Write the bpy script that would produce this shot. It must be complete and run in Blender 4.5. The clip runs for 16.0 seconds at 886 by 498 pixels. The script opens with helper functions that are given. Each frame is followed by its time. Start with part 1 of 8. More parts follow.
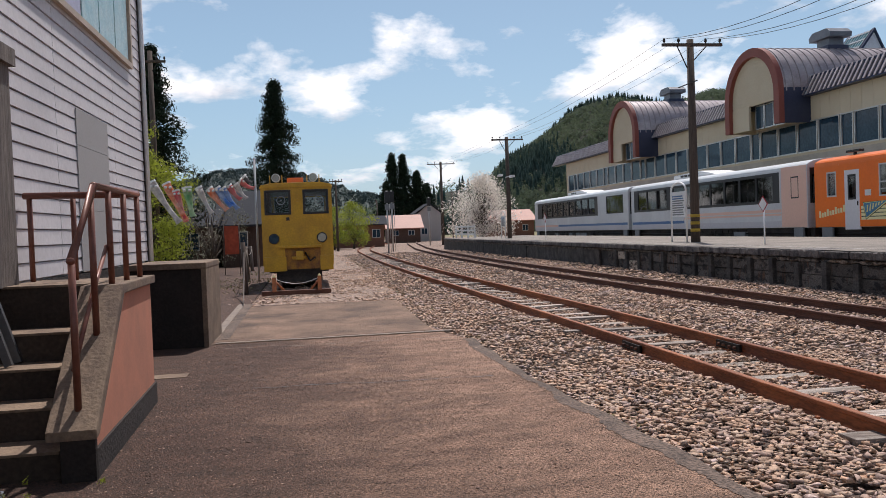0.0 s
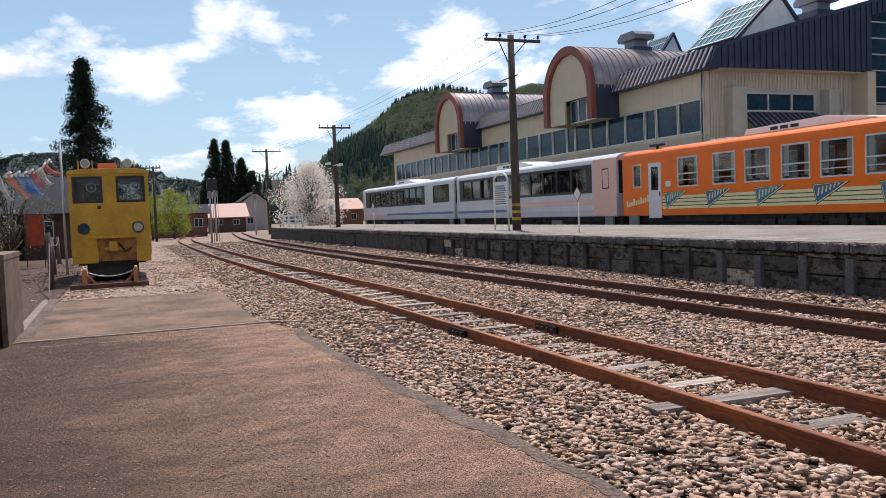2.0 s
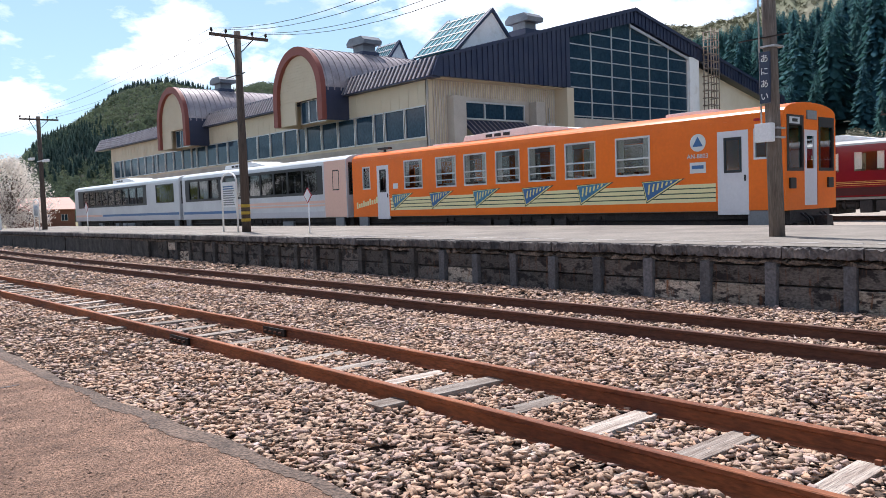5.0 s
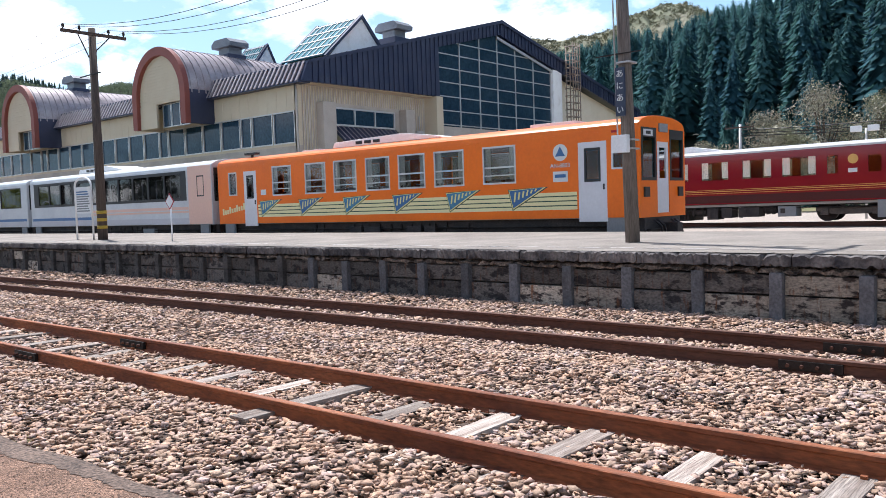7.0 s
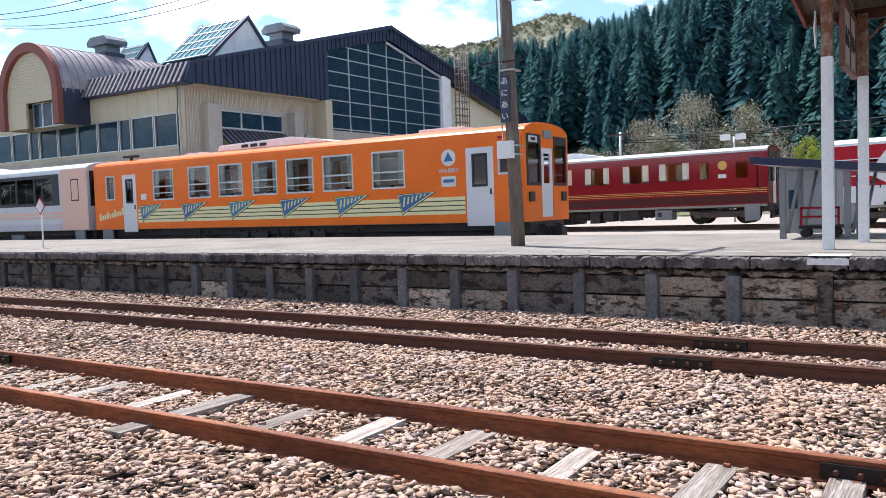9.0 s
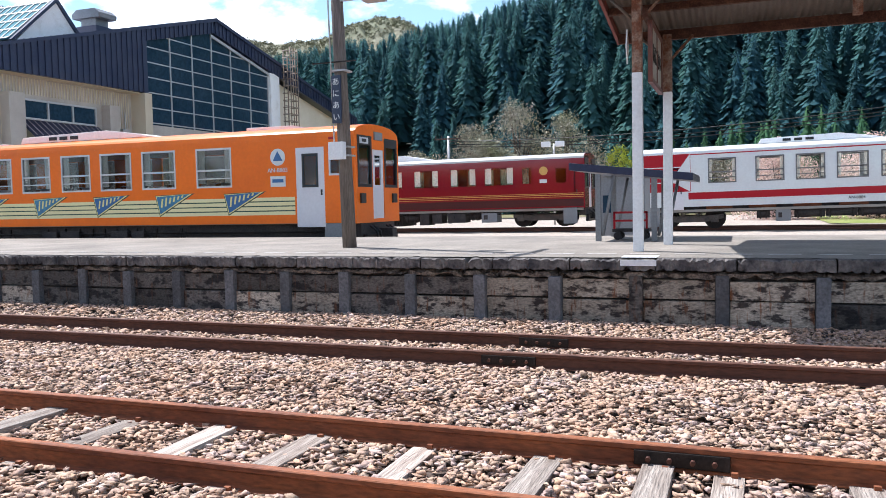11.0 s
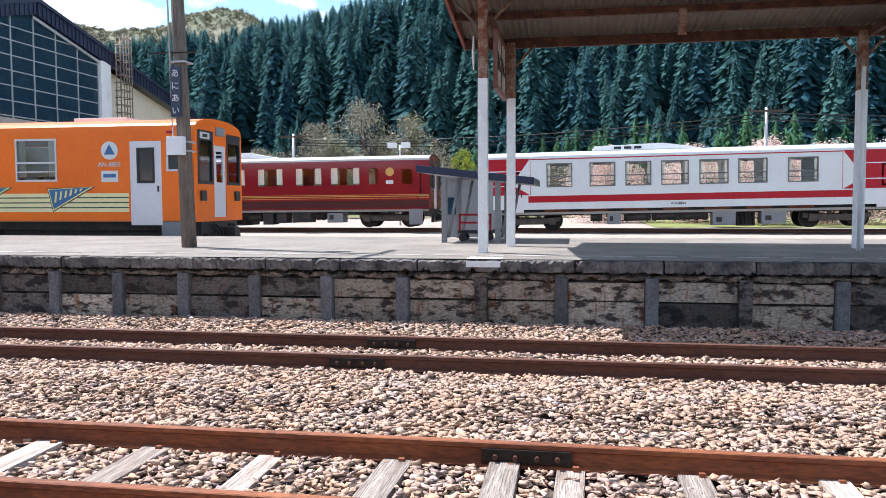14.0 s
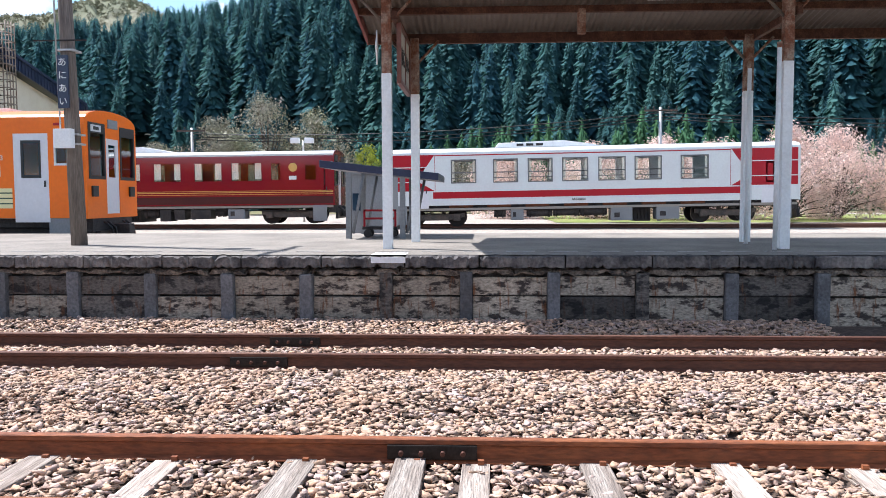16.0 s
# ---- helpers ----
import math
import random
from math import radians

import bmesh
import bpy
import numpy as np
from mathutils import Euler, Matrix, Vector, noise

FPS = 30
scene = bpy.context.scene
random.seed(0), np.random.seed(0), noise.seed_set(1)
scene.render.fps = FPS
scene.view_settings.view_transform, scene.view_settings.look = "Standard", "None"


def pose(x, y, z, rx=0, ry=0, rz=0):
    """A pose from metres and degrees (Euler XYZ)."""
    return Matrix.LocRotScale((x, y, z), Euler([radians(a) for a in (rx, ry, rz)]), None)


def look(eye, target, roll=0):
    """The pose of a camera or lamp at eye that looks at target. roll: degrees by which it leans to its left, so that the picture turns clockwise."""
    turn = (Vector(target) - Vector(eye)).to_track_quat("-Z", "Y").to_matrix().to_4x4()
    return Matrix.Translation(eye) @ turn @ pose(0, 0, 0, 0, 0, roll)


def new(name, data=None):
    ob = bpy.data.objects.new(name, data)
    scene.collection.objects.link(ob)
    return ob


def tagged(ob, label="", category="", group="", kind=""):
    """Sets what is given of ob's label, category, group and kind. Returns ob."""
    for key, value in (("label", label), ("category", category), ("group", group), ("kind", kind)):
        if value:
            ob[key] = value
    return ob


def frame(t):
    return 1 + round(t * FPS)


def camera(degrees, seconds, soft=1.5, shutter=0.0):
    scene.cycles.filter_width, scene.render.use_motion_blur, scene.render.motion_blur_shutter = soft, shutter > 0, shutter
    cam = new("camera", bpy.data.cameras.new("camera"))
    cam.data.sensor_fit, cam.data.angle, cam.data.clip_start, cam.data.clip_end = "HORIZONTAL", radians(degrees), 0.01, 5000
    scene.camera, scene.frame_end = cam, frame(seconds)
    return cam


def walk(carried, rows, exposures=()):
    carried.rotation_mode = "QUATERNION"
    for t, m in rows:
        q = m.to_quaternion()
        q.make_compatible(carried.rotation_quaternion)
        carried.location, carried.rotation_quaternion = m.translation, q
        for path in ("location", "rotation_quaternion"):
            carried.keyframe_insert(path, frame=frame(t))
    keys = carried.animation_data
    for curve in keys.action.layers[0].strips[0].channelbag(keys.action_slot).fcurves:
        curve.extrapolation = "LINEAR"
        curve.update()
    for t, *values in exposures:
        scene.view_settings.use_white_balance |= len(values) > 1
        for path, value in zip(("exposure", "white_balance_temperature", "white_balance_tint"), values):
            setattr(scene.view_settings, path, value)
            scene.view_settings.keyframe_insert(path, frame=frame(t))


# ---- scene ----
cam = camera(57.94, 16.0, soft=0.75)
# seconds, eye, turn about x, y, z
ROWS = [
    (0.0, (-0.179, -0.001, 1.656), (88.59, 2.13, -9.21)),
    (0.5, (-0.179, -0.001, 1.652), (88.28, 2.15, -11.93)),
    (1.0, (-0.168, 0.005, 1.651), (87.84, 2.18, -15.65)),
    (1.5, (-0.162, 0.000, 1.647), (87.43, 2.14, -18.93)),
    (2.0, (-0.162, -0.014, 1.651), (87.34, 2.16, -21.43)),
    (2.5, (-0.143, -0.032, 1.656), (87.13, 2.19, -24.63)),
    (3.0, (-0.124, -0.042, 1.657), (87.01, 2.14, -27.67)),
    (3.5, (-0.112, -0.051, 1.656), (86.94, 2.07, -30.88)),
    (4.0, (-0.100, -0.058, 1.663), (86.92, 2.05, -33.76)),
    (4.5, (-0.102, -0.067, 1.665), (86.89, 2.06, -36.02)),
    (5.0, (-0.098, -0.069, 1.666), (86.70, 1.99, -40.35)),
    (7.5, (-0.082, -0.126, 1.669), (86.95, 1.85, -51.26)),
    (8.0, (-0.082, -0.143, 1.672), (86.94, 1.87, -53.51)),
    (8.5, (-0.072, -0.151, 1.667), (86.96, 1.82, -55.62)),
    (9.0, (-0.061, -0.164, 1.664), (86.97, 1.88, -57.28)),
    (9.5, (-0.066, -0.179, 1.666), (86.91, 1.79, -59.24)),
    (10.0, (-0.070, -0.171, 1.669), (86.86, 1.70, -63.51)),
    (12.5, (-0.066, -0.081, 1.681), (86.57, 0.34, -74.32)),
    (13.0, (-0.058, -0.079, 1.684), (86.58, 0.30, -76.68)),
    (13.5, (-0.054, -0.085, 1.685), (86.63, 0.25, -78.72)),
    (14.0, (-0.041, -0.084, 1.685), (86.60, 0.20, -80.43)),
    (14.5, (-0.031, -0.084, 1.692), (86.34, 0.04, -82.56)),
    (15.0, (-0.020, -0.087, 1.684), (86.24, 0.18, -84.13)),
    (15.5, (-0.006, -0.085, 1.679), (86.26, 0.18, -85.70)),
    (16.0, (-0.003, -0.088, 1.675), (86.31, 0.19, -87.20)),
]
EXPOSURES = [(0.0, -0.25, 6600, 15), (1.5, -0.11, 6560, 15), (3.5, 0.13, 6450, 15), (5.0, 0.33, 6280, 14), (8.0, 0.57, 6120, 13), (12.5, 0.74, 6060, 12), (16.0, 0.81, 6060, 12)]
walk(cam, [(t, pose(*eye, *turn)) for t, eye, turn in ROWS], EXPOSURES)

# ---- world, sun ----
SUN_TO = Vector((0.17, 0.46, 0.87)).normalized()
world = bpy.data.worlds.new("sky")
scene.world = world
world.use_nodes = True
wn, wl = world.node_tree.nodes, world.node_tree.links
wn.clear()


def wnode(kind, **kw):
    n = wn.new(kind)
    for k, v in kw.items():
        n.inputs[k].default_value = v
    return n


w_out = wn.new("ShaderNodeOutputWorld")
w_bg = wn.new("ShaderNodeBackground")
w_bg.inputs["Strength"].default_value = 0.094
w_sky = wn.new("ShaderNodeTexSky")
w_sky.sky_type = "NISHITA"
w_sky.sun_disc = False
w_sky.sun_elevation = math.asin(SUN_TO.z)
w_sky.sun_rotation = math.atan2(SUN_TO.x, SUN_TO.y)
w_sky.altitude, w_sky.air_density, w_sky.dust_density, w_sky.ozone_density = 200, 1.0, 1.2, 1.6
w_tc = wn.new("ShaderNodeTexCoord")
w_sep = wn.new("ShaderNodeSeparateXYZ")
wl.new(w_tc.outputs["Generated"], w_sep.inputs[0])
# clouds lie on a flat layer: the direction divided by its height
w_up = wn.new("ShaderNodeMath")
w_up.operation = "MULTIPLY_ADD"
w_up.inputs[1].default_value, w_up.inputs[2].default_value = 0.85, 0.30
wl.new(w_sep.outputs["Z"], w_up.inputs[0])
w_lay = wn.new("ShaderNodeVectorMath")
w_lay.operation = "DIVIDE"
w_cmb = wn.new("ShaderNodeCombineXYZ")
for i in range(3):
    wl.new(w_up.outputs[0], w_cmb.inputs[i])
wl.new(w_tc.outputs["Generated"], w_lay.inputs[0])
wl.new(w_cmb.outputs[0], w_lay.inputs[1])
w_n1 = wnode("ShaderNodeTexNoise", Scale=3.0, Detail=10.0, Roughness=0.56, Distortion=0.1)
wl.new(w_lay.outputs[0], w_n1.inputs["Vector"])
w_ramp = wn.new("ShaderNodeValToRGB")
w_ramp.color_ramp.elements[0].position, w_ramp.color_ramp.elements[1].position = 0.495, 0.625
wl.new(w_n1.outputs["Fac"], w_ramp.inputs[0])
w_n2 = wnode("ShaderNodeTexNoise", Scale=3.1, Detail=6.0, Roughness=0.6)
wl.new(w_lay.outputs[0], w_n2.inputs["Vector"])
w_tone = wn.new("ShaderNodeValToRGB")
w_tone.color_ramp.elements[0].position, w_tone.color_ramp.elements[1].position = 0.36, 0.56
w_tone.color_ramp.elements[0].color, w_tone.color_ramp.elements[1].color = (8.8, 9.4, 10.3, 1), (16.5, 16.4, 16.3, 1)
wl.new(w_n2.outputs["Fac"], w_tone.inputs[0])
w_haze = wn.new("ShaderNodeMix")
w_haze.data_type = "RGBA"
w_haze.inputs[7].default_value = (6.0, 10.6, 14.0, 1)
# haze and clouds gather towards the horizon, the zenith is clear
w_low = wn.new("ShaderNodeMapRange")
w_low.interpolation_type = "SMOOTHSTEP"
w_low.inputs["From Min"].default_value, w_low.inputs["From Max"].default_value = 0.05, 0.7
w_low.inputs["To Min"].default_value, w_low.inputs["To Max"].default_value = 0.38, 0.0
wl.new(w_sep.outputs["Z"], w_low.inputs["Value"])
wl.new(w_low.outputs[0], w_haze.inputs[0])
w_some = wn.new("ShaderNodeMapRange")
w_some.inputs["From Min"].default_value, w_some.inputs["From Max"].default_value = 0.3, 0.75
w_some.inputs["To Min"].default_value, w_some.inputs["To Max"].default_value = 1.0, 0.25
wl.new(w_sep.outputs["Z"], w_some.inputs["Value"])
w_cloud = wn.new("ShaderNodeMath")
w_cloud.operation = "MULTIPLY"
wl.new(w_ramp.outputs[0], w_cloud.inputs[0])
wl.new(w_some.outputs[0], w_cloud.inputs[1])
wl.new(w_sky.outputs[0], w_haze.inputs[6])
w_mix = wn.new("ShaderNodeMix")
w_mix.data_type = "RGBA"
wl.new(w_cloud.outputs[0], w_mix.inputs[0])
wl.new(w_haze.outputs[2], w_mix.inputs[6])
wl.new(w_tone.outputs[0], w_mix.inputs[7])
wl.new(w_mix.outputs[2], w_bg.inputs[0])
wl.new(w_bg.outputs[0], w_out.inputs[0])

sun = new("sun", bpy.data.lights.new("sun", "SUN"))
sun.data.energy, sun.data.angle, sun.data.color = 5.0, radians(0.53), (1.0, 0.965, 0.915)
sun.matrix_world = look((0, 0, 60), Vector((0, 0, 60)) - SUN_TO)

# ---- materials ----


def material(name, base, rough=0.6, metal=0.0, var=0.18, scale=1.2, fine=30.0, bump=0.15, second=None, spread=0.5,
             spec=0.5, stretch=(1, 1, 1), per=0.0, island=False, alpha_glass=False):
    """A surface with large stains (towards second), fine grain and relief; per: change from piece to piece."""
    m = bpy.data.materials.new(name)
    m.use_nodes = True
    nt = m.node_tree
    nd, lk = nt.nodes, nt.links
    b = nd["Principled BSDF"]
    b.inputs["Roughness"].default_value, b.inputs["Metallic"].default_value = rough, metal
    b.inputs["Specular IOR Level"].default_value = spec
    tc, mp = nd.new("ShaderNodeTexCoord"), nd.new("ShaderNodeMapping")
    mp.inputs["Scale"].default_value = stretch
    lk.new(tc.outputs["Object"], mp.inputs[0])
    big, small = nd.new("ShaderNodeTexNoise"), nd.new("ShaderNodeTexNoise")
    big.inputs["Scale"].default_value, big.inputs["Detail"].default_value, big.inputs["Roughness"].default_value = scale, 6, 0.62
    small.inputs["Scale"].default_value, small.inputs["Detail"].default_value = fine, 4
    lk.new(mp.outputs[0], big.inputs["Vector"])
    lk.new(mp.outputs[0], small.inputs["Vector"])
    ramp = nd.new("ShaderNodeValToRGB")
    ramp.color_ramp.elements[0].position, ramp.color_ramp.elements[1].position = spread - 0.14, spread + 0.16
    lk.new(big.outputs["Fac"], ramp.inputs[0])
    c2 = second or [c * (1 - var) for c in base]
    mix = nd.new("ShaderNodeMix")
    mix.data_type = "RGBA"
    mix.inputs[6].default_value, mix.inputs[7].default_value = (*base, 1), (*c2, 1)
    lk.new(ramp.outputs[0], mix.inputs[0])
    hsv = nd.new("ShaderNodeHueSaturation")
    rng = nd.new("ShaderNodeMapRange")
    rng.inputs["From Min"].default_value, rng.inputs["From Max"].default_value = 0.3, 0.7
    rng.inputs["To Min"].default_value, rng.inputs["To Max"].default_value = 1 - var, 1 + var
    lk.new(small.outputs["Fac"], rng.inputs["Value"])
    val = rng.outputs[0]
    if per:
        src = nd.new("ShaderNodeNewGeometry").outputs["Random Per Island"] if island else nd.new("ShaderNodeObjectInfo").outputs["Random"]
        r2, mul = nd.new("ShaderNodeMapRange"), nd.new("ShaderNodeMath")
        r2.inputs["To Min"].default_value, r2.inputs["To Max"].default_value = 1 - per, 1 + per
        lk.new(src, r2.inputs["Value"])
        mul.operation = "MULTIPLY"
        lk.new(r2.outputs[0], mul.inputs[0])
        lk.new(val, mul.inputs[1])
        val = mul.outputs[0]
    lk.new(val, hsv.inputs["Value"])
    lk.new(mix.outputs[2], hsv.inputs["Color"])
    lk.new(hsv.outputs[0], b.inputs["Base Color"])
    if bump:
        bp = nd.new("ShaderNodeBump")
        bp.inputs["Strength"].default_value, bp.inputs["Distance"].default_value = bump, 0.02
        lk.new(small.outputs["Fac"], bp.inputs["Height"])
        lk.new(bp.outputs[0], b.inputs["Normal"])
    return m


def glass_material(name, tint, rough=0.03):
    m = bpy.data.materials.new(name)
    m.use_nodes = True
    nd, lk = m.node_tree.nodes, m.node_tree.links
    nd.remove(nd["Principled BSDF"])
    tr, gl, mx, lw, pw, fr = (nd.new("ShaderNode" + k) for k in ("BsdfTransparent", "BsdfGlossy", "MixShader", "LayerWeight", "Math", "Math"))
    tr.inputs[0].default_value = (*tint, 1)
    gl.inputs["Roughness"].default_value = rough
    lw.inputs["Blend"].default_value = 0.5
    pw.operation, fr.operation = "POWER", "MULTIPLY_ADD"
    pw.inputs[1].default_value, fr.inputs[1].default_value, fr.inputs[2].default_value = 4.0, 0.8, 0.03
    lk.new(lw.outputs["Facing"], pw.inputs[0])
    lk.new(pw.outputs[0], fr.inputs[0])
    lk.new(fr.outputs[0], mx.inputs[0])
    lk.new(tr.outputs[0], mx.inputs[1])
    lk.new(gl.outputs[0], mx.inputs[2])
    lk.new(mx.outputs[0], nd["Material Output"].inputs[0])
    return m


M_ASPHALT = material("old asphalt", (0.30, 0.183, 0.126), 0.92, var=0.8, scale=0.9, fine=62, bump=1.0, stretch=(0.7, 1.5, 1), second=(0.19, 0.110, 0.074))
# a broad darker brown band lies along the office side, with a ragged border
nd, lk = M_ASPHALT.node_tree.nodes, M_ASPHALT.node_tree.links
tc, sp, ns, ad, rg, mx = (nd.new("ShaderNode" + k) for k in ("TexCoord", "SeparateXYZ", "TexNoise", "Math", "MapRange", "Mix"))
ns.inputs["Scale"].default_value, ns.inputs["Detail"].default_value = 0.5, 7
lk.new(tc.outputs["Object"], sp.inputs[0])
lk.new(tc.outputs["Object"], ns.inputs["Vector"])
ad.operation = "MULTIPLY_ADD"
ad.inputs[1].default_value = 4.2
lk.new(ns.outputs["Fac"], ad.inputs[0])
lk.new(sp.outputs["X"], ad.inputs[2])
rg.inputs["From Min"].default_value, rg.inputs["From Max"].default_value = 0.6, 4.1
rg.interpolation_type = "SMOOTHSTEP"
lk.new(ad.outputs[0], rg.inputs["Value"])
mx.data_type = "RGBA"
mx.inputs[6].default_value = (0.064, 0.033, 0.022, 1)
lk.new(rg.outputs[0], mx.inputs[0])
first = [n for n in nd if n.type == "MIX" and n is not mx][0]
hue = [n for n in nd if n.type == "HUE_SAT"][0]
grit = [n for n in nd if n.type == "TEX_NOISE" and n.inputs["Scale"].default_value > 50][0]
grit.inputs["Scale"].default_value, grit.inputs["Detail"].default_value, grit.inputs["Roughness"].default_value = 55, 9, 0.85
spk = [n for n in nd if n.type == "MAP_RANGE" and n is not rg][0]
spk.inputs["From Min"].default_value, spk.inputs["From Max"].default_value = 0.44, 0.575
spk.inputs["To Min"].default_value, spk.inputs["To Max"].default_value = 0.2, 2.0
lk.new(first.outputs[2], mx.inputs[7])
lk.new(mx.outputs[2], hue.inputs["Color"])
# streaks and worn patches of middling size
st, sm, mp2, mu = (nd.new("ShaderNode" + k) for k in ("TexNoise", "MapRange", "Mapping", "Math"))
mp2.inputs["Scale"].default_value = (1.0, 1.7, 1)
st.inputs["Scale"].default_value, st.inputs["Detail"].default_value, st.inputs["Roughness"].default_value = 2.6, 8, 0.7
lk.new(tc.outputs["Object"], mp2.inputs[0])
lk.new(mp2.outputs[0], st.inputs["Vector"])
sm.inputs["From Min"].default_value, sm.inputs["From Max"].default_value = 0.36, 0.66
sm.inputs["To Min"].default_value, sm.inputs["To Max"].default_value = 0.7, 1.5
lk.new(st.outputs["Fac"], sm.inputs["Value"])
mu.operation = "MULTIPLY"
lk.new(spk.outputs[0], mu.inputs[0])
lk.new(sm.outputs[0], mu.inputs[1])
lk.new(mu.outputs[0], hue.inputs["Value"])
M_ASPHALT_EDGE = material("dark asphalt edge", (0.16, 0.112, 0.086), 0.9, var=0.8, scale=2, fine=40, bump=0.9, second=(0.07, 0.05, 0.04))
M_PATCH = material("asphalt patch", (0.24, 0.150, 0.102), 0.9, var=0.7, scale=0.8, fine=60, bump=0.7)
# Bed colour is darkened to give the shade in gaps between stones
M_BED_SHADE = material("shade dark ballast bed", (0.085, 0.058, 0.045), 0.95, var=0.5, scale=3, fine=18, bump=1.0, second=(0.075, 0.053, 0.042))
M_STONEBED = material("fine far ballast", (0.30, 0.22, 0.175), 0.95, var=0.8, scale=3, fine=14, bump=1.0, second=(0.20, 0.135, 0.10))
M_STONE = material("ballast stone", (0.52, 0.39, 0.305), 0.95, spec=0.2, var=0.2, scale=1.6, fine=40, bump=0.5, second=(0.47, 0.31, 0.22), per=0.26, island=True)
# the stones are of several rocks: tan, violet grey, pale and rusty
nd, lk = M_STONE.node_tree.nodes, M_STONE.node_tree.links
rock = nd.new("ShaderNodeValToRGB")
rock.color_ramp.interpolation = "CONSTANT"
for k, (at_, col) in enumerate(((0.0, (0.47, 0.35, 0.265)), (0.2, (0.42, 0.325, 0.30)), (0.38, (0.54, 0.42, 0.335)), (0.5, (0.37, 0.28, 0.25)), (0.64, (0.50, 0.375, 0.285)), (0.8, (0.46, 0.36, 0.335)), (0.92, (0.45, 0.28, 0.19)))):
    e = rock.color_ramp.elements[k] if k < 2 else rock.color_ramp.elements.new(at_)
    e.position, e.color = at_, (*col, 1)
lk.new([n for n in nd if n.type == "NEW_GEOMETRY"][0].outputs["Random Per Island"], rock.inputs[0])
lk.new(rock.outputs[0], [n for n in nd if n.type == "MIX"][0].inputs[6])
M_RAIL = material("rusty rail", (0.150, 0.046, 0.022), 0.7, 0.15, var=0.35, scale=3, fine=50, bump=0.3, second=(0.31, 0.105, 0.038), stretch=(1, 0.25, 1))
M_RAIL_DARK = material("dark rusty rail", (0.085, 0.030, 0.018), 0.75, 0.1, var=0.3, scale=3, fine=50, bump=0.3, second=(0.12, 0.05, 0.03), stretch=(1, 0.25, 1))
M_STEEL = material("dark steel", (0.022, 0.02, 0.02), 0.55, 0.6, var=0.3, scale=6, fine=50, bump=0.15, second=(0.032, 0.025, 0.022))
M_SLEEPER = material("weathered sleeper", (0.48, 0.42, 0.37), 0.9, var=0.3, scale=2, fine=14, bump=0.9, second=(0.22, 0.17, 0.14), stretch=(0.5, 6, 6), per=0.35)
M_CONC = material("platform concrete", (0.27, 0.240, 0.207), 0.9, var=0.25, scale=0.8, fine=45, bump=0.3, second=(0.17, 0.15, 0.13))
M_CONC_OLD = material("stained concrete", (0.40, 0.345, 0.28), 0.92, var=0.4, scale=6.5, fine=30, bump=0.8, second=(0.05, 0.04, 0.036), per=0.3, spread=0.565, stretch=(1, 0.7, 1.6))
M_CONC_OLD_DARK = material("darker stained concrete", (0.11, 0.098, 0.088), 0.92, var=0.45, scale=5, fine=30, bump=0.8, second=(0.022, 0.02, 0.02), per=0.4, spread=0.51, stretch=(1, 0.7, 1.4))
# sharper edged stains, and rust that has run down
for m_, lo, hi, rust in ((M_CONC_OLD, 0.50, 0.59, (0.20, 0.085, 0.04)), (M_CONC_OLD_DARK, 0.50, 0.58, (0.10, 0.05, 0.03))):
    nd, lk = m_.node_tree.nodes, m_.node_tree.links
    r_ = [n for n in nd if n.type == "VALTORGB"][0]
    r_.color_ramp.elements[0].position, r_.color_ramp.elements[1].position = lo, hi
    m1, hs = [n for n in nd if n.type == "MIX"][0], [n for n in nd if n.type == "HUE_SAT"][0]
    tc, mp, ns, rp, mx = (nd.new("ShaderNode" + k) for k in ("TexCoord", "Mapping", "TexNoise", "ValToRGB", "Mix"))
    mp.inputs["Scale"].default_value = (1, 5, 0.9)
    ns.inputs["Scale"].default_value, ns.inputs["Detail"].default_value, ns.inputs["Roughness"].default_value = 2.2, 8, 0.65
    rp.color_ramp.elements[0].position, rp.color_ramp.elements[1].position = 0.55, 0.66
    mx.data_type = "RGBA"
    mx.inputs[7].default_value = (*rust, 1)
    lk.new(tc.outputs["Object"], mp.inputs[0])
    lk.new(mp.outputs[0], ns.inputs["Vector"])
    lk.new(ns.outputs["Fac"], rp.inputs[0])
    lk.new(rp.outputs[0], mx.inputs[0])
    lk.new(m1.outputs[2], mx.inputs[6])
    lk.new(mx.outputs[2], hs.inputs["Color"])
M_CONC_POST = material("grey concrete post", (0.14, 0.14, 0.148), 0.92, var=0.3, scale=3, fine=26, bump=0.7, second=(0.09, 0.09, 0.095), per=0.3)
M_LEDGE = material("crumbling concrete", (0.26, 0.215, 0.175), 0.95, var=0.5, scale=9, fine=34, bump=1.0, second=(0.035, 0.03, 0.03), spread=0.5)
# Cracked, stained coping; the front's shade is put into the dark colour
M_COPING_SHADED = material("shaded cracked coping concrete", (0.20, 0.182, 0.17), 0.92, var=0.3, scale=3.5, fine=25, bump=0.9, second=(0.045, 0.042, 0.046), per=0.3, spread=0.48)
M_CONC_DARK = material("blackish mottled concrete", (0.034, 0.031, 0.030), 0.9, var=0.4, scale=2.5, fine=22, bump=0.7, second=(0.10, 0.092, 0.085))
M_WHITE = material("white paint", (0.78, 0.79, 0.79), 0.45, var=0.05, scale=1.5, fine=30, bump=0.05, second=(0.66, 0.67, 0.67))
M_WHITE_WORN = material("worn white paint", (0.82, 0.83, 0.84), 0.6, var=0.06, scale=2, fine=25, bump=0.2, second=(0.66, 0.65, 0.63), spread=0.66)
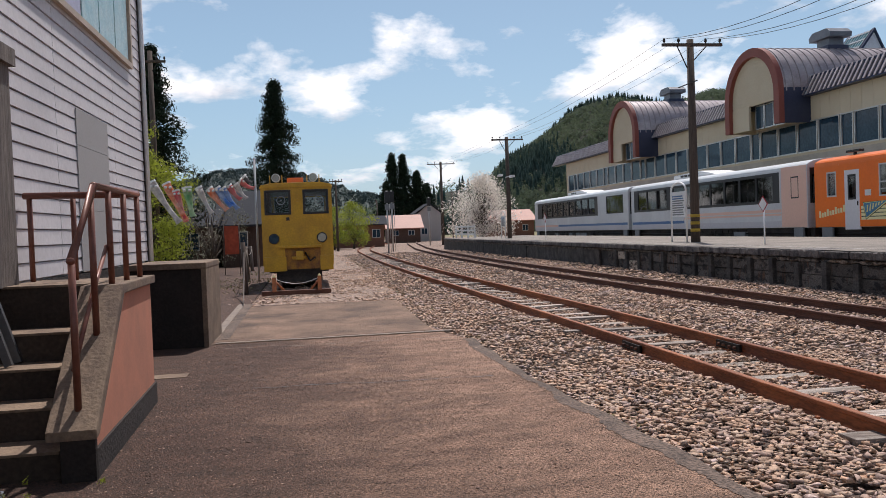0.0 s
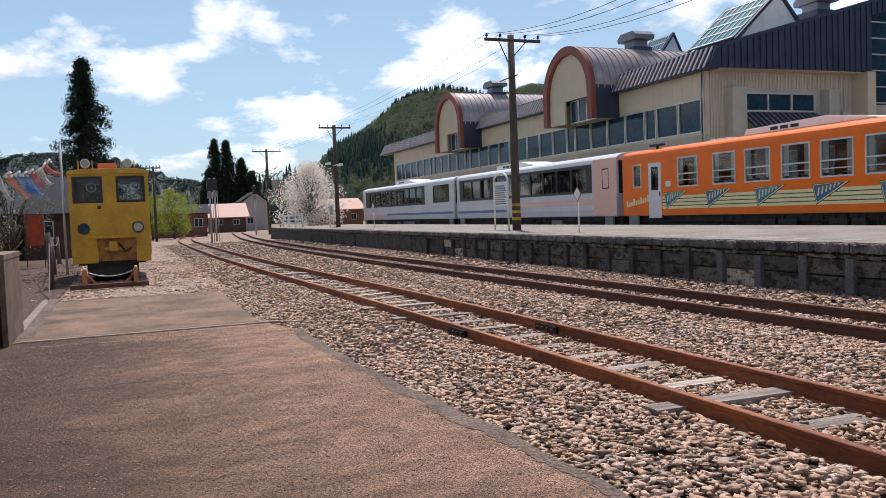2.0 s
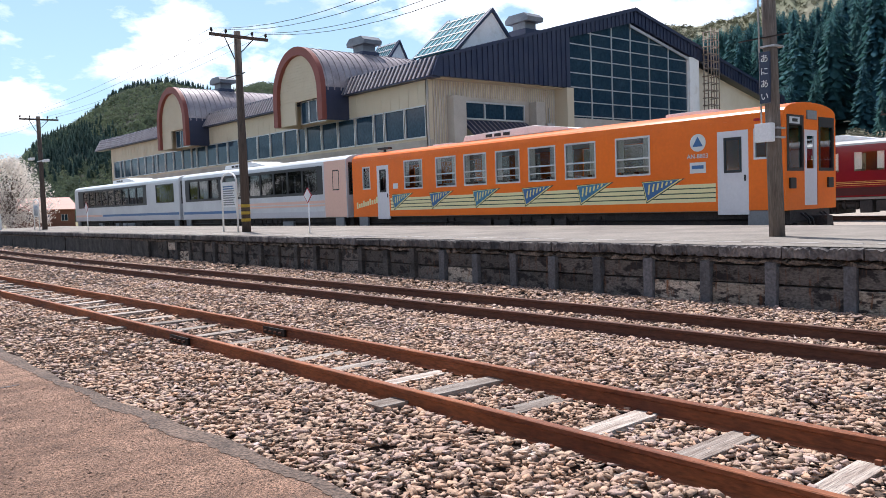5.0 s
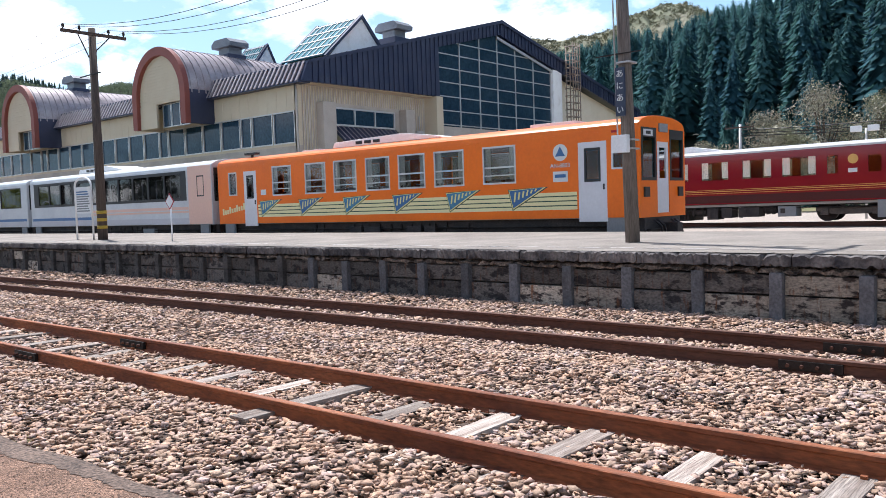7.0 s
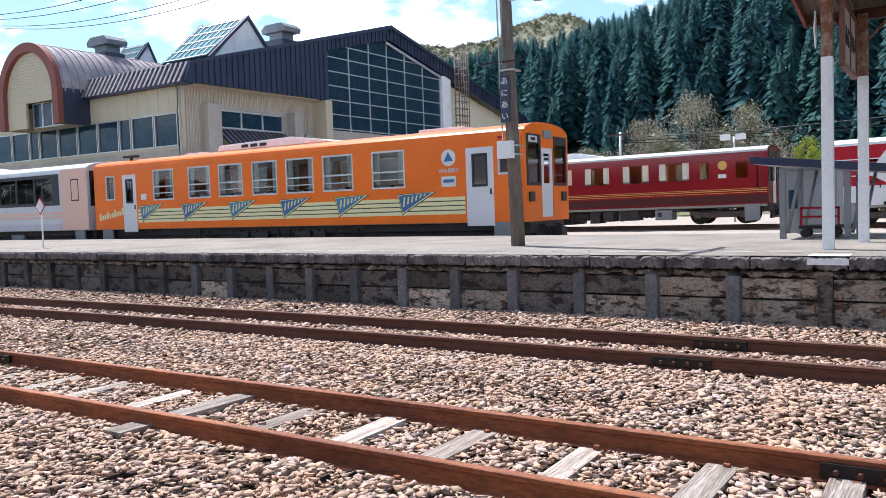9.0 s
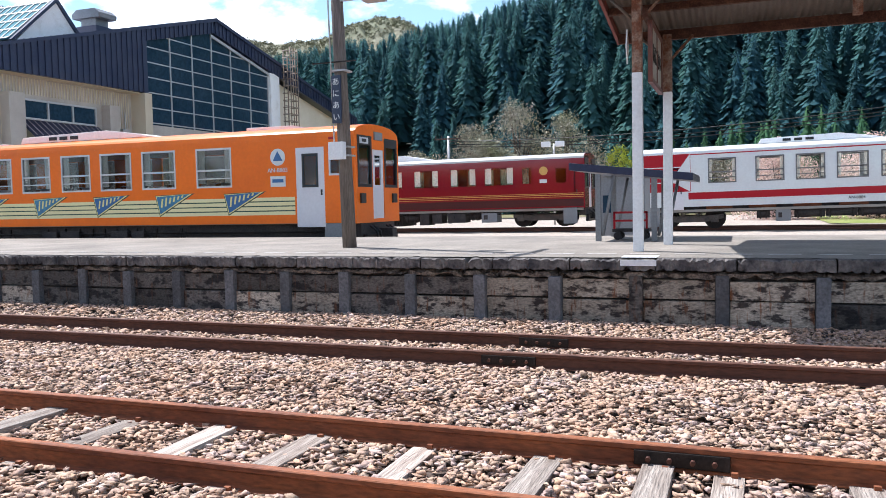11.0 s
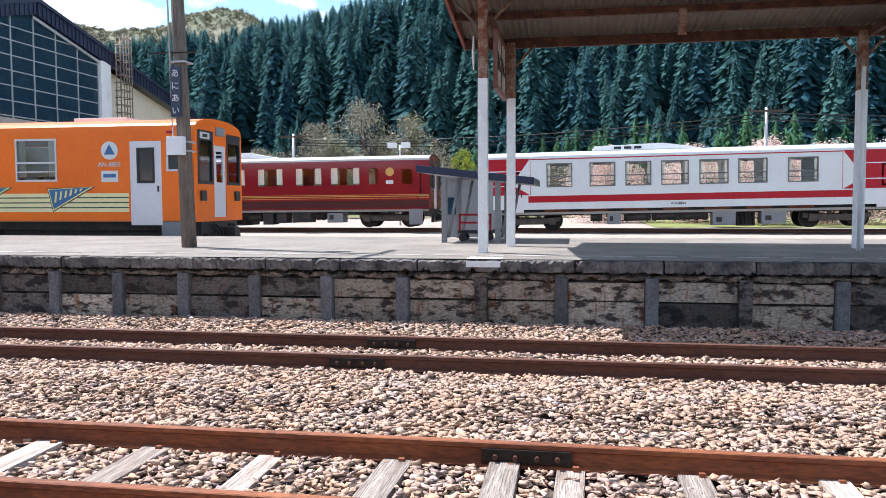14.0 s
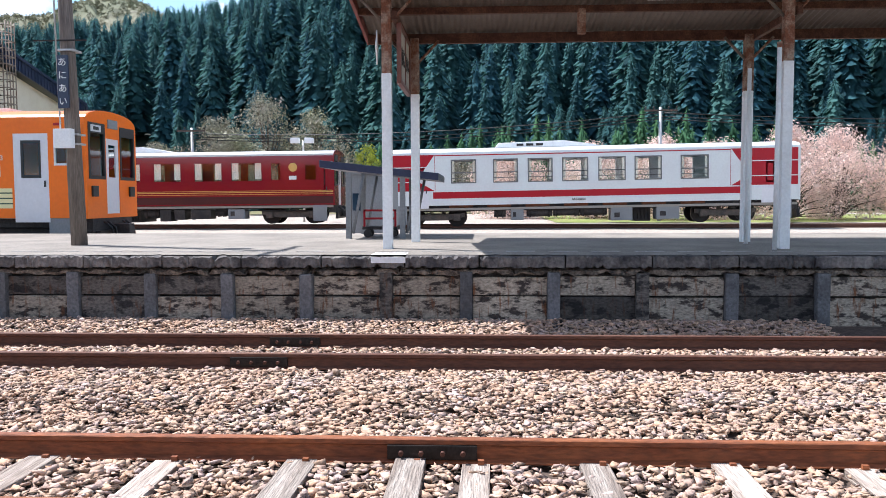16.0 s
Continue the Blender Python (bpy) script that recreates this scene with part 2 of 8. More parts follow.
M_RUST_POST = material("rust and peeling paint", (0.20, 0.075, 0.04), 0.85, 0.2, var=0.3, scale=7, fine=45, bump=0.5, second=(0.42, 0.33, 0.26), spread=0.56)
M_RUST_BEAM = material("dark rusty beam", (0.060, 0.020, 0.012), 0.85, 0.2, var=0.3, scale=5, fine=40, bump=0.4, second=(0.14, 0.06, 0.035))
M_CORR = material("corrugated sheet", (0.17, 0.135, 0.11), 0.7, 0.1, var=0.12, scale=1, fine=20, bump=0.1, second=(0.13, 0.098, 0.075))
M_ORANGE = material("orange paint", (0.82, 0.165, 0.004), 0.35, var=0.04, scale=0.6, fine=12, bump=0.02, second=(0.74, 0.14, 0.004), spec=0.3)
M_ORANGE_L = material("pale orange paint", (0.70, 0.44, 0.35), 0.35, var=0.04, scale=0.6, fine=12, bump=0.02)
M_CAR_WHITE = material("carriage white paint", (0.60, 0.645, 0.655), 0.35, var=0.04, scale=0.8, fine=12, bump=0.02, second=(0.57, 0.58, 0.60))
# Carriage white darkened for sides that face away from the sun
M_CAR_WHITE_SHADE = material("shaded carriage white paint", (0.55, 0.565, 0.59), 0.35, var=0.05, scale=0.8, fine=12, bump=0.02, second=(0.47, 0.48, 0.51))
M_CAR_LILAC = material("pale lilac paint", (0.46, 0.455, 0.50), 0.35, var=0.05, scale=0.8, fine=12, bump=0.02)
M_CAR_RED = material("signal red paint", (0.34, 0.008, 0.018), 0.3, spec=0.25, var=0.05, scale=0.8, fine=12, bump=0.02)
M_WINE = material("wine red paint", (0.185, 0.008, 0.018), 0.12, var=0.06, scale=0.8, fine=12, bump=0.01)
M_WINE_DARK = material("dark wine paint", (0.05, 0.012, 0.015), 0.25, var=0.06, scale=0.8, fine=12, bump=0.01)
M_GOLD = material("gold line", (0.55, 0.34, 0.10), 0.4, 0.3, var=0.05, bump=0)
M_ROOF_GREY = material("carriage roof grey", (0.42, 0.42, 0.42), 0.55, var=0.1, scale=0.8, fine=15, bump=0.05)
M_CREAM_LINE = material("cream stripe", (0.72, 0.66, 0.36), 0.4, var=0.04, bump=0.0)
M_GREEN_LINE = material("dark green stripe", (0.02, 0.05, 0.035), 0.4, var=0.04, bump=0.0)
M_BLUE = material("pennant blue", (0.03, 0.12, 0.30), 0.4, var=0.08, scale=5, bump=0.0)
M_YELLOW = material("pennant yellow", (0.72, 0.66, 0.25), 0.4, var=0.08, bump=0.0)
M_DOOR = material("pale door paint", (0.62, 0.62, 0.66), 0.35, var=0.04, scale=0.8, fine=12, bump=0.02)
M_BLACK = material("black rubber", (0.012, 0.012, 0.014), 0.5, var=0.1, bump=0.02)
M_UNDER = material("dirty underframe", (0.022, 0.021, 0.023), 0.75, 0.2, var=0.35, scale=2.5, fine=25, bump=0.3, second=(0.055, 0.045, 0.042))
M_BOGIE = material("dusty bogie steel", (0.06, 0.052, 0.048), 0.8, 0.1, var=0.35, scale=4, fine=25, bump=0.3, second=(0.11, 0.085, 0.07))
M_EQUIP = material("grey equipment box", (0.21, 0.22, 0.235), 0.6, var=0.12, scale=2, fine=25, bump=0.1)
M_ALU = material("aluminium frame", (0.55, 0.55, 0.55), 0.4, 0.6, var=0.06, bump=0.0)
M_SEAT = material("seat cloth", (0.20, 0.07, 0.035), 0.9, var=0.2, scale=4, fine=60, bump=0.1)
M_INSIDE = material("cabin lining", (0.27, 0.25, 0.225), 0.7, var=0.08, bump=0.0)
M_CURTAIN = material("cream curtain", (0.90, 0.87, 0.80), 0.85, var=0.1, scale=3, bump=0.1, stretch=(1, 8, 1))
M_GLASS = glass_material("window glass", (0.72, 0.74, 0.74))
M_GLASS_CLEAR = glass_material("clear window glass", (0.96, 0.96, 0.95))
M_GLASS_DARK = glass_material("dark tinted glass", (0.42, 0.43, 0.44))
M_NAVY = material("navy ribbed metal", (0.022, 0.031, 0.072), 0.42, 0.3, var=0.12, scale=0.6, fine=15, bump=0.05, second=(0.042, 0.050, 0.09))
M_MAUVE = material("mauve ribbed metal", (0.40, 0.36, 0.37), 0.42, 0.3, var=0.15, scale=1.2, fine=15, bump=0.05, second=(0.28, 0.24, 0.25))
M_CREAM = material("cream siding", (0.55, 0.48, 0.36), 0.7, var=0.07, scale=0.7, fine=20, bump=0.08, second=(0.52, 0.44, 0.32))
M_CREAM_G = material("grey beige siding", (0.46, 0.42, 0.37), 0.75, var=0.08, scale=0.7, fine=20, bump=0.08, second=(0.36, 0.32, 0.28))
# Cream copied paler to brighten the gable wall that lies in shade
M_CREAM_LIFTED = material("cream siding brightened against shade", (0.72, 0.65, 0.53), 0.7, var=0.06, scale=0.7, fine=20, bump=0.08, second=(0.64, 0.56, 0.44))
M_BRICKRED = material("brick red trim", (0.22, 0.055, 0.04), 0.6, var=0.12, scale=1.5, fine=20, bump=0.1)
# Opaque panes; the sky's blue reflection is put into the base colour
M_GLASS_SKY_BLUE = material("window glass tinted with sky reflection", (0.014, 0.036, 0.062), 0.07, var=0.25, scale=0.9, fine=6, bump=0, second=(0.026, 0.052, 0.080), spec=0.22)
M_VENT = material("blue grey sheet metal", (0.20, 0.22, 0.25), 0.55, 0.2, var=0.12, scale=1.5, fine=15, bump=0.05, second=(0.15, 0.165, 0.19))
M_SKYLIGHT = material("skylight glass", (0.02, 0.15, 0.20), 0.4, 0.0, spec=0.12, var=0.15, scale=0.8, bump=0.0, second=(0.05, 0.24, 0.29))
M_DARK = material("dark inside", (0.03, 0.03, 0.032), 0.9, var=0.2, bump=0.0)
M_POLE = material("creosoted pole wood", (0.10, 0.075, 0.06), 0.9, var=0.25, scale=4, fine=14, bump=0.5, second=(0.055, 0.04, 0.035), stretch=(6, 6, 0.5))
M_POLE_GREY = material("grey weathered pole", (0.20, 0.17, 0.15), 0.9, var=0.25, scale=4, fine=14, bump=0.5, second=(0.11, 0.09, 0.08), stretch=(6, 6, 0.5))
M_WIRE = material("wire", (0.02, 0.02, 0.02), 0.5, 0.2, var=0.1, bump=0)
M_GALV = material("galvanised steel", (0.48, 0.48, 0.48), 0.5, 0.6, var=0.1, scale=3, bump=0.1)
M_SIDING = material("white wall siding", (0.68, 0.655, 0.67), 0.6, var=0.06, scale=0.8, fine=20, bump=0.06, second=(0.58, 0.555, 0.57), per=0.05)
M_PINK = material("pink painted render", (0.56, 0.225, 0.14), 0.85, var=0.04, scale=1.6, fine=35, bump=0.08, second=(0.43, 0.185, 0.12))
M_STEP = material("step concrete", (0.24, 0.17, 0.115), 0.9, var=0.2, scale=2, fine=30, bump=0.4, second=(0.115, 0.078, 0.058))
# Step concrete darkened to put shade on the risers and landing
M_STEP_SHADED = material("shaded step concrete", (0.060, 0.040, 0.029), 0.92, var=0.3, scale=2.5, fine=30, bump=0.4, second=(0.032, 0.022, 0.017))
# Plinth concrete, darkened further for faces turned from the sun
M_BASE_SHADED = material("shaded dark plinth concrete", (0.030, 0.021, 0.018), 0.9, var=0.3, scale=2, fine=30, bump=0.5, second=(0.018, 0.014, 0.012))
M_HANDRAIL = material("brown painted pipe", (0.15, 0.046, 0.028), 0.4, 0.1, var=0.1, scale=6, fine=30, bump=0.08, second=(0.20, 0.075, 0.048))
M_YELLOWPAINT = material("machine yellow paint", (0.58, 0.33, 0.012), 0.45, var=0.12, scale=1.4, fine=18, bump=0.06, second=(0.40, 0.22, 0.012))
M_ORANGE_LENS = material("orange lens", (0.80, 0.16, 0.02), 0.25, var=0.05, bump=0)
M_LAMP = material("lamp glass", (0.34, 0.32, 0.28), 0.15, 0.4, var=0.1, bump=0)
M_BARK = material("bark", (0.10, 0.075, 0.055), 0.95, var=0.3, scale=3, fine=12, bump=0.8, stretch=(4, 4, 0.6))
M_CEDAR = material("dark cedar needles", (0.009, 0.019, 0.011), 0.85, var=0.3, scale=0.15, fine=2.5, bump=0, second=(0.016, 0.029, 0.014), per=0.4, island=True, spec=0.2)
# Bluish haze and a lift for shaded sides are mixed into the needle colour
M_FOREST_HAZY = material("hazy cedar forest", (0.028, 0.083, 0.114), 0.9, var=0.3, scale=0.10, fine=1.2, bump=0, second=(0.064, 0.148, 0.132), per=0.40, stretch=(1, 1, 0.10), island=True, spec=0.1)
M_YOUNG = material("young conifers", (0.045, 0.120, 0.070), 0.9, var=0.3, scale=0.2, fine=1.5, bump=0, second=(0.075, 0.160, 0.075), per=0.5, stretch=(1, 1, 0.2), island=True, spec=0.1)
# Distance haze is tinted into both hill tree colours, bluish and pale
M_HILLCON_HAZY = material("hazy hill conifers", (0.034, 0.066, 0.064), 0.9, var=0.3, scale=0.02, fine=0.9, bump=0, second=(0.05, 0.085, 0.066), per=0.3, island=True, spec=0.15)
M_WOOD_HAZY = material("hazy spring woodland", (0.080, 0.115, 0.086), 0.9, var=0.3, scale=0.03, fine=0.6, bump=0, second=(0.125, 0.142, 0.10), per=0.35, island=True, spec=0.15)
M_FRESH = material("fresh green leaves", (0.21, 0.25, 0.030), 0.8, var=0.3, scale=0.5, fine=5, bump=0, second=(0.27, 0.29, 0.06), per=0.4, island=True, spec=0.2)
M_BLOSSOM = material("white blossom", (0.86, 0.82, 0.76), 0.9, var=0.15, scale=0.6, fine=5, bump=0, second=(0.76, 0.68, 0.60), per=0.3, island=True, spec=0.2)
M_PINKBLOSSOM = material("pink blossom", (0.80, 0.64, 0.585), 0.9, var=0.15, scale=0.5, fine=5, bump=0, second=(0.60, 0.43, 0.38), per=0.4, island=True, spec=0.2)
M_TWIG = material("bare twigs", (0.34, 0.31, 0.26), 0.9, var=0.25, scale=0.4, fine=5, bump=0, second=(0.25, 0.26, 0.16), per=0.4, island=True, spec=0.2)
M_GRASS = material("grass and dry weeds", (0.14, 0.14, 0.055), 0.95, var=0.35, scale=0.12, fine=3, bump=0.4, second=(0.22, 0.18, 0.10))
M_HILL = material("hill ground", (0.018, 0.026, 0.018), 0.95, var=0.35, scale=0.02, fine=0.5, bump=0, second=(0.03, 0.036, 0.022))
# Far haze is tinted into the hill and woods colours of the valley ridge
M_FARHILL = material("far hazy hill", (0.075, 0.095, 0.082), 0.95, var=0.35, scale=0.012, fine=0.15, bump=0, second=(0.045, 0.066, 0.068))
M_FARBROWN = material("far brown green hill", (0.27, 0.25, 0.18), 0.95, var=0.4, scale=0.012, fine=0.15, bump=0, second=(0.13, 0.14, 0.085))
M_FARTREES_HAZY = material("far hazy woods", (0.060, 0.085, 0.088), 0.95, var=0.3, scale=0.01, fine=0.1, bump=0, second=(0.085, 0.108, 0.092), per=0.25, island=True, spec=0.1)
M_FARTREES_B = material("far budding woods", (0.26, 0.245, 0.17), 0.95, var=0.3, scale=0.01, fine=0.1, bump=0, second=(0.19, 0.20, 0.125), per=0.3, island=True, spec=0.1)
M_ALU_DULL = material("dull aluminium", (0.15, 0.15, 0.155), 0.5, 0.5, var=0.1, bump=0.05)
M_RUST_YELLOW = material("rusty yellow paint", (0.36, 0.17, 0.015), 0.6, var=0.25, scale=4, fine=30, bump=0.3, second=(0.13, 0.05, 0.025), spread=0.52)
M_CLAMP = material("faded orange paint", (0.46, 0.15, 0.04), 0.6, var=0.2, scale=8, fine=40, bump=0.2, second=(0.24, 0.09, 0.045))
M_CAGE = material("weathered ladder steel", (0.30, 0.26, 0.22), 0.7, 0.2, var=0.2, scale=3, fine=20, bump=0.2, second=(0.20, 0.13, 0.09))
for m_, col, k in ((M_FOREST_HAZY, (0.05, 0.13, 0.12), 0.35), (M_YOUNG, (0.09, 0.20, 0.09), 0.35), (M_WOOD_HAZY, (0.15, 0.19, 0.11), 0.35), (M_HILLCON_HAZY, (0.06, 0.11, 0.09), 0.3), (M_FRESH, (0.40, 0.46, 0.06), 0.35), (M_BLOSSOM, (0.9, 0.86, 0.80), 0.35), (M_PINKBLOSSOM, (0.85, 0.68, 0.62), 0.25)):
    nd, lk = m_.node_tree.nodes, m_.node_tree.links
    tl, ms = nd.new("ShaderNodeBsdfTranslucent"), nd.new("ShaderNodeMixShader")
    tl.inputs[0].default_value = (*col, 1)
    ms.inputs[0].default_value = k
    lk.new(nd["Principled BSDF"].outputs[0], ms.inputs[1])
    lk.new(tl.outputs[0], ms.inputs[2])
    lk.new(ms.outputs[0], nd["Material Output"].inputs[0])
# the curtain cloth lets light through
nd, lk = M_CURTAIN.node_tree.nodes, M_CURTAIN.node_tree.links
tl, ms = nd.new("ShaderNodeBsdfTranslucent"), nd.new("ShaderNodeMixShader")
tl.inputs[0].default_value = (0.9, 0.84, 0.72, 1)
ms.inputs[0].default_value = 0.12
lk.new(nd["Principled BSDF"].outputs[0], ms.inputs[1])
lk.new(tl.outputs[0], ms.inputs[2])
lk.new(ms.outputs[0], nd["Material Output"].inputs[0])

# ---- building helpers ----


def box(bm, x0, y0, z0, x1, y1, z1, m=None):
    vs = [bm.verts.new(Vector((x, y, z)) if m is None else m @ Vector((x, y, z)))
          for x in (x0, x1) for y in (y0, y1) for z in (z0, z1)]
    for f in ((0, 1, 3, 2), (4, 6, 7, 5), (0, 4, 5, 1), (2, 3, 7, 6), (0, 2, 6, 4), (1, 5, 7, 3)):
        bm.faces.new([vs[i] for i in f])


def tube(bm, a, b, r0, r1=None, n=10, caps=True):
    """A round bar from a to b, tapered from r0 to r1."""
    a, b = Vector(a), Vector(b)
    r1 = r0 if r1 is None else r1
    q = (b - a).to_track_quat("Z", "Y")
    rings = [[bm.verts.new(p + q @ Vector((math.cos(k * math.tau / n) * r, math.sin(k * math.tau / n) * r, 0))) for k in range(n)]
             for p, r in ((a, r0), (b, r1))]
    for k in range(n):
        bm.faces.new((rings[0][k], rings[0][(k + 1) % n], rings[1][(k + 1) % n], rings[1][k])).smooth = True
    if caps:
        bm.faces.new(rings[0][::-1])
        bm.faces.new(rings[1])


def pipe(bm, points, r, n=8):
    """A round bar bent through the points, as one skin."""
    pts = [Vector(p) for p in points]
    last = None
    for k, p in enumerate(pts):
        way = (pts[min(k + 1, len(pts) - 1)] - pts[max(k - 1, 0)]).normalized()
        q = way.to_track_quat("Z", "Y")
        ring = [bm.verts.new(p + q @ Vector((math.cos(j * math.tau / n) * r, math.sin(j * math.tau / n) * r, 0))) for j in range(n)]
        if last:
            off = min(range(n), key=lambda o: (ring[o].co - last[0].co).length)
            ring = ring[off:] + ring[:off]
            for j in range(n):
                bm.faces.new((last[j], last[(j + 1) % n], ring[(j + 1) % n], ring[j])).smooth = True
        else:
            bm.faces.new(ring[::-1])
        last = ring
    bm.faces.new(last)


def prism(bm, outline, axis, a, b):
    """An outline in the other two axes, drawn along axis from a to b."""
    def at(p, v):
        return (v, p[0], p[1]) if axis == "x" else (p[0], v, p[1]) if axis == "y" else (p[0], p[1], v)
    lo, hi = [bm.verts.new(at(p, a)) for p in outline], [bm.verts.new(at(p, b)) for p in outline]
    n = len(outline)
    for k in range(n):
        bm.faces.new((lo[k], lo[(k + 1) % n], hi[(k + 1) % n], hi[k]))
    bm.faces.new(lo[::-1])
    bm.faces.new(hi)


def mesh_object(name, bm, mat, bevel=0.0, smooth=False):
    bmesh.ops.recalc_face_normals(bm, faces=bm.faces[:])
    if bevel:
        edges = [e for e in bm.edges if len(e.link_faces) == 2 and e.calc_face_angle(0) > 0.6]
        bmesh.ops.bevel(bm, geom=edges, offset=bevel, segments=2, affect="EDGES", profile=0.7)
    me = bpy.data.meshes.new(name)
    bm.to_mesh(me)
    bm.free()
    me.materials.append(mat)
    if smooth:
        me.shade_smooth()
    return new(name, me)


def part(name, bm, material_, parent, label="", bevel=0.0, smooth=False):
    ob = mesh_object(name, bm, material_, bevel, smooth)
    if parent is not None:
        ob.parent = parent
        ob.matrix_parent_inverse = rest_of(parent).inverted()
    if label:
        ob["label"] = label
    return ob


def rest_of(ob):
    """The place of an object whose parents only shift it."""
    m = ob.matrix_basis.copy()
    return rest_of(ob.parent) @ ob.matrix_parent_inverse @ m if ob.parent else m


def thing(name, x, y, z, label, category, group="", kind=""):
    e = new(name)
    e.empty_display_size = 0.2
    e.location = (x, y, z)
    return tagged(e, label, category, group, kind)


def boxes(name, rows, mat, parent=None, label="", bevel=0.0):
    bm = bmesh.new()
    for r in rows:
        box(bm, *r)
    return part(name, bm, mat, parent, label, bevel)


def bars(name, a, b, r, mat, parent=None, label="", n=10, r1=None):
    bm = bmesh.new()
    tube(bm, a, b, r, r1, n)
    return part(name, bm, mat, parent, label)


def holed(bm, axis, c0, c1, u0, u1, v0, v1, holes):
    """A wall of thickness c0 to c1 across axis ("x" or "y"), u along, z up, with rectangular holes (ua, ub, va, vb)."""
    us = sorted({u0, u1, *[min(max(u, u0), u1) for h in holes for u in h[:2]]})
    vs = sorted({v0, v1, *[min(max(v, v0), v1) for h in holes for v in h[2:]]})
    corner = {}

    def at(i, j, k):
        if (i, j, k) not in corner:
            c = (c0, c1)[k]
            corner[i, j, k] = bm.verts.new((c, us[i], vs[j]) if axis == "x" else (us[i], c, vs[j]))
        return corner[i, j, k]

    def kept(i, j):
        if not (0 <= i < len(us) - 1 and 0 <= j < len(vs) - 1):
            return False
        u, v = (us[i] + us[i + 1]) / 2, (vs[j] + vs[j + 1]) / 2
        return not any(a < u < b and c < v < d for a, b, c, d in holes)

    for i in range(len(us) - 1):
        for j in range(len(vs) - 1):
            if not kept(i, j):
                continue
            for k in (0, 1):
                bm.faces.new([at(i, j, k), at(i + 1, j, k), at(i + 1, j + 1, k), at(i, j + 1, k)])
            for n, (a, b) in (((i - 1, j), ((i, j), (i, j + 1))), ((i + 1, j), ((i + 1, j), (i + 1, j + 1))),
                              ((i, j - 1), ((i, j), (i + 1, j))), ((i, j + 1), ((i, j + 1), (i + 1, j + 1)))):
                if not kept(*n):
                    bm.faces.new([at(*a, 0), at(*b, 0), at(*b, 1), at(*a, 1)])


def fast_mesh(name, verts, tris, mat, smooth=False):
    """One mesh from numpy arrays of corners and triangles."""
    me = bpy.data.meshes.new(name)
    me.vertices.add(len(verts))
    me.vertices.foreach_set("co", np.ascontiguousarray(verts, np.float32).ravel())
    me.loops.add(tris.size)
    me.loops.foreach_set("vertex_index", np.ascontiguousarray(tris, np.int32).ravel())
    me.polygons.add(len(tris))
    me.polygons.foreach_set("loop_start", np.arange(0, tris.size, 3, dtype=np.int32))
    me.update(calc_edges=True)
    me.validate()
    me.materials.append(mat)
    if smooth:
        me.shade_smooth()
    return new(name, me)


def words(name, text, size, m, mat, parent, extrude=0.004):
    """Lettering as a mesh, with the built-in font, at the pose m."""
    cu = bpy.data.curves.new(name, "FONT")
    cu.body, cu.size, cu.extrude, cu.align_x, cu.align_y = text, size, extrude, "CENTER", "CENTER"
    tmp = bpy.data.objects.new(name, cu)
    me = bpy.data.meshes.new_from_object(tmp)
    bpy.data.objects.remove(tmp)
    bpy.data.curves.remove(cu)
    me.transform(m)
    me.materials.clear()
    me.materials.append(mat)
    ob = new(name, me)
    ob.parent = parent
    ob.matrix_parent_inverse = rest_of(parent).inverted()
    return ob


def smoothstep(a, b, x):
    t = np.clip((np.asarray(x, float) - a) / (b - a), 0, 1)
    return t * t * (3 - 2 * t)


rng = np.random.default_rng(7)
FACE_X = pose(0, 0, 0, 90, 0, -90)   # lettering that faces -x
FACE_Y = pose(0, 0, 0, 90, 0, 0)     # lettering that faces -y

# ---- ground, tracks, platform ----
Y_KNOTS = np.array([-60, 8, 15, 25, 34, 45, 55, 70, 83, 97, 112, 132, 165])
N_KNOTS = np.array([4.52, 4.52, 4.40, 4.05, 3.85, 3.78, 3.85, 4.05, 5.0, 7.1, 10.0, 13.4, 20.0])
F_KNOTS = np.array([8.43, 8.43, 8.25, 7.95, 7.85, 8.0, 8.3, 9.1, 10.4, 11.6, 13.6, 16.5, 22.0])
YS = np.concatenate([np.arange(-30, 30, 1.5), np.arange(30, 160, 2.5)])


def eased(knots, y):
    return np.mean([np.interp(np.asarray(y) + d, Y_KNOTS, knots) for d in (-6, -3, 0, 3, 6)], axis=0)


def sheet(name, x0, x1, y0, y1, nx, ny, height, mat):
    """A ground sheet with heights from a function of x and y."""
    X, Y = np.meshgrid(np.linspace(x0, x1, nx), np.linspace(y0, y1, ny))
    V = np.stack([X, Y, height(X, Y)], -1).reshape(-1, 3)
    i = np.arange((ny - 1) * nx).reshape(ny - 1, nx)[:, :-1].ravel()
    T = np.concatenate([np.stack([i, i + 1, i + nx + 1], 1), np.stack([i, i + nx + 1, i + nx], 1)])
    return fast_mesh(name, V, T, mat, smooth=True)


def waves(X, Y, s, a):
    return a * (np.sin(X * s + 1.3 * np.sin(Y * s * 0.7)) * np.cos(Y * s * 1.1 + 0.8 * np.sin(X * s * 0.6)))


def yard_level(x, y):
    """The ground rises gently behind the platform."""
    return -0.08 + 0.36 * smoothstep(19, 33, x) * smoothstep(60, 45, y)


tagged(sheet("ground", -2500, 2500, -2500, 2500, 3, 3, lambda X, Y: X * 0 - 0.35, M_GRASS), "flat grassy valley ground", "ground", kind="structure")
tagged(sheet("ground", -70, 130, -70, 260, 101, 166, lambda X, Y: yard_level(X, Y) - 0.02 + waves(X, Y, 0.9, 0.012), M_GRASS),
       "weedy ground round the station yard", "ground", kind="structure")
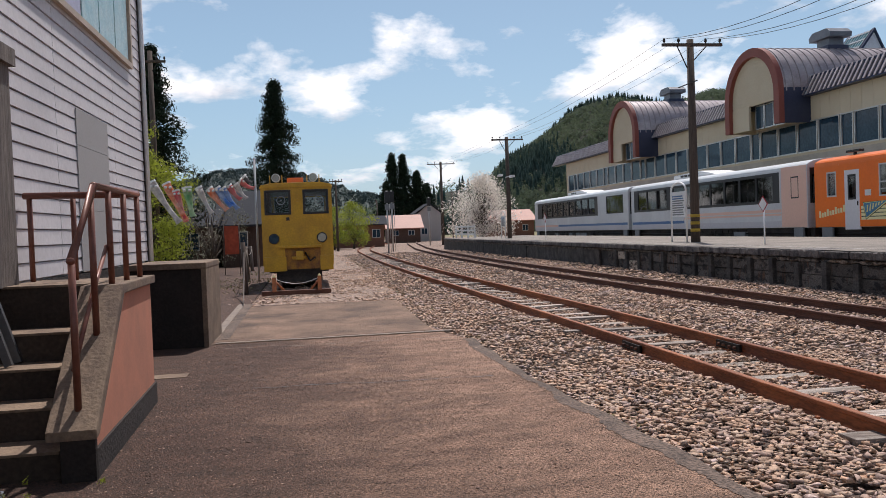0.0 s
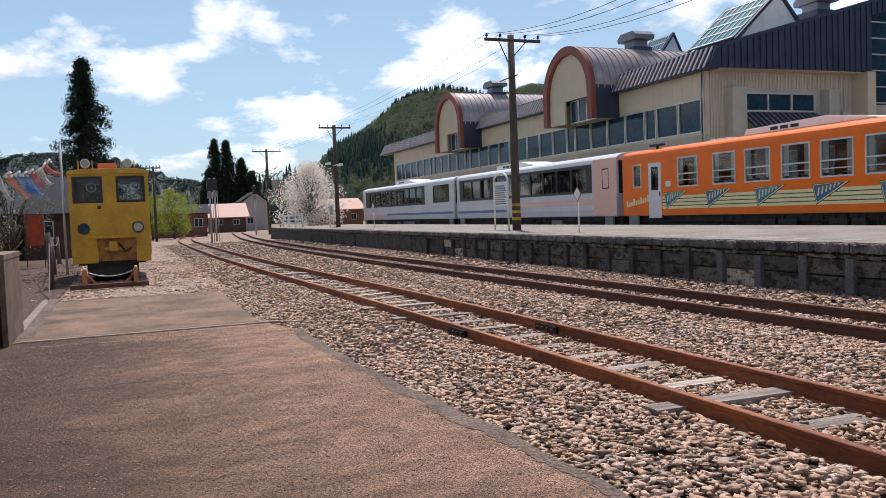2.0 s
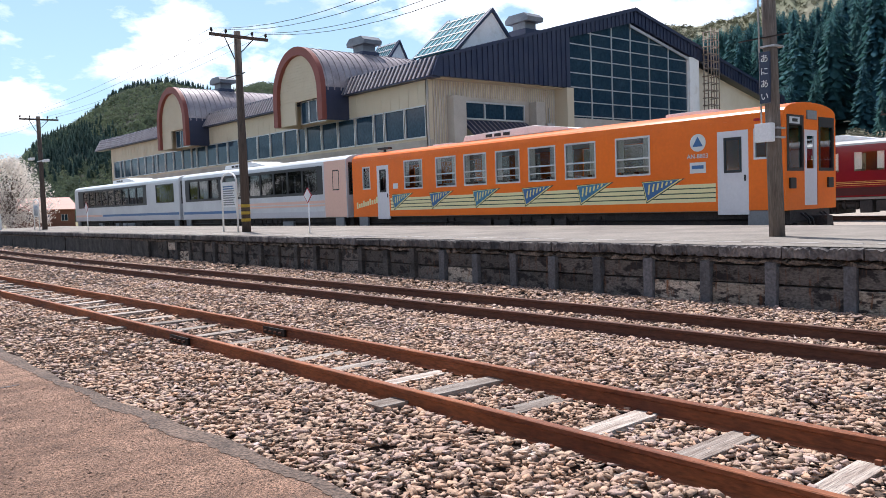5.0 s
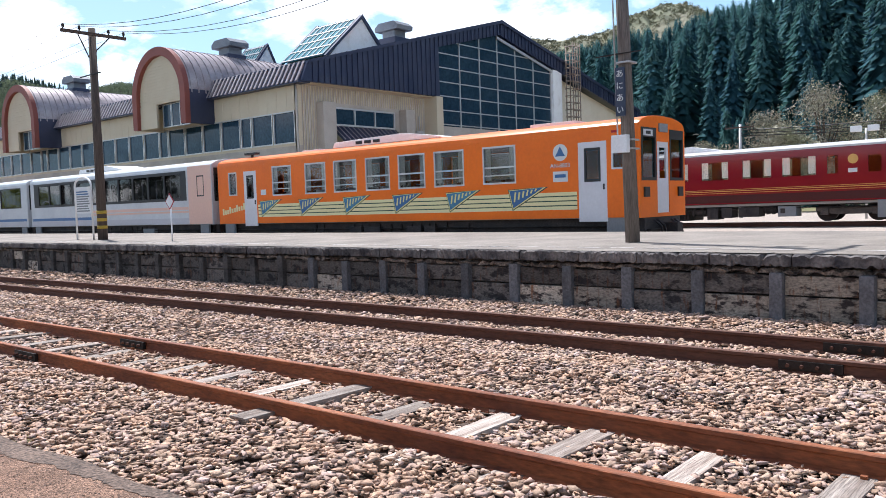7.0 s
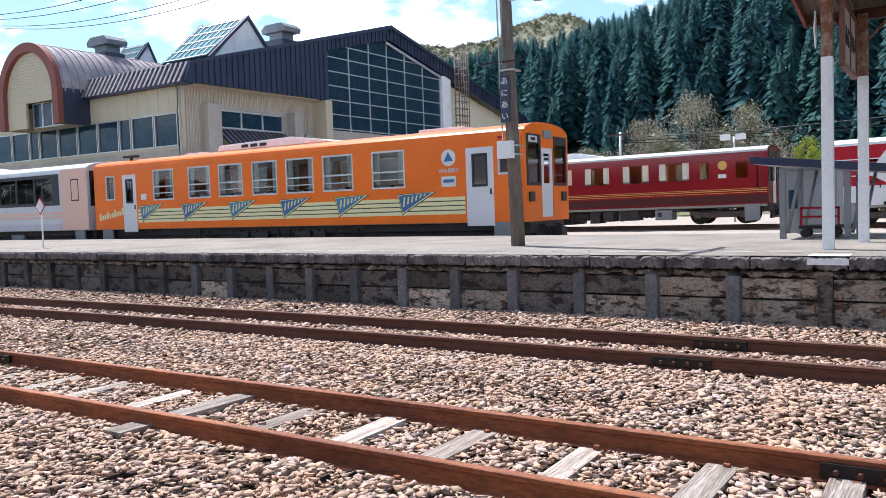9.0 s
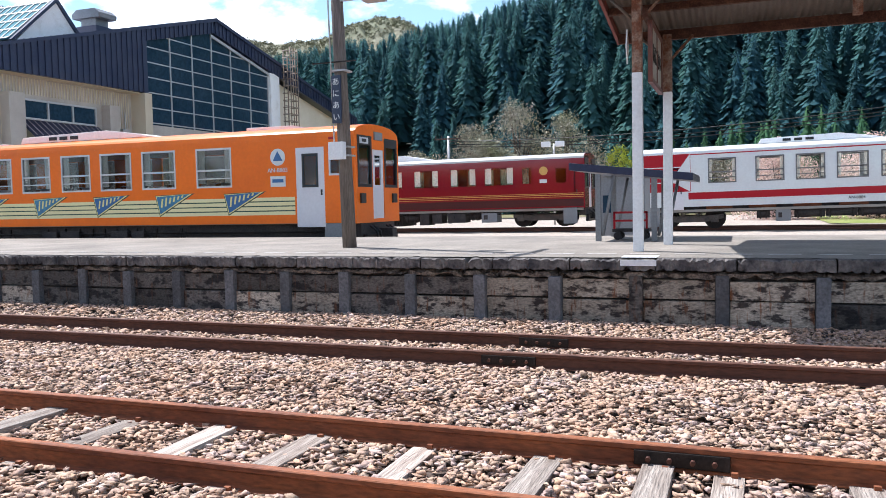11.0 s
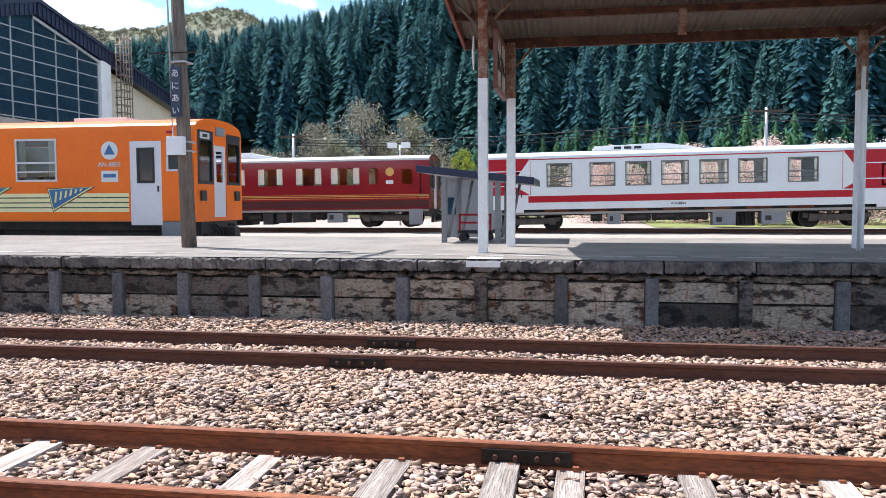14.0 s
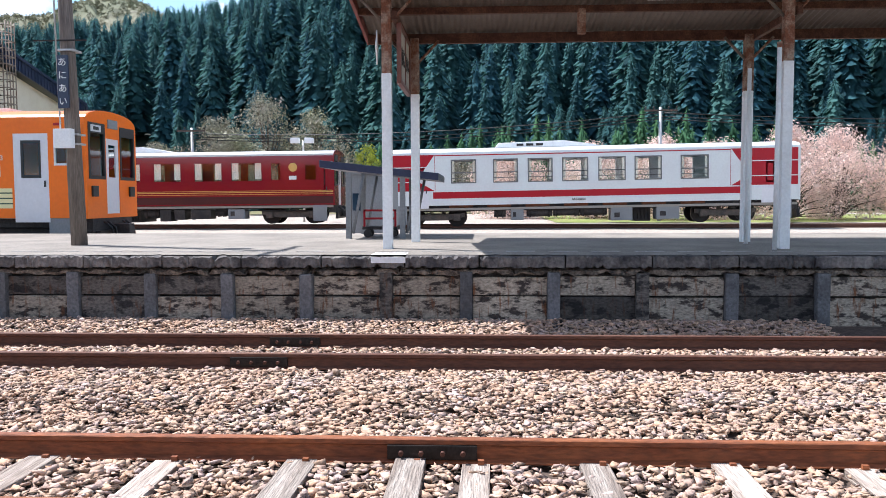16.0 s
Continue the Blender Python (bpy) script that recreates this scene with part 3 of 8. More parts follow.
tagged(sheet("gravel_bed", 1.3, 11.2, -14, 66, 60, 200, lambda X, Y: -0.095 + waves(X, Y, 3.1, 0.015) + 0.02 * smoothstep(2.4, 3.2, X), M_BED_SHADE),
       "brown grey shade dark ballast bed under the tracks", "ground", kind="structure")
tagged(sheet("gravel_bed", -3.4, 2.0, 19.0, 90, 30, 90, lambda X, Y: -0.03 + waves(X, Y, 2.1, 0.02), M_STONEBED),
       "gravel round the parked yellow railcar", "ground", kind="structure")
tagged(sheet("gravel_bed", 2.0, 30, 62, 165, 30, 60, lambda X, Y: -0.035 + waves(X, Y, 1.7, 0.02), M_STONEBED),
       "gravel of the curving line beyond the platform", "ground", kind="structure")
M_YARD = material("bright yard gravel", (0.37, 0.325, 0.28), 0.95, var=0.3, scale=0.8, fine=9, bump=0.6, second=(0.36, 0.30, 0.25))
tagged(sheet("gravel_yard", 17.6, 66, -45, 33, 70, 80, lambda X, Y: yard_level(X, Y) + 0.02 + waves(X, Y, 2.3, 0.02), M_YARD),
       "sunlit pale gravel of the depot yard", "ground", kind="structure")

M_LAWN = material("fresh short grass", (0.17, 0.22, 0.04), 0.95, var=0.35, scale=0.6, fine=9, bump=0.5, second=(0.24, 0.24, 0.09))
tagged(sheet("grass_verge", 42.5, 60, -45, -4, 20, 40, lambda X, Y: yard_level(X, Y) + 0.06 + waves(X, Y, 1.9, 0.03), M_LAWN), "fresh green grass verge behind the yard", "grass", kind="structure")

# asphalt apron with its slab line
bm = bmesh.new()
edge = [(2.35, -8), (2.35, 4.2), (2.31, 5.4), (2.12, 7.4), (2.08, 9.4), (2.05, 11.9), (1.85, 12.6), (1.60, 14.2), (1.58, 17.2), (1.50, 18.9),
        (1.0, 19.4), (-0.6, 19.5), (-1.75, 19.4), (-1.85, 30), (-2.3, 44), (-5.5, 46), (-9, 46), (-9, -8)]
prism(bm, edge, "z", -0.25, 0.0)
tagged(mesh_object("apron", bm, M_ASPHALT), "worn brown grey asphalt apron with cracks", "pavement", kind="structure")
bm = bmesh.new()
inner = [(2.36 + 0.02 * math.sin(y * 5) - 0.27 * float(smoothstep(4.5, 9, y)), y) for y in np.linspace(-8, 11.8, 260)]
for (xa, ya), (xb, yb) in zip(inner, inner[1:]):
    wa, wb = (rng.normal(0, 0.012) + 0.12 + 0.04 * math.sin(v * 1.3) + 0.02 * math.sin(v * 3.7 + math.sin(v * 1.9)) + 0.012 * math.sin(v * 9.1 + 2 * math.sin(v * 2.3)) for v in (ya, yb))
    vs = [bm.verts.new(p) for p in ((xa - wa, ya, 0.004), (xb - wb, yb, 0.004), (xb + 0.03, yb, 0.004), (xa + 0.03, ya, 0.004))]
    bm.faces.new(vs)
tagged(mesh_object("apron_edge", bm, M_ASPHALT_EDGE), "dark crumbling asphalt edge beside the ballast", "pavement", kind="structure")
boxes("apron_patch", [(-1.9, 12.75, -0.02, 1.86, 12.95, 0.006), (-1.85, 13.02, -0.02, 1.7, 19.2, 0.004)], M_PATCH)
tagged(bpy.data.objects["apron_patch"], "lighter asphalt patch beyond a filled joint", "pavement", kind="structure")
M_LINE = material("pale filled joint", (0.27, 0.215, 0.17), 0.9, var=0.25, scale=4, fine=30, bump=0.3, second=(0.17, 0.14, 0.12))
kerb = thing("joint_kerb", 0, 12.9, 0, "pale concrete joint strip across the apron", "kerb", kind="structure")
for k in range(8):
    x = -1.75 + k * 0.47
    boxes("kerb_block", [(x, 12.78, -0.02, x + 0.455, 12.90, 0.016)], M_LINE, kerb, bevel=0.004)
gutter = thing("drain_gutter", -2.0, 16, 0, "narrow concrete gutter along the path", "gutter", kind="structure")
for k in range(9):
    y = 13.3 + k * 0.75
    boxes("gutter_block", [(-1.94 - k * 0.012, y, -0.05, -1.80 - k * 0.012, y + 0.73, 0.012)], M_LINE, gutter, bevel=0.004)
    boxes("gutter_edge", [(-1.79 - k * 0.012, y, -0.05, -1.60 - k * 0.012, y + 0.745, 0.008)], M_ASPHALT_EDGE, gutter)
# cracks: thin sunk strips
bm = bmesh.new()
for y0, x0, x1 in ((8.9, -0.9, 1.7), (12.2, -1.6, 2.0)):
    px_, py_ = x0, y0
    while px_ < x1:
        nx_, ny_ = px_ + 0.12, py_ + rng.normal(0, 0.035)
        w = rng.uniform(0.006, 0.016)
        bm.faces.new([bm.verts.new(p) for p in ((px_, py_ - w, 0.008), (nx_, ny_ - w, 0.008), (nx_, ny_ + w, 0.008), (px_, py_ + w, 0.008))])
        px_, py_ = nx_, ny_
    if y0 < 10:
        tagged(mesh_object("asphalt_crack", bm, M_BLACK), "thin dark crack in the asphalt", "crack", kind="structure")
        bm = bmesh.new()
tagged(mesh_object("joint_seam", bm, M_LINE), "thin pale wavy seam across the asphalt", "crack", kind="structure")

# rails
RAIL = [(-0.061, -0.153), (0.061, -0.153), (0.061, -0.143), (0.012, -0.125), (0.008, -0.05), (0.033, -0.035), (0.033, -0.006), (0.027, 0),
        (-0.027, 0), (-0.033, -0.006), (-0.033, -0.035), (-0.008, -0.05), (-0.012, -0.125), (-0.061, -0.143)]


def rail(name, xs, ys, z, mat, label, group):
    bm = bmesh.new()
    last = None
    for x, y in zip(xs, ys):
        ring = [bm.verts.new((x + u, y, z + w)) for u, w in RAIL]
        if last:
            for k in range(len(RAIL)):
                bm.faces.new((last[k], last[(k + 1) % len(RAIL)], ring[(k + 1) % len(RAIL)], ring[k]))
        last = ring
    return tagged(mesh_object(name, bm, mat), label, "rail", group)


NX, FX = eased(N_KNOTS, YS), eased(F_KNOTS, YS)
rail("rail", NX - 0.566, YS, 0.12, M_RAIL, "rusty brown steel rail on timber sleepers", "rails of the siding")
rail("rail", NX + 0.566, YS, 0.12, M_RAIL, "rusty brown steel rail on timber sleepers", "rails of the siding")
rail("rail", FX - 0.566, YS, 0.12, M_RAIL_DARK, "dark rusty rail bedded in ballast by the platform", "rails of the platform line")
rail("rail", FX + 0.566, YS, 0.12, M_RAIL_DARK, "dark rusty rail bedded in ballast by the platform", "rails of the platform line")
yb = np.arange(-45.0, 33, 3)
for x, z in ((19.13, 0.14), (20.27, 0.14), (26.6, 0.27), (27.73, 0.27), (35.28, 0.47), (36.42, 0.47)):
    rail("rail", yb * 0 + x, yb, z, M_RAIL_DARK, "rusty rail of a yard track", "rails of the depot yard")
yc = np.arange(33.0, 75, 3)
for x in (19.13, 20.27):
    rail("rail", yc * 0 + x, yc, 0.14, M_RAIL_DARK, "rusty rail under the parked carriages", "rails of the depot yard")

# sleepers of the siding
sleeper_y = [-4.9, -4.07, -3.25, -2.43, -1.62, -0.81, -0.04, 0.37, 1.09, 1.95, 2.81, 3.61, 4.47, 5.32, 6.03, 6.97, 7.78, 8.64]
while sleeper_y[-1] < 62:
    sleeper_y.append(sleeper_y[-1] + 0.82)
for k, y in enumerate(sleeper_y):
    bm = bmesh.new()
    x, t = float(eased(N_KNOTS, y)), rng.normal(0, 0.012)
    L0, L1 = rng.uniform(0.75, 1.05), rng.uniform(0.8, 1.05)
    m = pose(x, y, 0, 0, rng.normal(0, 0.6), rng.normal(0, 1.6))
    w = 0.10 + rng.uniform(-0.012, 0.015)
    box(bm, -L0, -w, -0.16, L1, w, -0.012 + t, m)
    tagged(mesh_object("sleeper", bm, M_SLEEPER, bevel=0.008 if y < 14 else 0), "bleached cracked timber sleeper half buried in ballast", "sleeper", "sleepers of the siding")
for k, y in enumerate(np.arange(-4, 40, 0.75)):
    bm = bmesh.new()
    x = float(eased(F_KNOTS, y))
    box(bm, x - 0.95, y - 0.1, -0.16, x + 0.95, y + 0.1, -0.06 + rng.normal(0, 0.01))
    tagged(mesh_object("sleeper", bm, M_SLEEPER), "timber sleeper nearly buried in ballast", "sleeper", "sleepers of the platform line")


def fishplate(x, y, label):
    """A rail joint: two bars with four bolts."""
    t = thing("fishplate", x, y, 0.05, label, "rail joint", "rail joints")
    boxes("bar", [(x - 0.05, y - 0.29, -0.01, x - 0.012, y + 0.29, 0.082)], M_STEEL, t, bevel=0.006)
    boxes("bar", [(x + 0.012, y - 0.29, -0.01, x + 0.05, y + 0.29, 0.082)], M_STEEL, t, bevel=0.006)
    for d in (-0.2, -0.07, 0.07, 0.2):
        bars("bolt", (x - 0.085, y + d, 0.035), (x + 0.07, y + d, 0.035), 0.017, M_RAIL_DARK, t, n=6)


fishplate(5.086, 0.235, "black bolted joint bar on a rusty rail")
fishplate(7.864, 2.15, "black bolted joint bar on a dark rail")
fishplate(8.996, 2.05, "black bolted joint bar on a dark rail")
fishplate(float(eased(N_KNOTS, 9.9)) - 0.566, 9.9, "bolted joint bar on a rusty rail")
fishplate(float(eased(N_KNOTS, 9.5)) + 0.566, 9.5, "bolted joint bar on a rusty rail")
# spikes beside the rails
for i, y in enumerate(sleeper_y[:26]):
    for s in (-0.566, 0.566):
        x = float(eased(N_KNOTS, y)) + s
        sp = thing("rail_spike", x, y, 0, "rusty spike head holding the rail", "spike", "spikes of the siding")
        for d in (-0.078, 0.078):
            boxes("spike", [(x + d - 0.016, y - 0.03 + d * 0.4, -0.03, x + d + 0.016, y + 0.01 + d * 0.4, 0.004)], M_RAIL, sp, bevel=0.004)

# loose ballast: one mesh of many broken stones

def hull(points):
    bm = bmesh.new()
    for p in points:
        bm.verts.new(p)
    bmesh.ops.convex_hull(bm, input=bm.verts[:])
    bmesh.ops.delete(bm, geom=[v for v in bm.verts if not v.link_faces], context="VERTS")
    bmesh.ops.triangulate(bm, faces=bm.faces[:])
    bm.verts.index_update()
    V, T = np.array([v.co[:] for v in bm.verts]), np.array([[v.index for v in f.verts] for f in bm.faces])
    bm.free()
    return V, T


STONES = [hull(rng.normal(0, 1, (9, 3)) * (1, 0.8, 0.5)) for _ in range(24)]
STONES = [(V / np.abs(V).max(), T) for V, T in STONES]


def scatter(spots, sizes):
    verts, tris, n = [], [], 0
    kinds = rng.integers(0, len(STONES), len(spots))
    for k, (V, T) in enumerate(STONES):
        sel = np.where(kinds == k)[0]
        if not len(sel):
            continue
        q = rng.normal(0, 1, (len(sel), 4))
        q /= np.linalg.norm(q, axis=1)[:, None]
        w, x, y, z = q.T
        R = np.stack([np.stack([1 - 2 * (y * y + z * z), 2 * (x * y - z * w), 2 * (x * z + y * w)], -1),
                      np.stack([2 * (x * y + z * w), 1 - 2 * (x * x + z * z), 2 * (y * z - x * w)], -1),
                      np.stack([2 * (x * z - y * w), 2 * (y * z + x * w), 1 - 2 * (x * x + y * y)], -1)], 1)
        P = np.einsum("nij,vj->nvi", R, V) * sizes[sel][:, None, None] * (1.12, 1.12, 0.5) + spots[sel][:, None, :]
        verts.append(P.reshape(-1, 3))
        tris.append((T[None] + (n + np.arange(len(sel)) * len(V))[:, None, None]).reshape(-1, 3))
        n += P.shape[0] * len(V)
    return np.concatenate(verts), np.concatenate(tris)


def spread_stones(count, x0, x1, y0, y1, size):
    P = np.stack([rng.uniform(x0, x1, count), rng.uniform(y0, y1, count), np.zeros(count)], 1)
    return P, rng.uniform(0.55, 1.3, count) * size


groups = [spread_stones(72000, 2.0, 10.8, -4.5, 9, 0.046), spread_stones(28000, 1.5, 10.9, 9, 20, 0.051),
          spread_stones(12500, 1.4, 11.0, 20, 38, 0.068), spread_stones(11000, -3.2, 2.0, 19.3, 38, 0.055), spread_stones(4500, 1.5, 10.8, 38, 62, 0.085)]
P, S = np.concatenate([g[0] for g in groups]), np.concatenate([g[1] for g in groups])
nx, fx = eased(N_KNOTS, P[:, 1]), eased(F_KNOTS, P[:, 1])
inside = np.minimum(np.abs(P[:, 0] - nx), np.abs(P[:, 0] - fx)) < 0.53
keep = (np.abs(np.abs(P[:, 0] - nx) - 0.566) > 0.06) & (np.abs(np.abs(P[:, 0] - fx) - 0.566) > 0.06)
limit = 2.38 - 0.27 * smoothstep(4.5, 9, P[:, 1]) - 0.55 * smoothstep(11.7, 14, P[:, 1])
keep &= (P[:, 1] > 19.3) | (P[:, 0] > limit + rng.normal(-0.03, 0.085, len(P)))
# sleepers of the siding stay partly bare
sl = np.array(sleeper_y)
near = np.abs(P[:, 1][:, None] - sl[None]).min(1) < 0.115
keep &= ~(near & (np.abs(P[:, 0] - nx) < 0.62 + 0.3 * np.sin(P[:, 1] * 3.7) ** 8) & (rng.random(len(P)) < 0.93))
P[:, 2] = np.where(inside, -0.034, -0.035) + rng.normal(0, 0.008, len(P)) + 0.035 * smoothstep(6.0, 6.5, P[:, 0]) * smoothstep(7.4, 6.9, P[:, 0])
P[:, 2] += 0.022 * smoothstep(0.6, 0.7, np.abs(P[:, 0] - nx)) * smoothstep(1.6, 1.2, np.abs(P[:, 0] - nx))
P[:, 2] += 0.05 * smoothstep(9.9, 10.7, P[:, 0])
V, T = scatter(P[keep], S[keep])
tagged(fast_mesh("ballast", V, T, M_STONE), "broken brown and grey ballast stones", "gravel", kind="stuff")
# loose grit on the asphalt
M_GRIT = material("asphalt grit", (0.31, 0.205, 0.15), 0.95, var=0.3, scale=3, fine=60, bump=0, second=(0.12, 0.08, 0.06), per=0.5, island=True)
g = [spread_stones(22000, -1.8, 2.2, 2.4, 9, 0.0095), spread_stones(4500, -1.8, 2.0, 9, 13, 0.012), spread_stones(2500, -1.8, 1.5, 13, 19.2, 0.016)]
P, S = np.concatenate([v[0] for v in g]), np.concatenate([v[1] for v in g])
S = S * rng.uniform(0.5, 1.2, len(S))
P[:, 2] = S * 0.1
V, T = scatter(P, S)
tagged(fast_mesh("asphalt_grit", V, T, M_GRIT), "fine loose grit on the worn asphalt", "grit", kind="stuff")

# ---- platform ----
PZ, PX = 0.88, 10.85
platform = thing("platform", 14, 15, 0, "old concrete station platform with a cracked edge", "platform", kind="structure")
bm = bmesh.new()
box(bm, PX + 0.12, -40, -0.3, 17.75, 67.5, PZ - 0.02)
part("core", bm, M_CONC_DARK, platform)
bm = bmesh.new()
box(bm, PX + 0.62, -40, PZ - 0.1, 17.8, 67.5, PZ)
part("paving", bm, M_CONC, platform, "pale worn concrete paving")


def rough_slab(x0, x1, y0, y1, z0, z1, chips, n=9):
    """A coping slab whose front edge is broken along its length."""
    bm = bmesh.new()
    rows = []
    for k in range(n + 1):
        y = y0 + (y1 - y0) * k / n
        a, b = abs(rng.normal(0, chips)), abs(rng.normal(0, chips))
        rows.append([bm.verts.new(p) for p in ((x0 + a * 0.6, y, z0 + b * 0.7), (x0 + a * 0.3, y, z1 - a * 0.8), (x0 + 0.03 + a * 1.4, y, z1), (x1, y, z1), (x1, y, z0))])
    for r, q in zip(rows, rows[1:]):
        for k in range(5):
            bm.faces.new((r[k], r[(k + 1) % 5], q[(k + 1) % 5], q[k]))
    bm.faces.new(rows[0])
    bm.faces.new(rows[-1][::-1])
    return bm


y = -12.0
while y < 67:
    L = rng.uniform(0.98, 1.16) if y < 24 else 2.4
    dz = rng.normal(0, 0.004)
    part("coping_slab", rough_slab(PX - 0.10, PX + 0.60, y + 0.01, min(y + L, 67.4) - 0.01, PZ - 0.165, PZ + 0.004 + dz, 0.03, 30), M_COPING_SHADED, platform)
    y += L
# the paving runs out over the coping with a chipped rim; its paler colour gives the sunlit top
bm = bmesh.new()
last, y, w = None, -14.0, 0.0
while y < 67.4:
    w = 0.75 * w + rng.normal(0, 0.018)
    chip = 0.16 * (rng.random() < 0.035)
    pair = (bm.verts.new((PX - 0.04 + abs(w) + chip, y, PZ + 0.014)), bm.verts.new((PX + 0.66, y, PZ + 0.014)))
    if last:
        bm.faces.new((last[0], pair[0], pair[1], last[1]))
    last = pair
    y += 0.07
part("paving_rim", bm, M_CONC, platform, "pale paving with a chipped rim")
# a ragged dark ledge under the coping
bm = rough_slab(PX - 0.03, PX + 0.4, -12, 67.4, PZ - 0.275, PZ - 0.176, 0.045, 900)
part("ledge", bm, M_LEDGE, platform)
post_y = [float(v) for v in np.interp(np.arange(-11, 12), [-11, -4, 0, 5, 11], [-12.9, -4.61, 0.13, 5.61, 11.82])] + [12.84 + 1.02 * k for k in range(17)]
# planks darken from y 3 to 9 and below -0.5, posts past 13
for y, y2 in zip(post_y, post_y[1:]):
    boxes("wall_post", [(PX - 0.065 + rng.normal(0, 0.015), y - 0.085, -0.2, PX + 0.12, y + 0.085, PZ - 0.21 - abs(rng.normal(0, 0.03)))], M_CONC_DARK if y > 13 else M_CONC_POST if rng.random() < 0.75 else M_CONC_OLD_DARK, platform, bevel=0.02)
    for z0, z1 in ((-0.2, 0.315), (0.34, PZ - 0.28)):
        boxes("wall_plank", [(PX + 0.025 + rng.normal(0, 0.012), y + 0.09, z0, PX + 0.1, y2 - 0.09, z1 + rng.normal(0, 0.006))], M_CONC_OLD_DARK if rng.random() < 0.9 * float(smoothstep(3.0, 9.0, y)) + 0.3 * float(smoothstep(-0.5, -3.0, y)) else M_CONC_OLD, platform, bevel=0.01)
y = 30.0
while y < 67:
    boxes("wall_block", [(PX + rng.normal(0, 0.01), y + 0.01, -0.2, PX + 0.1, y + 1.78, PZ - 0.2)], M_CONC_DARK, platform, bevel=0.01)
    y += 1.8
y = -30.0
M_DASH = material("faded white marking", (0.46, 0.44, 0.42), 0.8, var=0.25, scale=5, fine=30, bump=0.1, second=(0.33, 0.30, 0.27))
edge_line = thing("edge_line", 11.75, 0, PZ, "white dashed safety line on the platform", "line marking", kind="structure")
while y < 40:
    boxes("dash", [(11.7, y, PZ + 0.002, 11.8, y + 0.42, PZ + 0.006)], M_DASH, edge_line)
    y += 0.62
boxes("white_patch", [(PX - 0.04, 0.95, PZ + 0.016, PX + 0.35, 1.42, PZ + 0.02), (PX - 0.108, 0.95, PZ - 0.09, PX - 0.10, 1.42, PZ - 0.01)], M_WHITE_WORN, platform, "white painted edge mark")

# ---- railcars ----


def bogie(y, x0, z, parent):
    xc = x0 + 1.35
    b = new("bogie")
    b.location = (xc, y, z)
    b.parent, b.matrix_parent_inverse = parent, rest_of(parent).inverted()
    for s in (-1, 1):
        bm = bmesh.new()
        prism(bm, [(y - 1.3, z + 0.44), (y - 0.55, z + 0.30), (y + 0.55, z + 0.30), (y + 1.3, z + 0.44), (y + 1.3, z + 0.62), (y + 0.6, z + 0.56), (y - 0.6, z + 0.56), (y - 1.3, z + 0.62)], "x", xc + s * 0.95 - 0.07, xc + s * 0.95 + 0.07)
        f = part("side_frame", bm, M_BOGIE, b, bevel=0.02)
        for d in (-0.28, 0.28):
            for k in range(4):
                bars("spring_coil", (xc + s * 1.0, y + d, z + 0.55 + k * 0.06), (xc + s * 1.0, y + d, z + 0.585 + k * 0.06), 0.10, M_BOGIE, f, n=10)
        for d in (-0.95, 0.95):
            boxes("axle_box", [(xc + s * 1.02 - 0.1, y + d - 0.15, z + 0.28, xc + s * 1.02 + 0.1, y + d + 0.15, z + 0.58)], M_BOGIE, f, bevel=0.03)
    for d in (-0.95, 0.95):
        bm = bmesh.new()
        for s in (-1, 1):
            tube(bm, (xc + s * 0.56 - 0.06, y + d, z + 0.43), (xc + s * 0.56 + 0.06, y + d, z + 0.43), 0.42, n=24)
            tube(bm, (xc + s * 0.95 - 0.12, y + d, z + 0.43), (xc + s * 0.95 + 0.12, y + d, z + 0.43), 0.15, n=12)
        tube(bm, (xc - 0.9, y + d, z + 0.43), (xc + 0.9, y + d, z + 0.43), 0.08)
        part("wheelset", bm, M_STEEL, b)
    return b


def seats(t, x0, y0, y1, zf):
    y = y0
    while y < y1:
        for xa, xb in ((x0 + 0.18, x0 + 1.05), (x0 + 1.65, x0 + 2.52)):
            st_ = boxes("seat", [(xa, y, zf, xb, y + 0.45, zf + 0.45), (xa, y + 0.45, zf, xb, y + 0.58, zf + 1.05), (xa, y + 0.58, zf, xb, y + 1.03, zf + 0.45)], M_SEAT, t, bevel=0.04)
            boxes("headrest_cover", [(xa + 0.06, y + 0.43, zf + 0.78, xb - 0.06, y + 0.60, zf + 1.065)], M_WHITE, st_, "white cloth headrest cover", bevel=0.02)
        y += 1.65


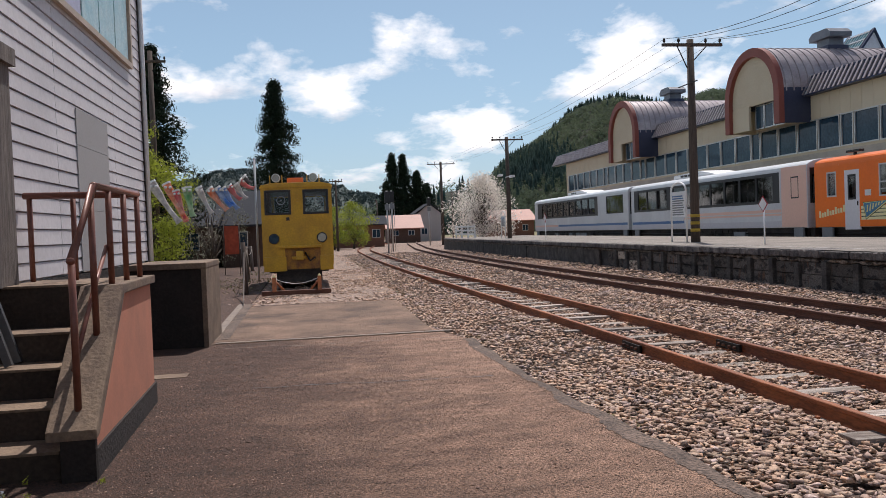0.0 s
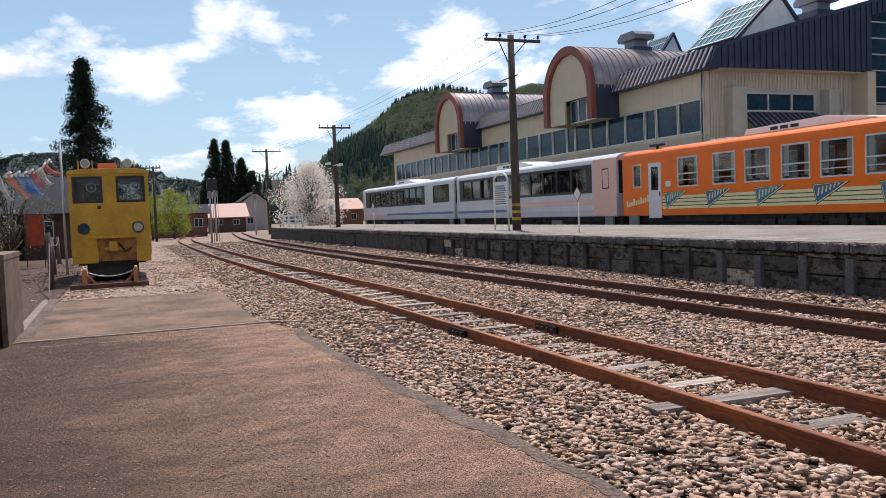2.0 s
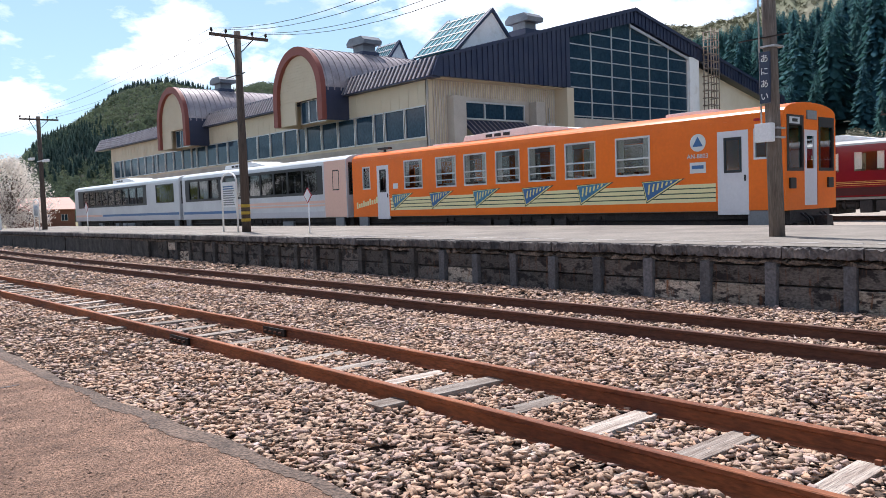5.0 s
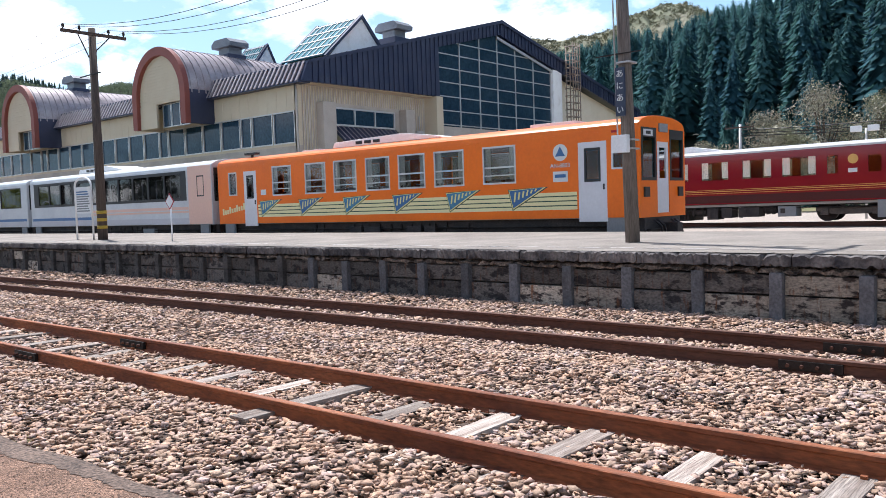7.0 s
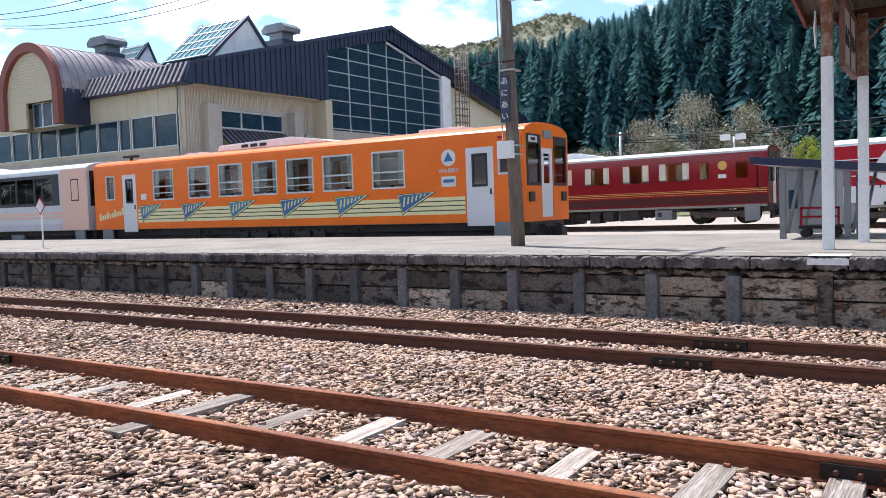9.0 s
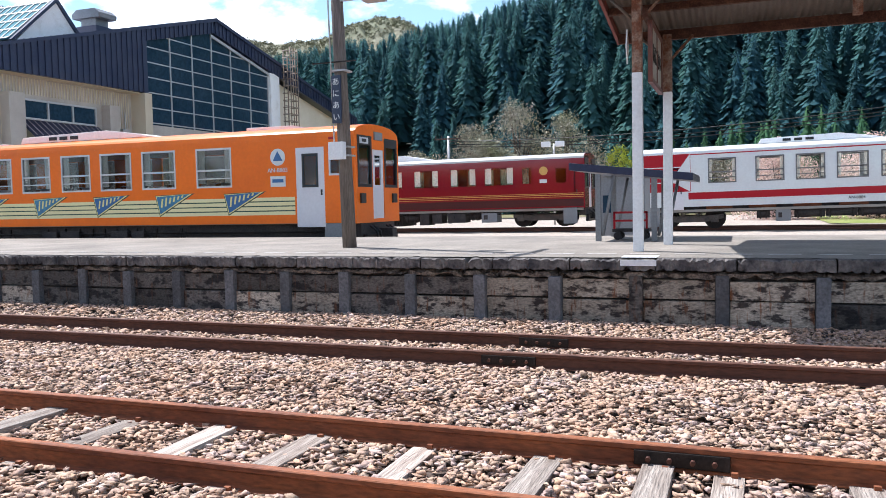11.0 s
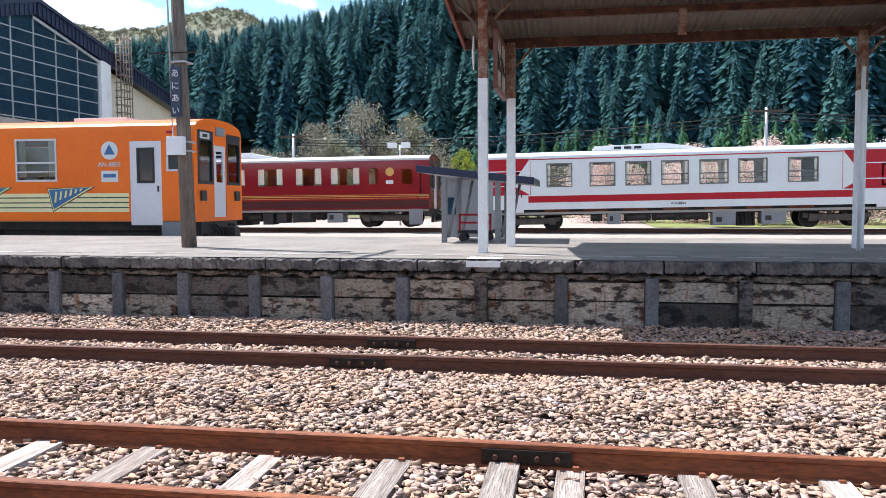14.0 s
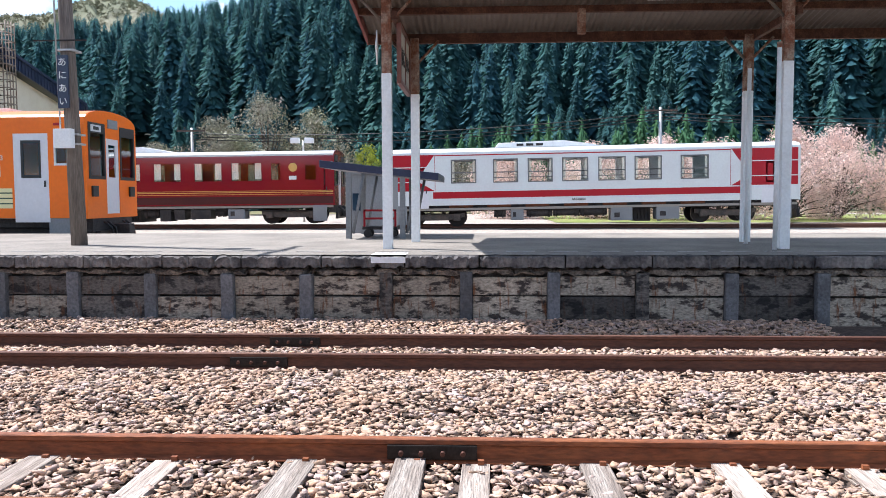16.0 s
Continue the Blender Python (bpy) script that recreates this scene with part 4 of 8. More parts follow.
def railcar(name, label, x0, y0, y1, zr, paint, roof_paint, windows, doors, win_z, door_z=(1.12, 3.2), group="", blinds=0.6, bottom=1.22, eave=3.62,
            glass=None, end_paint=None, zones=(), trim=None, cab_windows=(), band=None, rise=0.42, bogies=(2.7, 2.7), frame_paint=None, sole_shade=0.16):
    """A diesel railcar along y, its near side at x0. zones: (ya, yb, za, zb, material) overlays of paint on the near side."""
    x1, t, g = x0 + 2.7, None, glass or M_GLASS
    t = thing(name, x0 + 1.35, (y0 + y1) / 2, zr, label, "train", group)
    holes = [(a, b, win_z[0], win_z[1]) for a, b in windows] + [(a, b, c, d) for a, b, c, d in cab_windows]
    side_holes = holes + [(a, b, door_z[0], door_z[1]) for a, b in doors]
    bm = bmesh.new()
    holed(bm, "x", x0, x0 + 0.06, y0 + 0.06, y1 - 0.06, bottom, eave, side_holes)
    part("side_wall", bm, paint, t)
    bm = bmesh.new()
    holed(bm, "x", x1 - 0.06, x1, y0 + 0.06, y1 - 0.06, bottom, eave, holes)
    part("side_wall", bm, paint, t)
    # rounded roof
    prof = [(x0 + 1.35 - 1.35 * math.cos(a), eave + rise * math.sin(a) ** 0.7) for a in np.linspace(0, math.pi, 19)]
    bm = bmesh.new()
    prism(bm, prof, "y", y0 + 0.02, y1 - 0.02)
    part("roof", bm, roof_paint, t, smooth=False)
    bm = bmesh.new()
    prism(bm, [(x0 - 0.004, eave - 0.06), (x0 + 0.05, eave - 0.06), (x0 + 0.18, eave + 0.58 * rise), (x0 + 0.10, eave + 0.49 * rise), (x0 + 0.035, eave + 0.28 * rise), (x0 + 0.0, eave)], "y", y0 + 0.03, y1 - 0.03)
    part("cant_rail", bm, paint, t)
    boxes("floor", [(x0 + 0.06, y0 + 0.1, 1.2, x1 - 0.06, y1 - 0.1, 1.3)], M_INSIDE, t)
    boxes("ceiling", [(x0 + 0.07, y0 + 0.1, eave - 0.16, x1 - 0.07, y1 - 0.1, eave - 0.1)], M_INSIDE, t)
    seats(t, x0, min(a for a, b in windows) + 0.1, max(b for a, b in windows) - 0.9, 1.3)
    for a, b, za, zb in holes:
        fr = frame_paint or trim or M_ALU
        w = boxes("window", [(x0 - 0.012, a, za, x0 + 0.05, a + 0.045, zb), (x0 - 0.012, b - 0.045, za, x0 + 0.05, b, zb),
                             (x0 - 0.012, a + 0.045, za, x0 + 0.05, b - 0.045, za + 0.05), (x0 - 0.012, a + 0.045, zb - 0.05, x0 + 0.05, b - 0.045, zb)], fr, t)
        boxes("pane", [(x0 + 0.02, a + 0.03, za + 0.03, x0 + 0.028, b - 0.03, zb - 0.03)], g, w).visible_shadow = False
        boxes("pane", [(x1 - 0.028, a + 0.03, za + 0.03, x1 - 0.02, b - 0.03, zb - 0.03)], g, w).visible_shadow = False
        if blinds and b - a > 0.7 and (a, b) in windows:
            zm = za + (zb - za) * 0.42
            if trim is None:
                boxes("sash_bar", [(x0 - 0.006, a + 0.045, zm, x0 + 0.045, b - 0.045, zm + 0.045), (x0 - 0.004, a + 0.045, zm - 0.22, x0 + 0.01, b - 0.045, zm - 0.19)], fr, w)
            for s, e in ((a + 0.05, a + 0.05 + 0.17 * blinds), (b - 0.05 - 0.17 * blinds, b - 0.05)):
                bm = bmesh.new()
                prism(bm, [(x0 + 0.045 + 0.015 * (k % 2), s + (e - s) * k / 6) for k in range(7)] + [(x0 + 0.055 + 0.015 * (k % 2), s + (e - s) * k / 6) for k in range(6, -1, -1)], "z", za + 0.12, zb)
                part("curtain", bm, M_CURTAIN, w)
    for a, b in doors:
        d = boxes("door", [(x0 + 0.004, a, door_z[0], x0 + 0.05, a + 0.2, door_z[1]), (x0 + 0.004, b - 0.2, door_z[0], x0 + 0.05, b, door_z[1]),
                           (x0 + 0.004, a + 0.2, door_z[0], x0 + 0.05, b - 0.2, 2.18), (x0 + 0.004, a + 0.2, 3.02, x0 + 0.05, b - 0.2, door_z[1]),
                           (x0 - 0.006, a + 0.02, 2.0, x0 + 0.02, b - 0.02, 2.02)], M_DOOR if paint is not M_WINE else M_WINE, t)
        bm = bmesh.new()
        holed(bm, "x", x0 - 0.004, x0 + 0.03, a + 0.18, b - 0.18, 2.16, 3.04, [(a + 0.235, b - 0.235, 2.23, 2.97)])
        part("door_seal", bm, M_BLACK, d)
        boxes("pane", [(x0 + 0.012, a + 0.2, 2.18, x0 + 0.018, b - 0.2, 3.02)], g, d).visible_shadow = False
        boxes("handle", [(x0 - 0.02, a + 0.07, 1.95, x0 + 0.004, a + 0.11, 2.1)], M_BLACK, d)
    for ya, yb, za, zb, m, off in zones:
        boxes("livery_band", [(x0 - 0.004 - 0.003 * off, ya, za, x0 + 0.002, yb, zb)], m, t)
    if band:
        bm = bmesh.new()
        holed(bm, "x", x0 - 0.008, x0 + 0.001, band[0], band[1], win_z[0] - 0.07, win_z[1] + 0.08, holes)
        part("window_band", bm, M_BLACK, t, "glossy black window band")
    # ends
    for y, s in ((y0, 1), (y1, -1)):
        bm = bmesh.new()
        ya, ybk = sorted((y, y + 0.07 * s))
        holed(bm, "y", ya, ybk, x0 + 0.0, x1, bottom - 0.02, eave, [(x0 + 0.16, x0 + 0.9, 2.2, 3.42), (x0 + 1.0, x0 + 1.7, 1.3, 3.15), (x1 - 0.9, x1 - 0.16, 2.2, 3.42)])
        part("end_wall", bm, end_paint or paint, t)
        bm = bmesh.new()
        prism(bm, [(x0 + 1.35 - 1.35 * math.cos(a), eave + rise * math.sin(a) ** 0.7) for a in np.linspace(0, math.pi, 19)], "y", ya - 0.002, ybk + 0.002)
        part("end_cap", bm, end_paint or paint, t, bevel=0.03)
        for xa, xb in ((x0 + 0.14, x0 + 0.92), (x1 - 0.92, x1 - 0.14)):
            bm = bmesh.new()
            holed(bm, "y", ya - 0.012, ybk + 0.012, xa - 0.03, xb + 0.03, 2.14, 3.48, [(xa + 0.05, xb - 0.05, 2.22, 3.24)])
            w = part("end_window", bm, M_BLACK, t)
            boxes("pane", [(xa + 0.02, ya + 0.02, 2.2, xb - 0.02, ya + 0.03, 3.26)], g, w).visible_shadow = False
        boxes("end_door", [(x0 + 1.0, ya + 0.015, 1.3, x0 + 1.7, ya + 0.05, 2.2), (x0 + 1.0, ya + 0.015, 2.2, x0 + 1.16, ya + 0.05, 3.15), (x0 + 1.54, ya + 0.015, 2.2, x0 + 1.7, ya + 0.05, 3.15),
                           (x0 + 1.16, ya + 0.015, 3.0, x0 + 1.54, ya + 0.05, 3.15)], M_DOOR, t, "pale end door")
        boxes("coupler", [(x0 + 1.2, min(y, y - 0.45 * s), 0.8, x0 + 1.5, max(y, y - 0.45 * s), 1.05)], M_UNDER, t, bevel=0.03)
        bm = bmesh.new()
        prism(bm, [(x0 + 0.25, 0.42 + zr * 0.6), (x1 - 0.25, 0.42 + zr * 0.6), (x1 - 0.4, 0.86 + zr * 0.3), (x0 + 0.4, 0.86 + zr * 0.3)], "y", min(y - 0.1 * s, y + 0.02 * s), max(y - 0.1 * s, y + 0.02 * s))
        part("snow_plough", bm, M_STEEL, t, bevel=0.01)
        boxes("end_beam", [(x0 + 0.3, min(y + 0.03 * s, y + 0.3 * s), bottom - 0.35, x1 - 0.3, max(y + 0.03 * s, y + 0.3 * s), bottom - 0.02)], M_UNDER, t)
        for xh in (0.75, 0.95, 1.75, 1.95):
            bm = bmesh.new()
            pipe(bm, [(x0 + xh, y - 0.02 * s, bottom - 0.1), (x0 + xh + 0.02, y - 0.2 * s, bottom - 0.25), (x0 + xh + 0.05, y - 0.22 * s, bottom - 0.45), (x0 + xh + 0.12, y - 0.08 * s, bottom - 0.5)], 0.03, 6)
            part("air_hose", bm, M_BLACK, t)
        boxes("step_guard", [(x0 + 0.02, min(y + 0.35 * s, y + 0.95 * s), 0.62, x0 + 0.1, max(y + 0.35 * s, y + 0.95 * s), bottom - 0.01)], M_EQUIP, t)
    # underframe: a thin sole bar, tanks and boxes hung below with gaps between; a deep sole fills in the dark shade
    # under the car
    boxes("underframe", [(x0 + 0.25, y0 + 0.4, bottom - sole_shade, x1 - 0.25, y1 - 0.4, bottom)], M_UNDER, t)
    for yb_ in (y0 + bogies[0], y1 - bogies[1]):
        bogie(yb_, x0, zr, t)
    y = y0 + bogies[0] + 2.0
    while y < y1 - bogies[1] - 2.6:
        L, kind_ = rng.uniform(0.45, 1.25), rng.random()
        zb = 0.44 + zr * 0.42 + rng.uniform(0, 0.12)
        if kind_ < 0.55:
            e = boxes("equipment_box", [(x0 + 0.10, y, zb, x0 + 0.85, y + L, bottom - 0.17)], M_EQUIP if kind_ < 0.34 else M_UNDER, t, bevel=0.02)
            boxes("hatch", [(x0 + 0.085, y + L * 0.6, zb + 0.14, x0 + 0.101, y + L * 0.85, zb + 0.34)], M_UNDER, e)
            for d in (0.08, L - 0.12):
                boxes("hanger", [(x0 + 0.2, y + d, bottom - 0.19, x0 + 0.26, y + d + 0.05, bottom - 0.1)], M_UNDER, e)
        elif kind_ < 0.8:
            e = bars("air_tank", (x0 + 0.4, y, zb + 0.32), (x0 + 0.4, y + L, zb + 0.32), 0.19, M_UNDER, t, n=14)
            for d in (0.12, L - 0.16):
                boxes("strap", [(x0 + 0.205, y + d, zb + 0.1, x0 + 0.6, y + d + 0.05, bottom - 0.1)], M_STEEL, e)
        else:
            e = boxes("engine_block", [(x0 + 0.5, y, zb - 0.05, x1 - 0.5, y + L, bottom - 0.17)], M_UNDER, t, bevel=0.05)
            for d in range(4):
                bars("hose", (x0 + 0.48, y + L * (0.15 + 0.2 * d), zb + 0.02), (x0 + 0.42, y + L * (0.2 + 0.2 * d), bottom - 0.14), 0.025, M_STEEL, e, n=6)
        y += L + rng.uniform(0.04, 0.28)
    bars("brake_pipe", (x0 + 0.16, y0 + 1.0, bottom - 0.24), (x0 + 0.16, y1 - 1.0, bottom - 0.24), 0.022, M_STEEL, t, n=6)
    return t


def roof_cooler(t, x0, y, L, z=3.98):
    bm = bmesh.new()
    prism(bm, [(y - L / 2, z), (y + L / 2, z), (y + L / 2 - 0.12, z + 0.20), (y - L * 0.15, z + 0.27), (y - L / 2 + 0.5, z + 0.10)], "x", x0 + 0.55, x0 + 2.15)
    u = part("roof_cooler", bm, M_WHITE_WORN, t, "white rooftop cooling unit", bevel=0.03)
    boxes("grille", [(x0 + 0.53, y + L * 0.05 + k * 0.42, z + 0.06, x0 + 0.552, y + L * 0.05 + k * 0.42 + 0.3, z + 0.16) for k in range(3)], M_BLACK, u)


OX = 18.35
o_win = [(12.90, 14.06), (14.76, 15.93), (16.30, 17.44), (17.81, 18.92), (19.35, 20.48), (20.89, 21.99), (22.75, 23.85)]
orange = railcar("railcar", "orange diesel railcar with blue pennants, parked at the platform", OX, 9.15, 27.3, 0.14, M_ORANGE, M_ORANGE, o_win,
                 [(10.06, 10.90), (24.83, 25.61)], (2.22, 3.30), group="parked railcars", cab_windows=[(9.55, 9.92, 2.45, 3.2), (26.05, 26.58, 2.3, 3.2)], blinds=1.2, sole_shade=0.55, eave=3.48, rise=0.34)
for k in range(4):
    z = 1.45 + k * 0.125
    boxes("stripe", [(OX - 0.006, 10.95, z, OX + 0.002, 24.75, z + 0.095)], M_CREAM_LINE, orange)
    if k < 3:
        boxes("stripe", [(OX - 0.005, 10.95, z + 0.095, OX + 0.002, 24.75, z + 0.125)], M_GREEN_LINE, orange)
M_TEAL = material("pennant teal", (0.05, 0.22, 0.34), 0.4, var=0.15, scale=6, bump=0.0, second=(0.03, 0.12, 0.26))
for k, yb_ in enumerate((13.15, 15.46, 17.71, 20.03, 22.35, 24.63)):
    # a dark rim, a pale edge line, the blue field, then bold slanting letters as bars
    for off, grow, m in ((0.010, 0.035, M_GREEN_LINE), (0.013, 0.012, M_YELLOW), (0.016, -0.014, M_TEAL if k % 2 else M_BLUE)):
        bm = bmesh.new()
        prism(bm, [(yb_ + grow, 2.02 + grow * 0.8), (yb_ - 1.2 - grow * 3.2, 2.075 + grow * 0.3), (yb_ - 0.13 + grow * 0.6, 1.50 - grow * 1.5)], "x", OX - off, OX + 0.001)
        p = part("pennant", bm, m, orange, "blue triangular pennant with a pale border") if off < 0.011 else part("field", bm, m, p)
    for j in range(6):
        h_ = (0.27 - 0.04 * j) * rng.uniform(0.85, 1.1)
        ya, zc = yb_ - 0.16 - 0.14 * j, 1.83 + 0.036 * j
        bm = bmesh.new()
        prism(bm, [(ya, zc - h_ * 0.5), (ya - 0.05, zc - h_ * 0.5), (ya - 0.09, zc + h_ * 0.5), (ya - 0.04, zc + h_ * 0.5)], "x", OX - 0.021, OX - 0.015)
        part("lettering_bar", bm, M_YELLOW, p)
bm = bmesh.new()
tube(bm, (OX - 0.012, 11.44, 2.98), (OX + 0.001, 11.44, 2.98), 0.225, n=32)
badge = part("round_badge", bm, M_CAR_WHITE, orange, "round white badge")
bm = bmesh.new()
prism(bm, [(11.44 + 0.15, 2.88), (11.44 - 0.15, 2.88), (11.44, 3.14)], "x", OX - 0.018, OX - 0.011)
part("emblem", bm, M_BLUE, badge)
words("car_number", "AN-8803", 0.165, Matrix.Translation((OX - 0.012, 11.45, 2.63)) @ FACE_X, M_CAR_WHITE, orange)
boxes("notice", [(OX - 0.01, 11.22, 2.2, OX + 0.001, 11.68, 2.48)], M_CAR_WHITE, orange)
boxes("lettering_bar", [(OX - 0.014, 11.28, 2.31, OX - 0.009, 11.62, 2.4)], M_BLUE, orange)
boxes("notice", [(OX - 0.01, 24.25, 2.27, OX + 0.001, 24.55, 2.47)], M_CAR_WHITE, orange)
for j in range(10):
    y_ = 27.05 - j * 0.15
    boxes("lettering_bar", [(OX - 0.012, y_ - 0.1, 1.55 + j * 0.022, OX + 0.001, y_, 1.72 + j * 0.022 + 0.08 * (j % 3 == 0))], M_CREAM_LINE, orange)
roof_cooler(orange, OX, 18.5, 5.2, 3.78)
boxes("vent_cap", [(OX + 0.9, 11.5, 3.76, OX + 1.5, 13.0, 3.90)], M_WHITE_WORN, orange, bevel=0.03)
boxes("horn", [(OX + 0.3, 25.2, 3.84, OX + 0.5, 25.9, 3.92), (OX + 0.36, 25.5, 3.66, OX + 0.44, 25.58, 3.84)], M_BLACK, orange)
boxes("vent_cap", [(OX + 0.9, 22.2, 3.76, OX + 1.5, 23.2, 3.86)], M_WHITE_WORN, orange, bevel=0.03)
boxes("destination_sign", [(OX + 1.1, 9.115, 3.40, OX + 1.6, 9.16, 3.62)], M_EQUIP, orange, bevel=0.01)
boxes("destination_sign", [(OX + 0.22, 9.125, 3.27, OX + 0.72, 9.14, 3.43)], M_CAR_WHITE, orange)
boxes("lettering_bar", [(OX + 0.34, 9.12, 3.31, OX + 0.60, 9.126, 3.39)], M_BLACK, orange)
boxes("side_lamp", [(OX - 0.03, 9.75, 3.38, OX + 0.01, 9.9, 3.44)], M_CAR_RED, orange)
for xx in (OX + 0.35, OX + 2.35):
    boxes("tail_lamp", [(xx - 0.14, 9.10, 1.72, xx + 0.14, 9.16, 1.98)], M_BLACK, orange, bevel=0.02)

cw_win = [(a, a + 1.28) for a in (30.0, 31.32, 32.64, 33.96, 35.28, 36.6, 37.92, 39.9, 41.2, 42.5)]
white1 = railcar("railcar", "white and orange panoramic railcar with a dark window band", OX, 27.75, 44.75, 0.14, M_CAR_WHITE_SHADE, M_CAR_WHITE, cw_win, [], (2.28, 3.36),
                 group="parked railcars", glass=M_GLASS_DARK, trim=M_BLACK, blinds=0, cab_windows=[(28.3, 28.8, 2.35, 3.2)],
                 band=(29.6, 44.3), zones=[(27.8, 29.45, 1.23, 3.6, M_ORANGE_L, 2), (29.5, 38.0, 1.70, 1.78, M_ORANGE_L, 1), (29.5, 38.0, 1.83, 1.95, M_ORANGE_L, 1), (38.0, 44.6, 1.50, 1.64, M_BLUE, 1),
                        (29.5, 44.6, 1.24, 1.48, M_CAR_LILAC, 0)], eave=3.5, rise=0.36, sole_shade=0.5)
roof_cooler(white1, OX, 38.0, 4.5, 3.82)
cb_win = [(a, a + 1.3) for a in (50.9, 52.3, 53.7, 55.1, 56.5, 57.9, 59.3, 60.7, 62.1)] + [(46.0, 48.8)]
white2 = railcar("railcar", "white and blue panoramic railcar with a dark window band", OX, 45.2, 65.5, 0.14, M_CAR_WHITE_SHADE, M_CAR_WHITE, cb_win, [], (2.25, 3.36),
                 group="parked railcars", glass=M_GLASS_DARK, trim=M_BLACK, blinds=0,
                 band=(50.4, 64.6), zones=[(45.4, 65.4, 1.24, 1.5, M_CAR_LILAC, 0), (45.4, 59, 1.52, 1.66, M_BLUE, 1), (59.2, 65.4, 1.52, 1.66, M_ORANGE_L, 1)], eave=3.5, rise=0.36, sole_shade=0.5)
roof_cooler(white2, OX, 56.0, 4.5, 3.82)

WX = 34.5
w_win = [(-9.7, -8.52), (-7.74, -6.59), (-6.22, -5.06), (-4.64, -3.53), (-3.13, -2.07), (-1.66, -0.59), (0.13, 1.22)]
white3 = railcar("railcar", "white railcar with red bands, parked in the depot yard", WX, -13.5, 4.1, 0.47, M_CAR_WHITE, M_CAR_WHITE, w_win, [(-12.6, -11.9), (2.2, 2.95)],
                 (2.36, 3.38), door_z=(1.3, 3.3), group="parked railcars", bottom=1.42, eave=3.60, rise=0.32, bogies=(3.0, 2.15), frame_paint=M_ALU_DULL, glass=M_GLASS_CLEAR,
                 zones=[(-11.2, 2.0, 1.72, 2.0, M_CAR_RED, 1), (-13.4, -10.6, 2.05, 3.6, M_CAR_RED, 0), (1.9, 4.0, 2.05, 3.6, M_CAR_RED, 0), (-13.4, 4.0, 3.54, 3.585, M_CAR_RED, 1),
                        (-13.4, -10.9, 2.42, 2.46, M_CAR_WHITE, 1), (-13.4, -10.9, 3.05, 3.09, M_CAR_WHITE, 1), (2.0, 4.0, 2.42, 2.46, M_CAR_WHITE, 1), (2.0, 4.0, 3.05, 3.09, M_CAR_WHITE, 1)])
for ya, yb_, yt in ((-10.62, -11.4, -9.9), (1.92, 2.7, 1.4)):
    bm = bmesh.new()
    prism(bm, [(ya, 2.05), (yb_, 2.5), (ya, 3.6)], "x", WX - 0.010, WX + 0.001)
    part("livery_point", bm, M_CAR_WHITE, white3)
roof_cooler(white3, WX, -3.0, 4.6, 3.88)
# the yard track climbs a little towards this end
white3.rotation_euler = (radians(-0.9), 0, 0)
words("car_number", "AN-8804", 0.16, Matrix.Translation((WX - 0.012, -4.2, 1.58)) @ FACE_X, M_BLACK, white3)

r_win = [(9.44, 10.85), (11.20, 12.49), (13.02, 14.30), (14.83, 16.1), (16.7, 18.0), (18.6, 19.9), (20.5, 21.8)]
red = railcar("railcar", "glossy wine red railcar with gold lines, parked in the depot yard", WX, 6.3, 24.3, 0.47, M_WINE, M_ROOF_GREY, r_win, [(6.55, 6.9)],
              (2.33, 3.2), door_z=(1.5, 3.2), group="parked railcars", bottom=1.32, eave=3.45, rise=0.27, bogies=(2.0, 2.4), trim=M_WINE, glass=M_GLASS_CLEAR,
              cab_windows=[(8.61, 9.1, 2.36, 3.18), (7.05, 7.6, 2.36, 3.1)], blinds=1.7,
              zones=[(6.35, 24.2, 1.37, 1.70, M_WINE_DARK, 0), (6.35, 24.2, 1.78, 1.80, M_GOLD, 1), (6.35, 24.2, 1.86, 1.89, M_GOLD, 1), (6.35, 24.2, 1.93, 1.95, M_GOLD, 1)])
bm = bmesh.new()
tube(bm, (WX - 0.012, 8.1, 2.95), (WX + 0.001, 8.1, 2.95), 0.19, n=24)
part("round_badge", bm, M_GOLD, red, "round gold emblem")
boxes("notice", [(WX - 0.01, 7.95, 2.42, WX + 0.001, 8.28, 2.58)], M_CAR_WHITE, red)
roof_cooler(red, WX, 15.6, 4.2, 3.68)
red.rotation_euler = (radians(-0.4), 0, 0)

# ---- station hall with barrel dormers ----
BX, BY = 29.0, 34.8
hall = thing("station_hall", 45, 62, 0, "large cream hall with navy ribbed roof and barrel dormers", "building")
win_rows, y = [], 36.0
while y < 89:
    w_ = 1.95 if len(win_rows) % 5 != 2 else 1.05
    win_rows.append((y, y + w_))
    y += w_ + 0.1
bm = bmesh.new()
holed(bm, "x", BX + 0.5, BX + 0.75, BY + 0.9, 90.8, -0.2, 5.35, [])
part("lower_wall", bm, M_CREAM_G, hall, "grey beige lower wall")
bm = bmesh.new()
holed(bm, "x", BX + 0.5, BX + 0.75, BY + 0.9, 90.8, 5.35, 9.0, [(a, b, 5.5, 7.35) for a, b in win_rows])
part("upper_wall", bm, M_CREAM, hall, "cream upper wall with a window band")
for i, (a, b) in enumerate(win_rows):
    bm = bmesh.new()
    holed(bm, "x", BX + 0.44, BX + 0.60, a, b, 5.5, 7.35, [(a + 0.06, b - 0.06, 5.57, 7.28)])
    w = part("window", bm, M_ALU, hall)
    boxes("pane", [(BX + 0.52, a + 0.05, 5.55, BX + 0.53, b - 0.05, 7.3)], M_GLASS_SKY_BLUE, w)
bm = bmesh.new()
for k in range(62):
    y = BY + 1.0 + k * 0.9
    box(bm, BX + 0.485, y, 7.4, BX + 0.5, y + 0.025, 8.95)
part("siding_rib", bm, M_CREAM, hall)
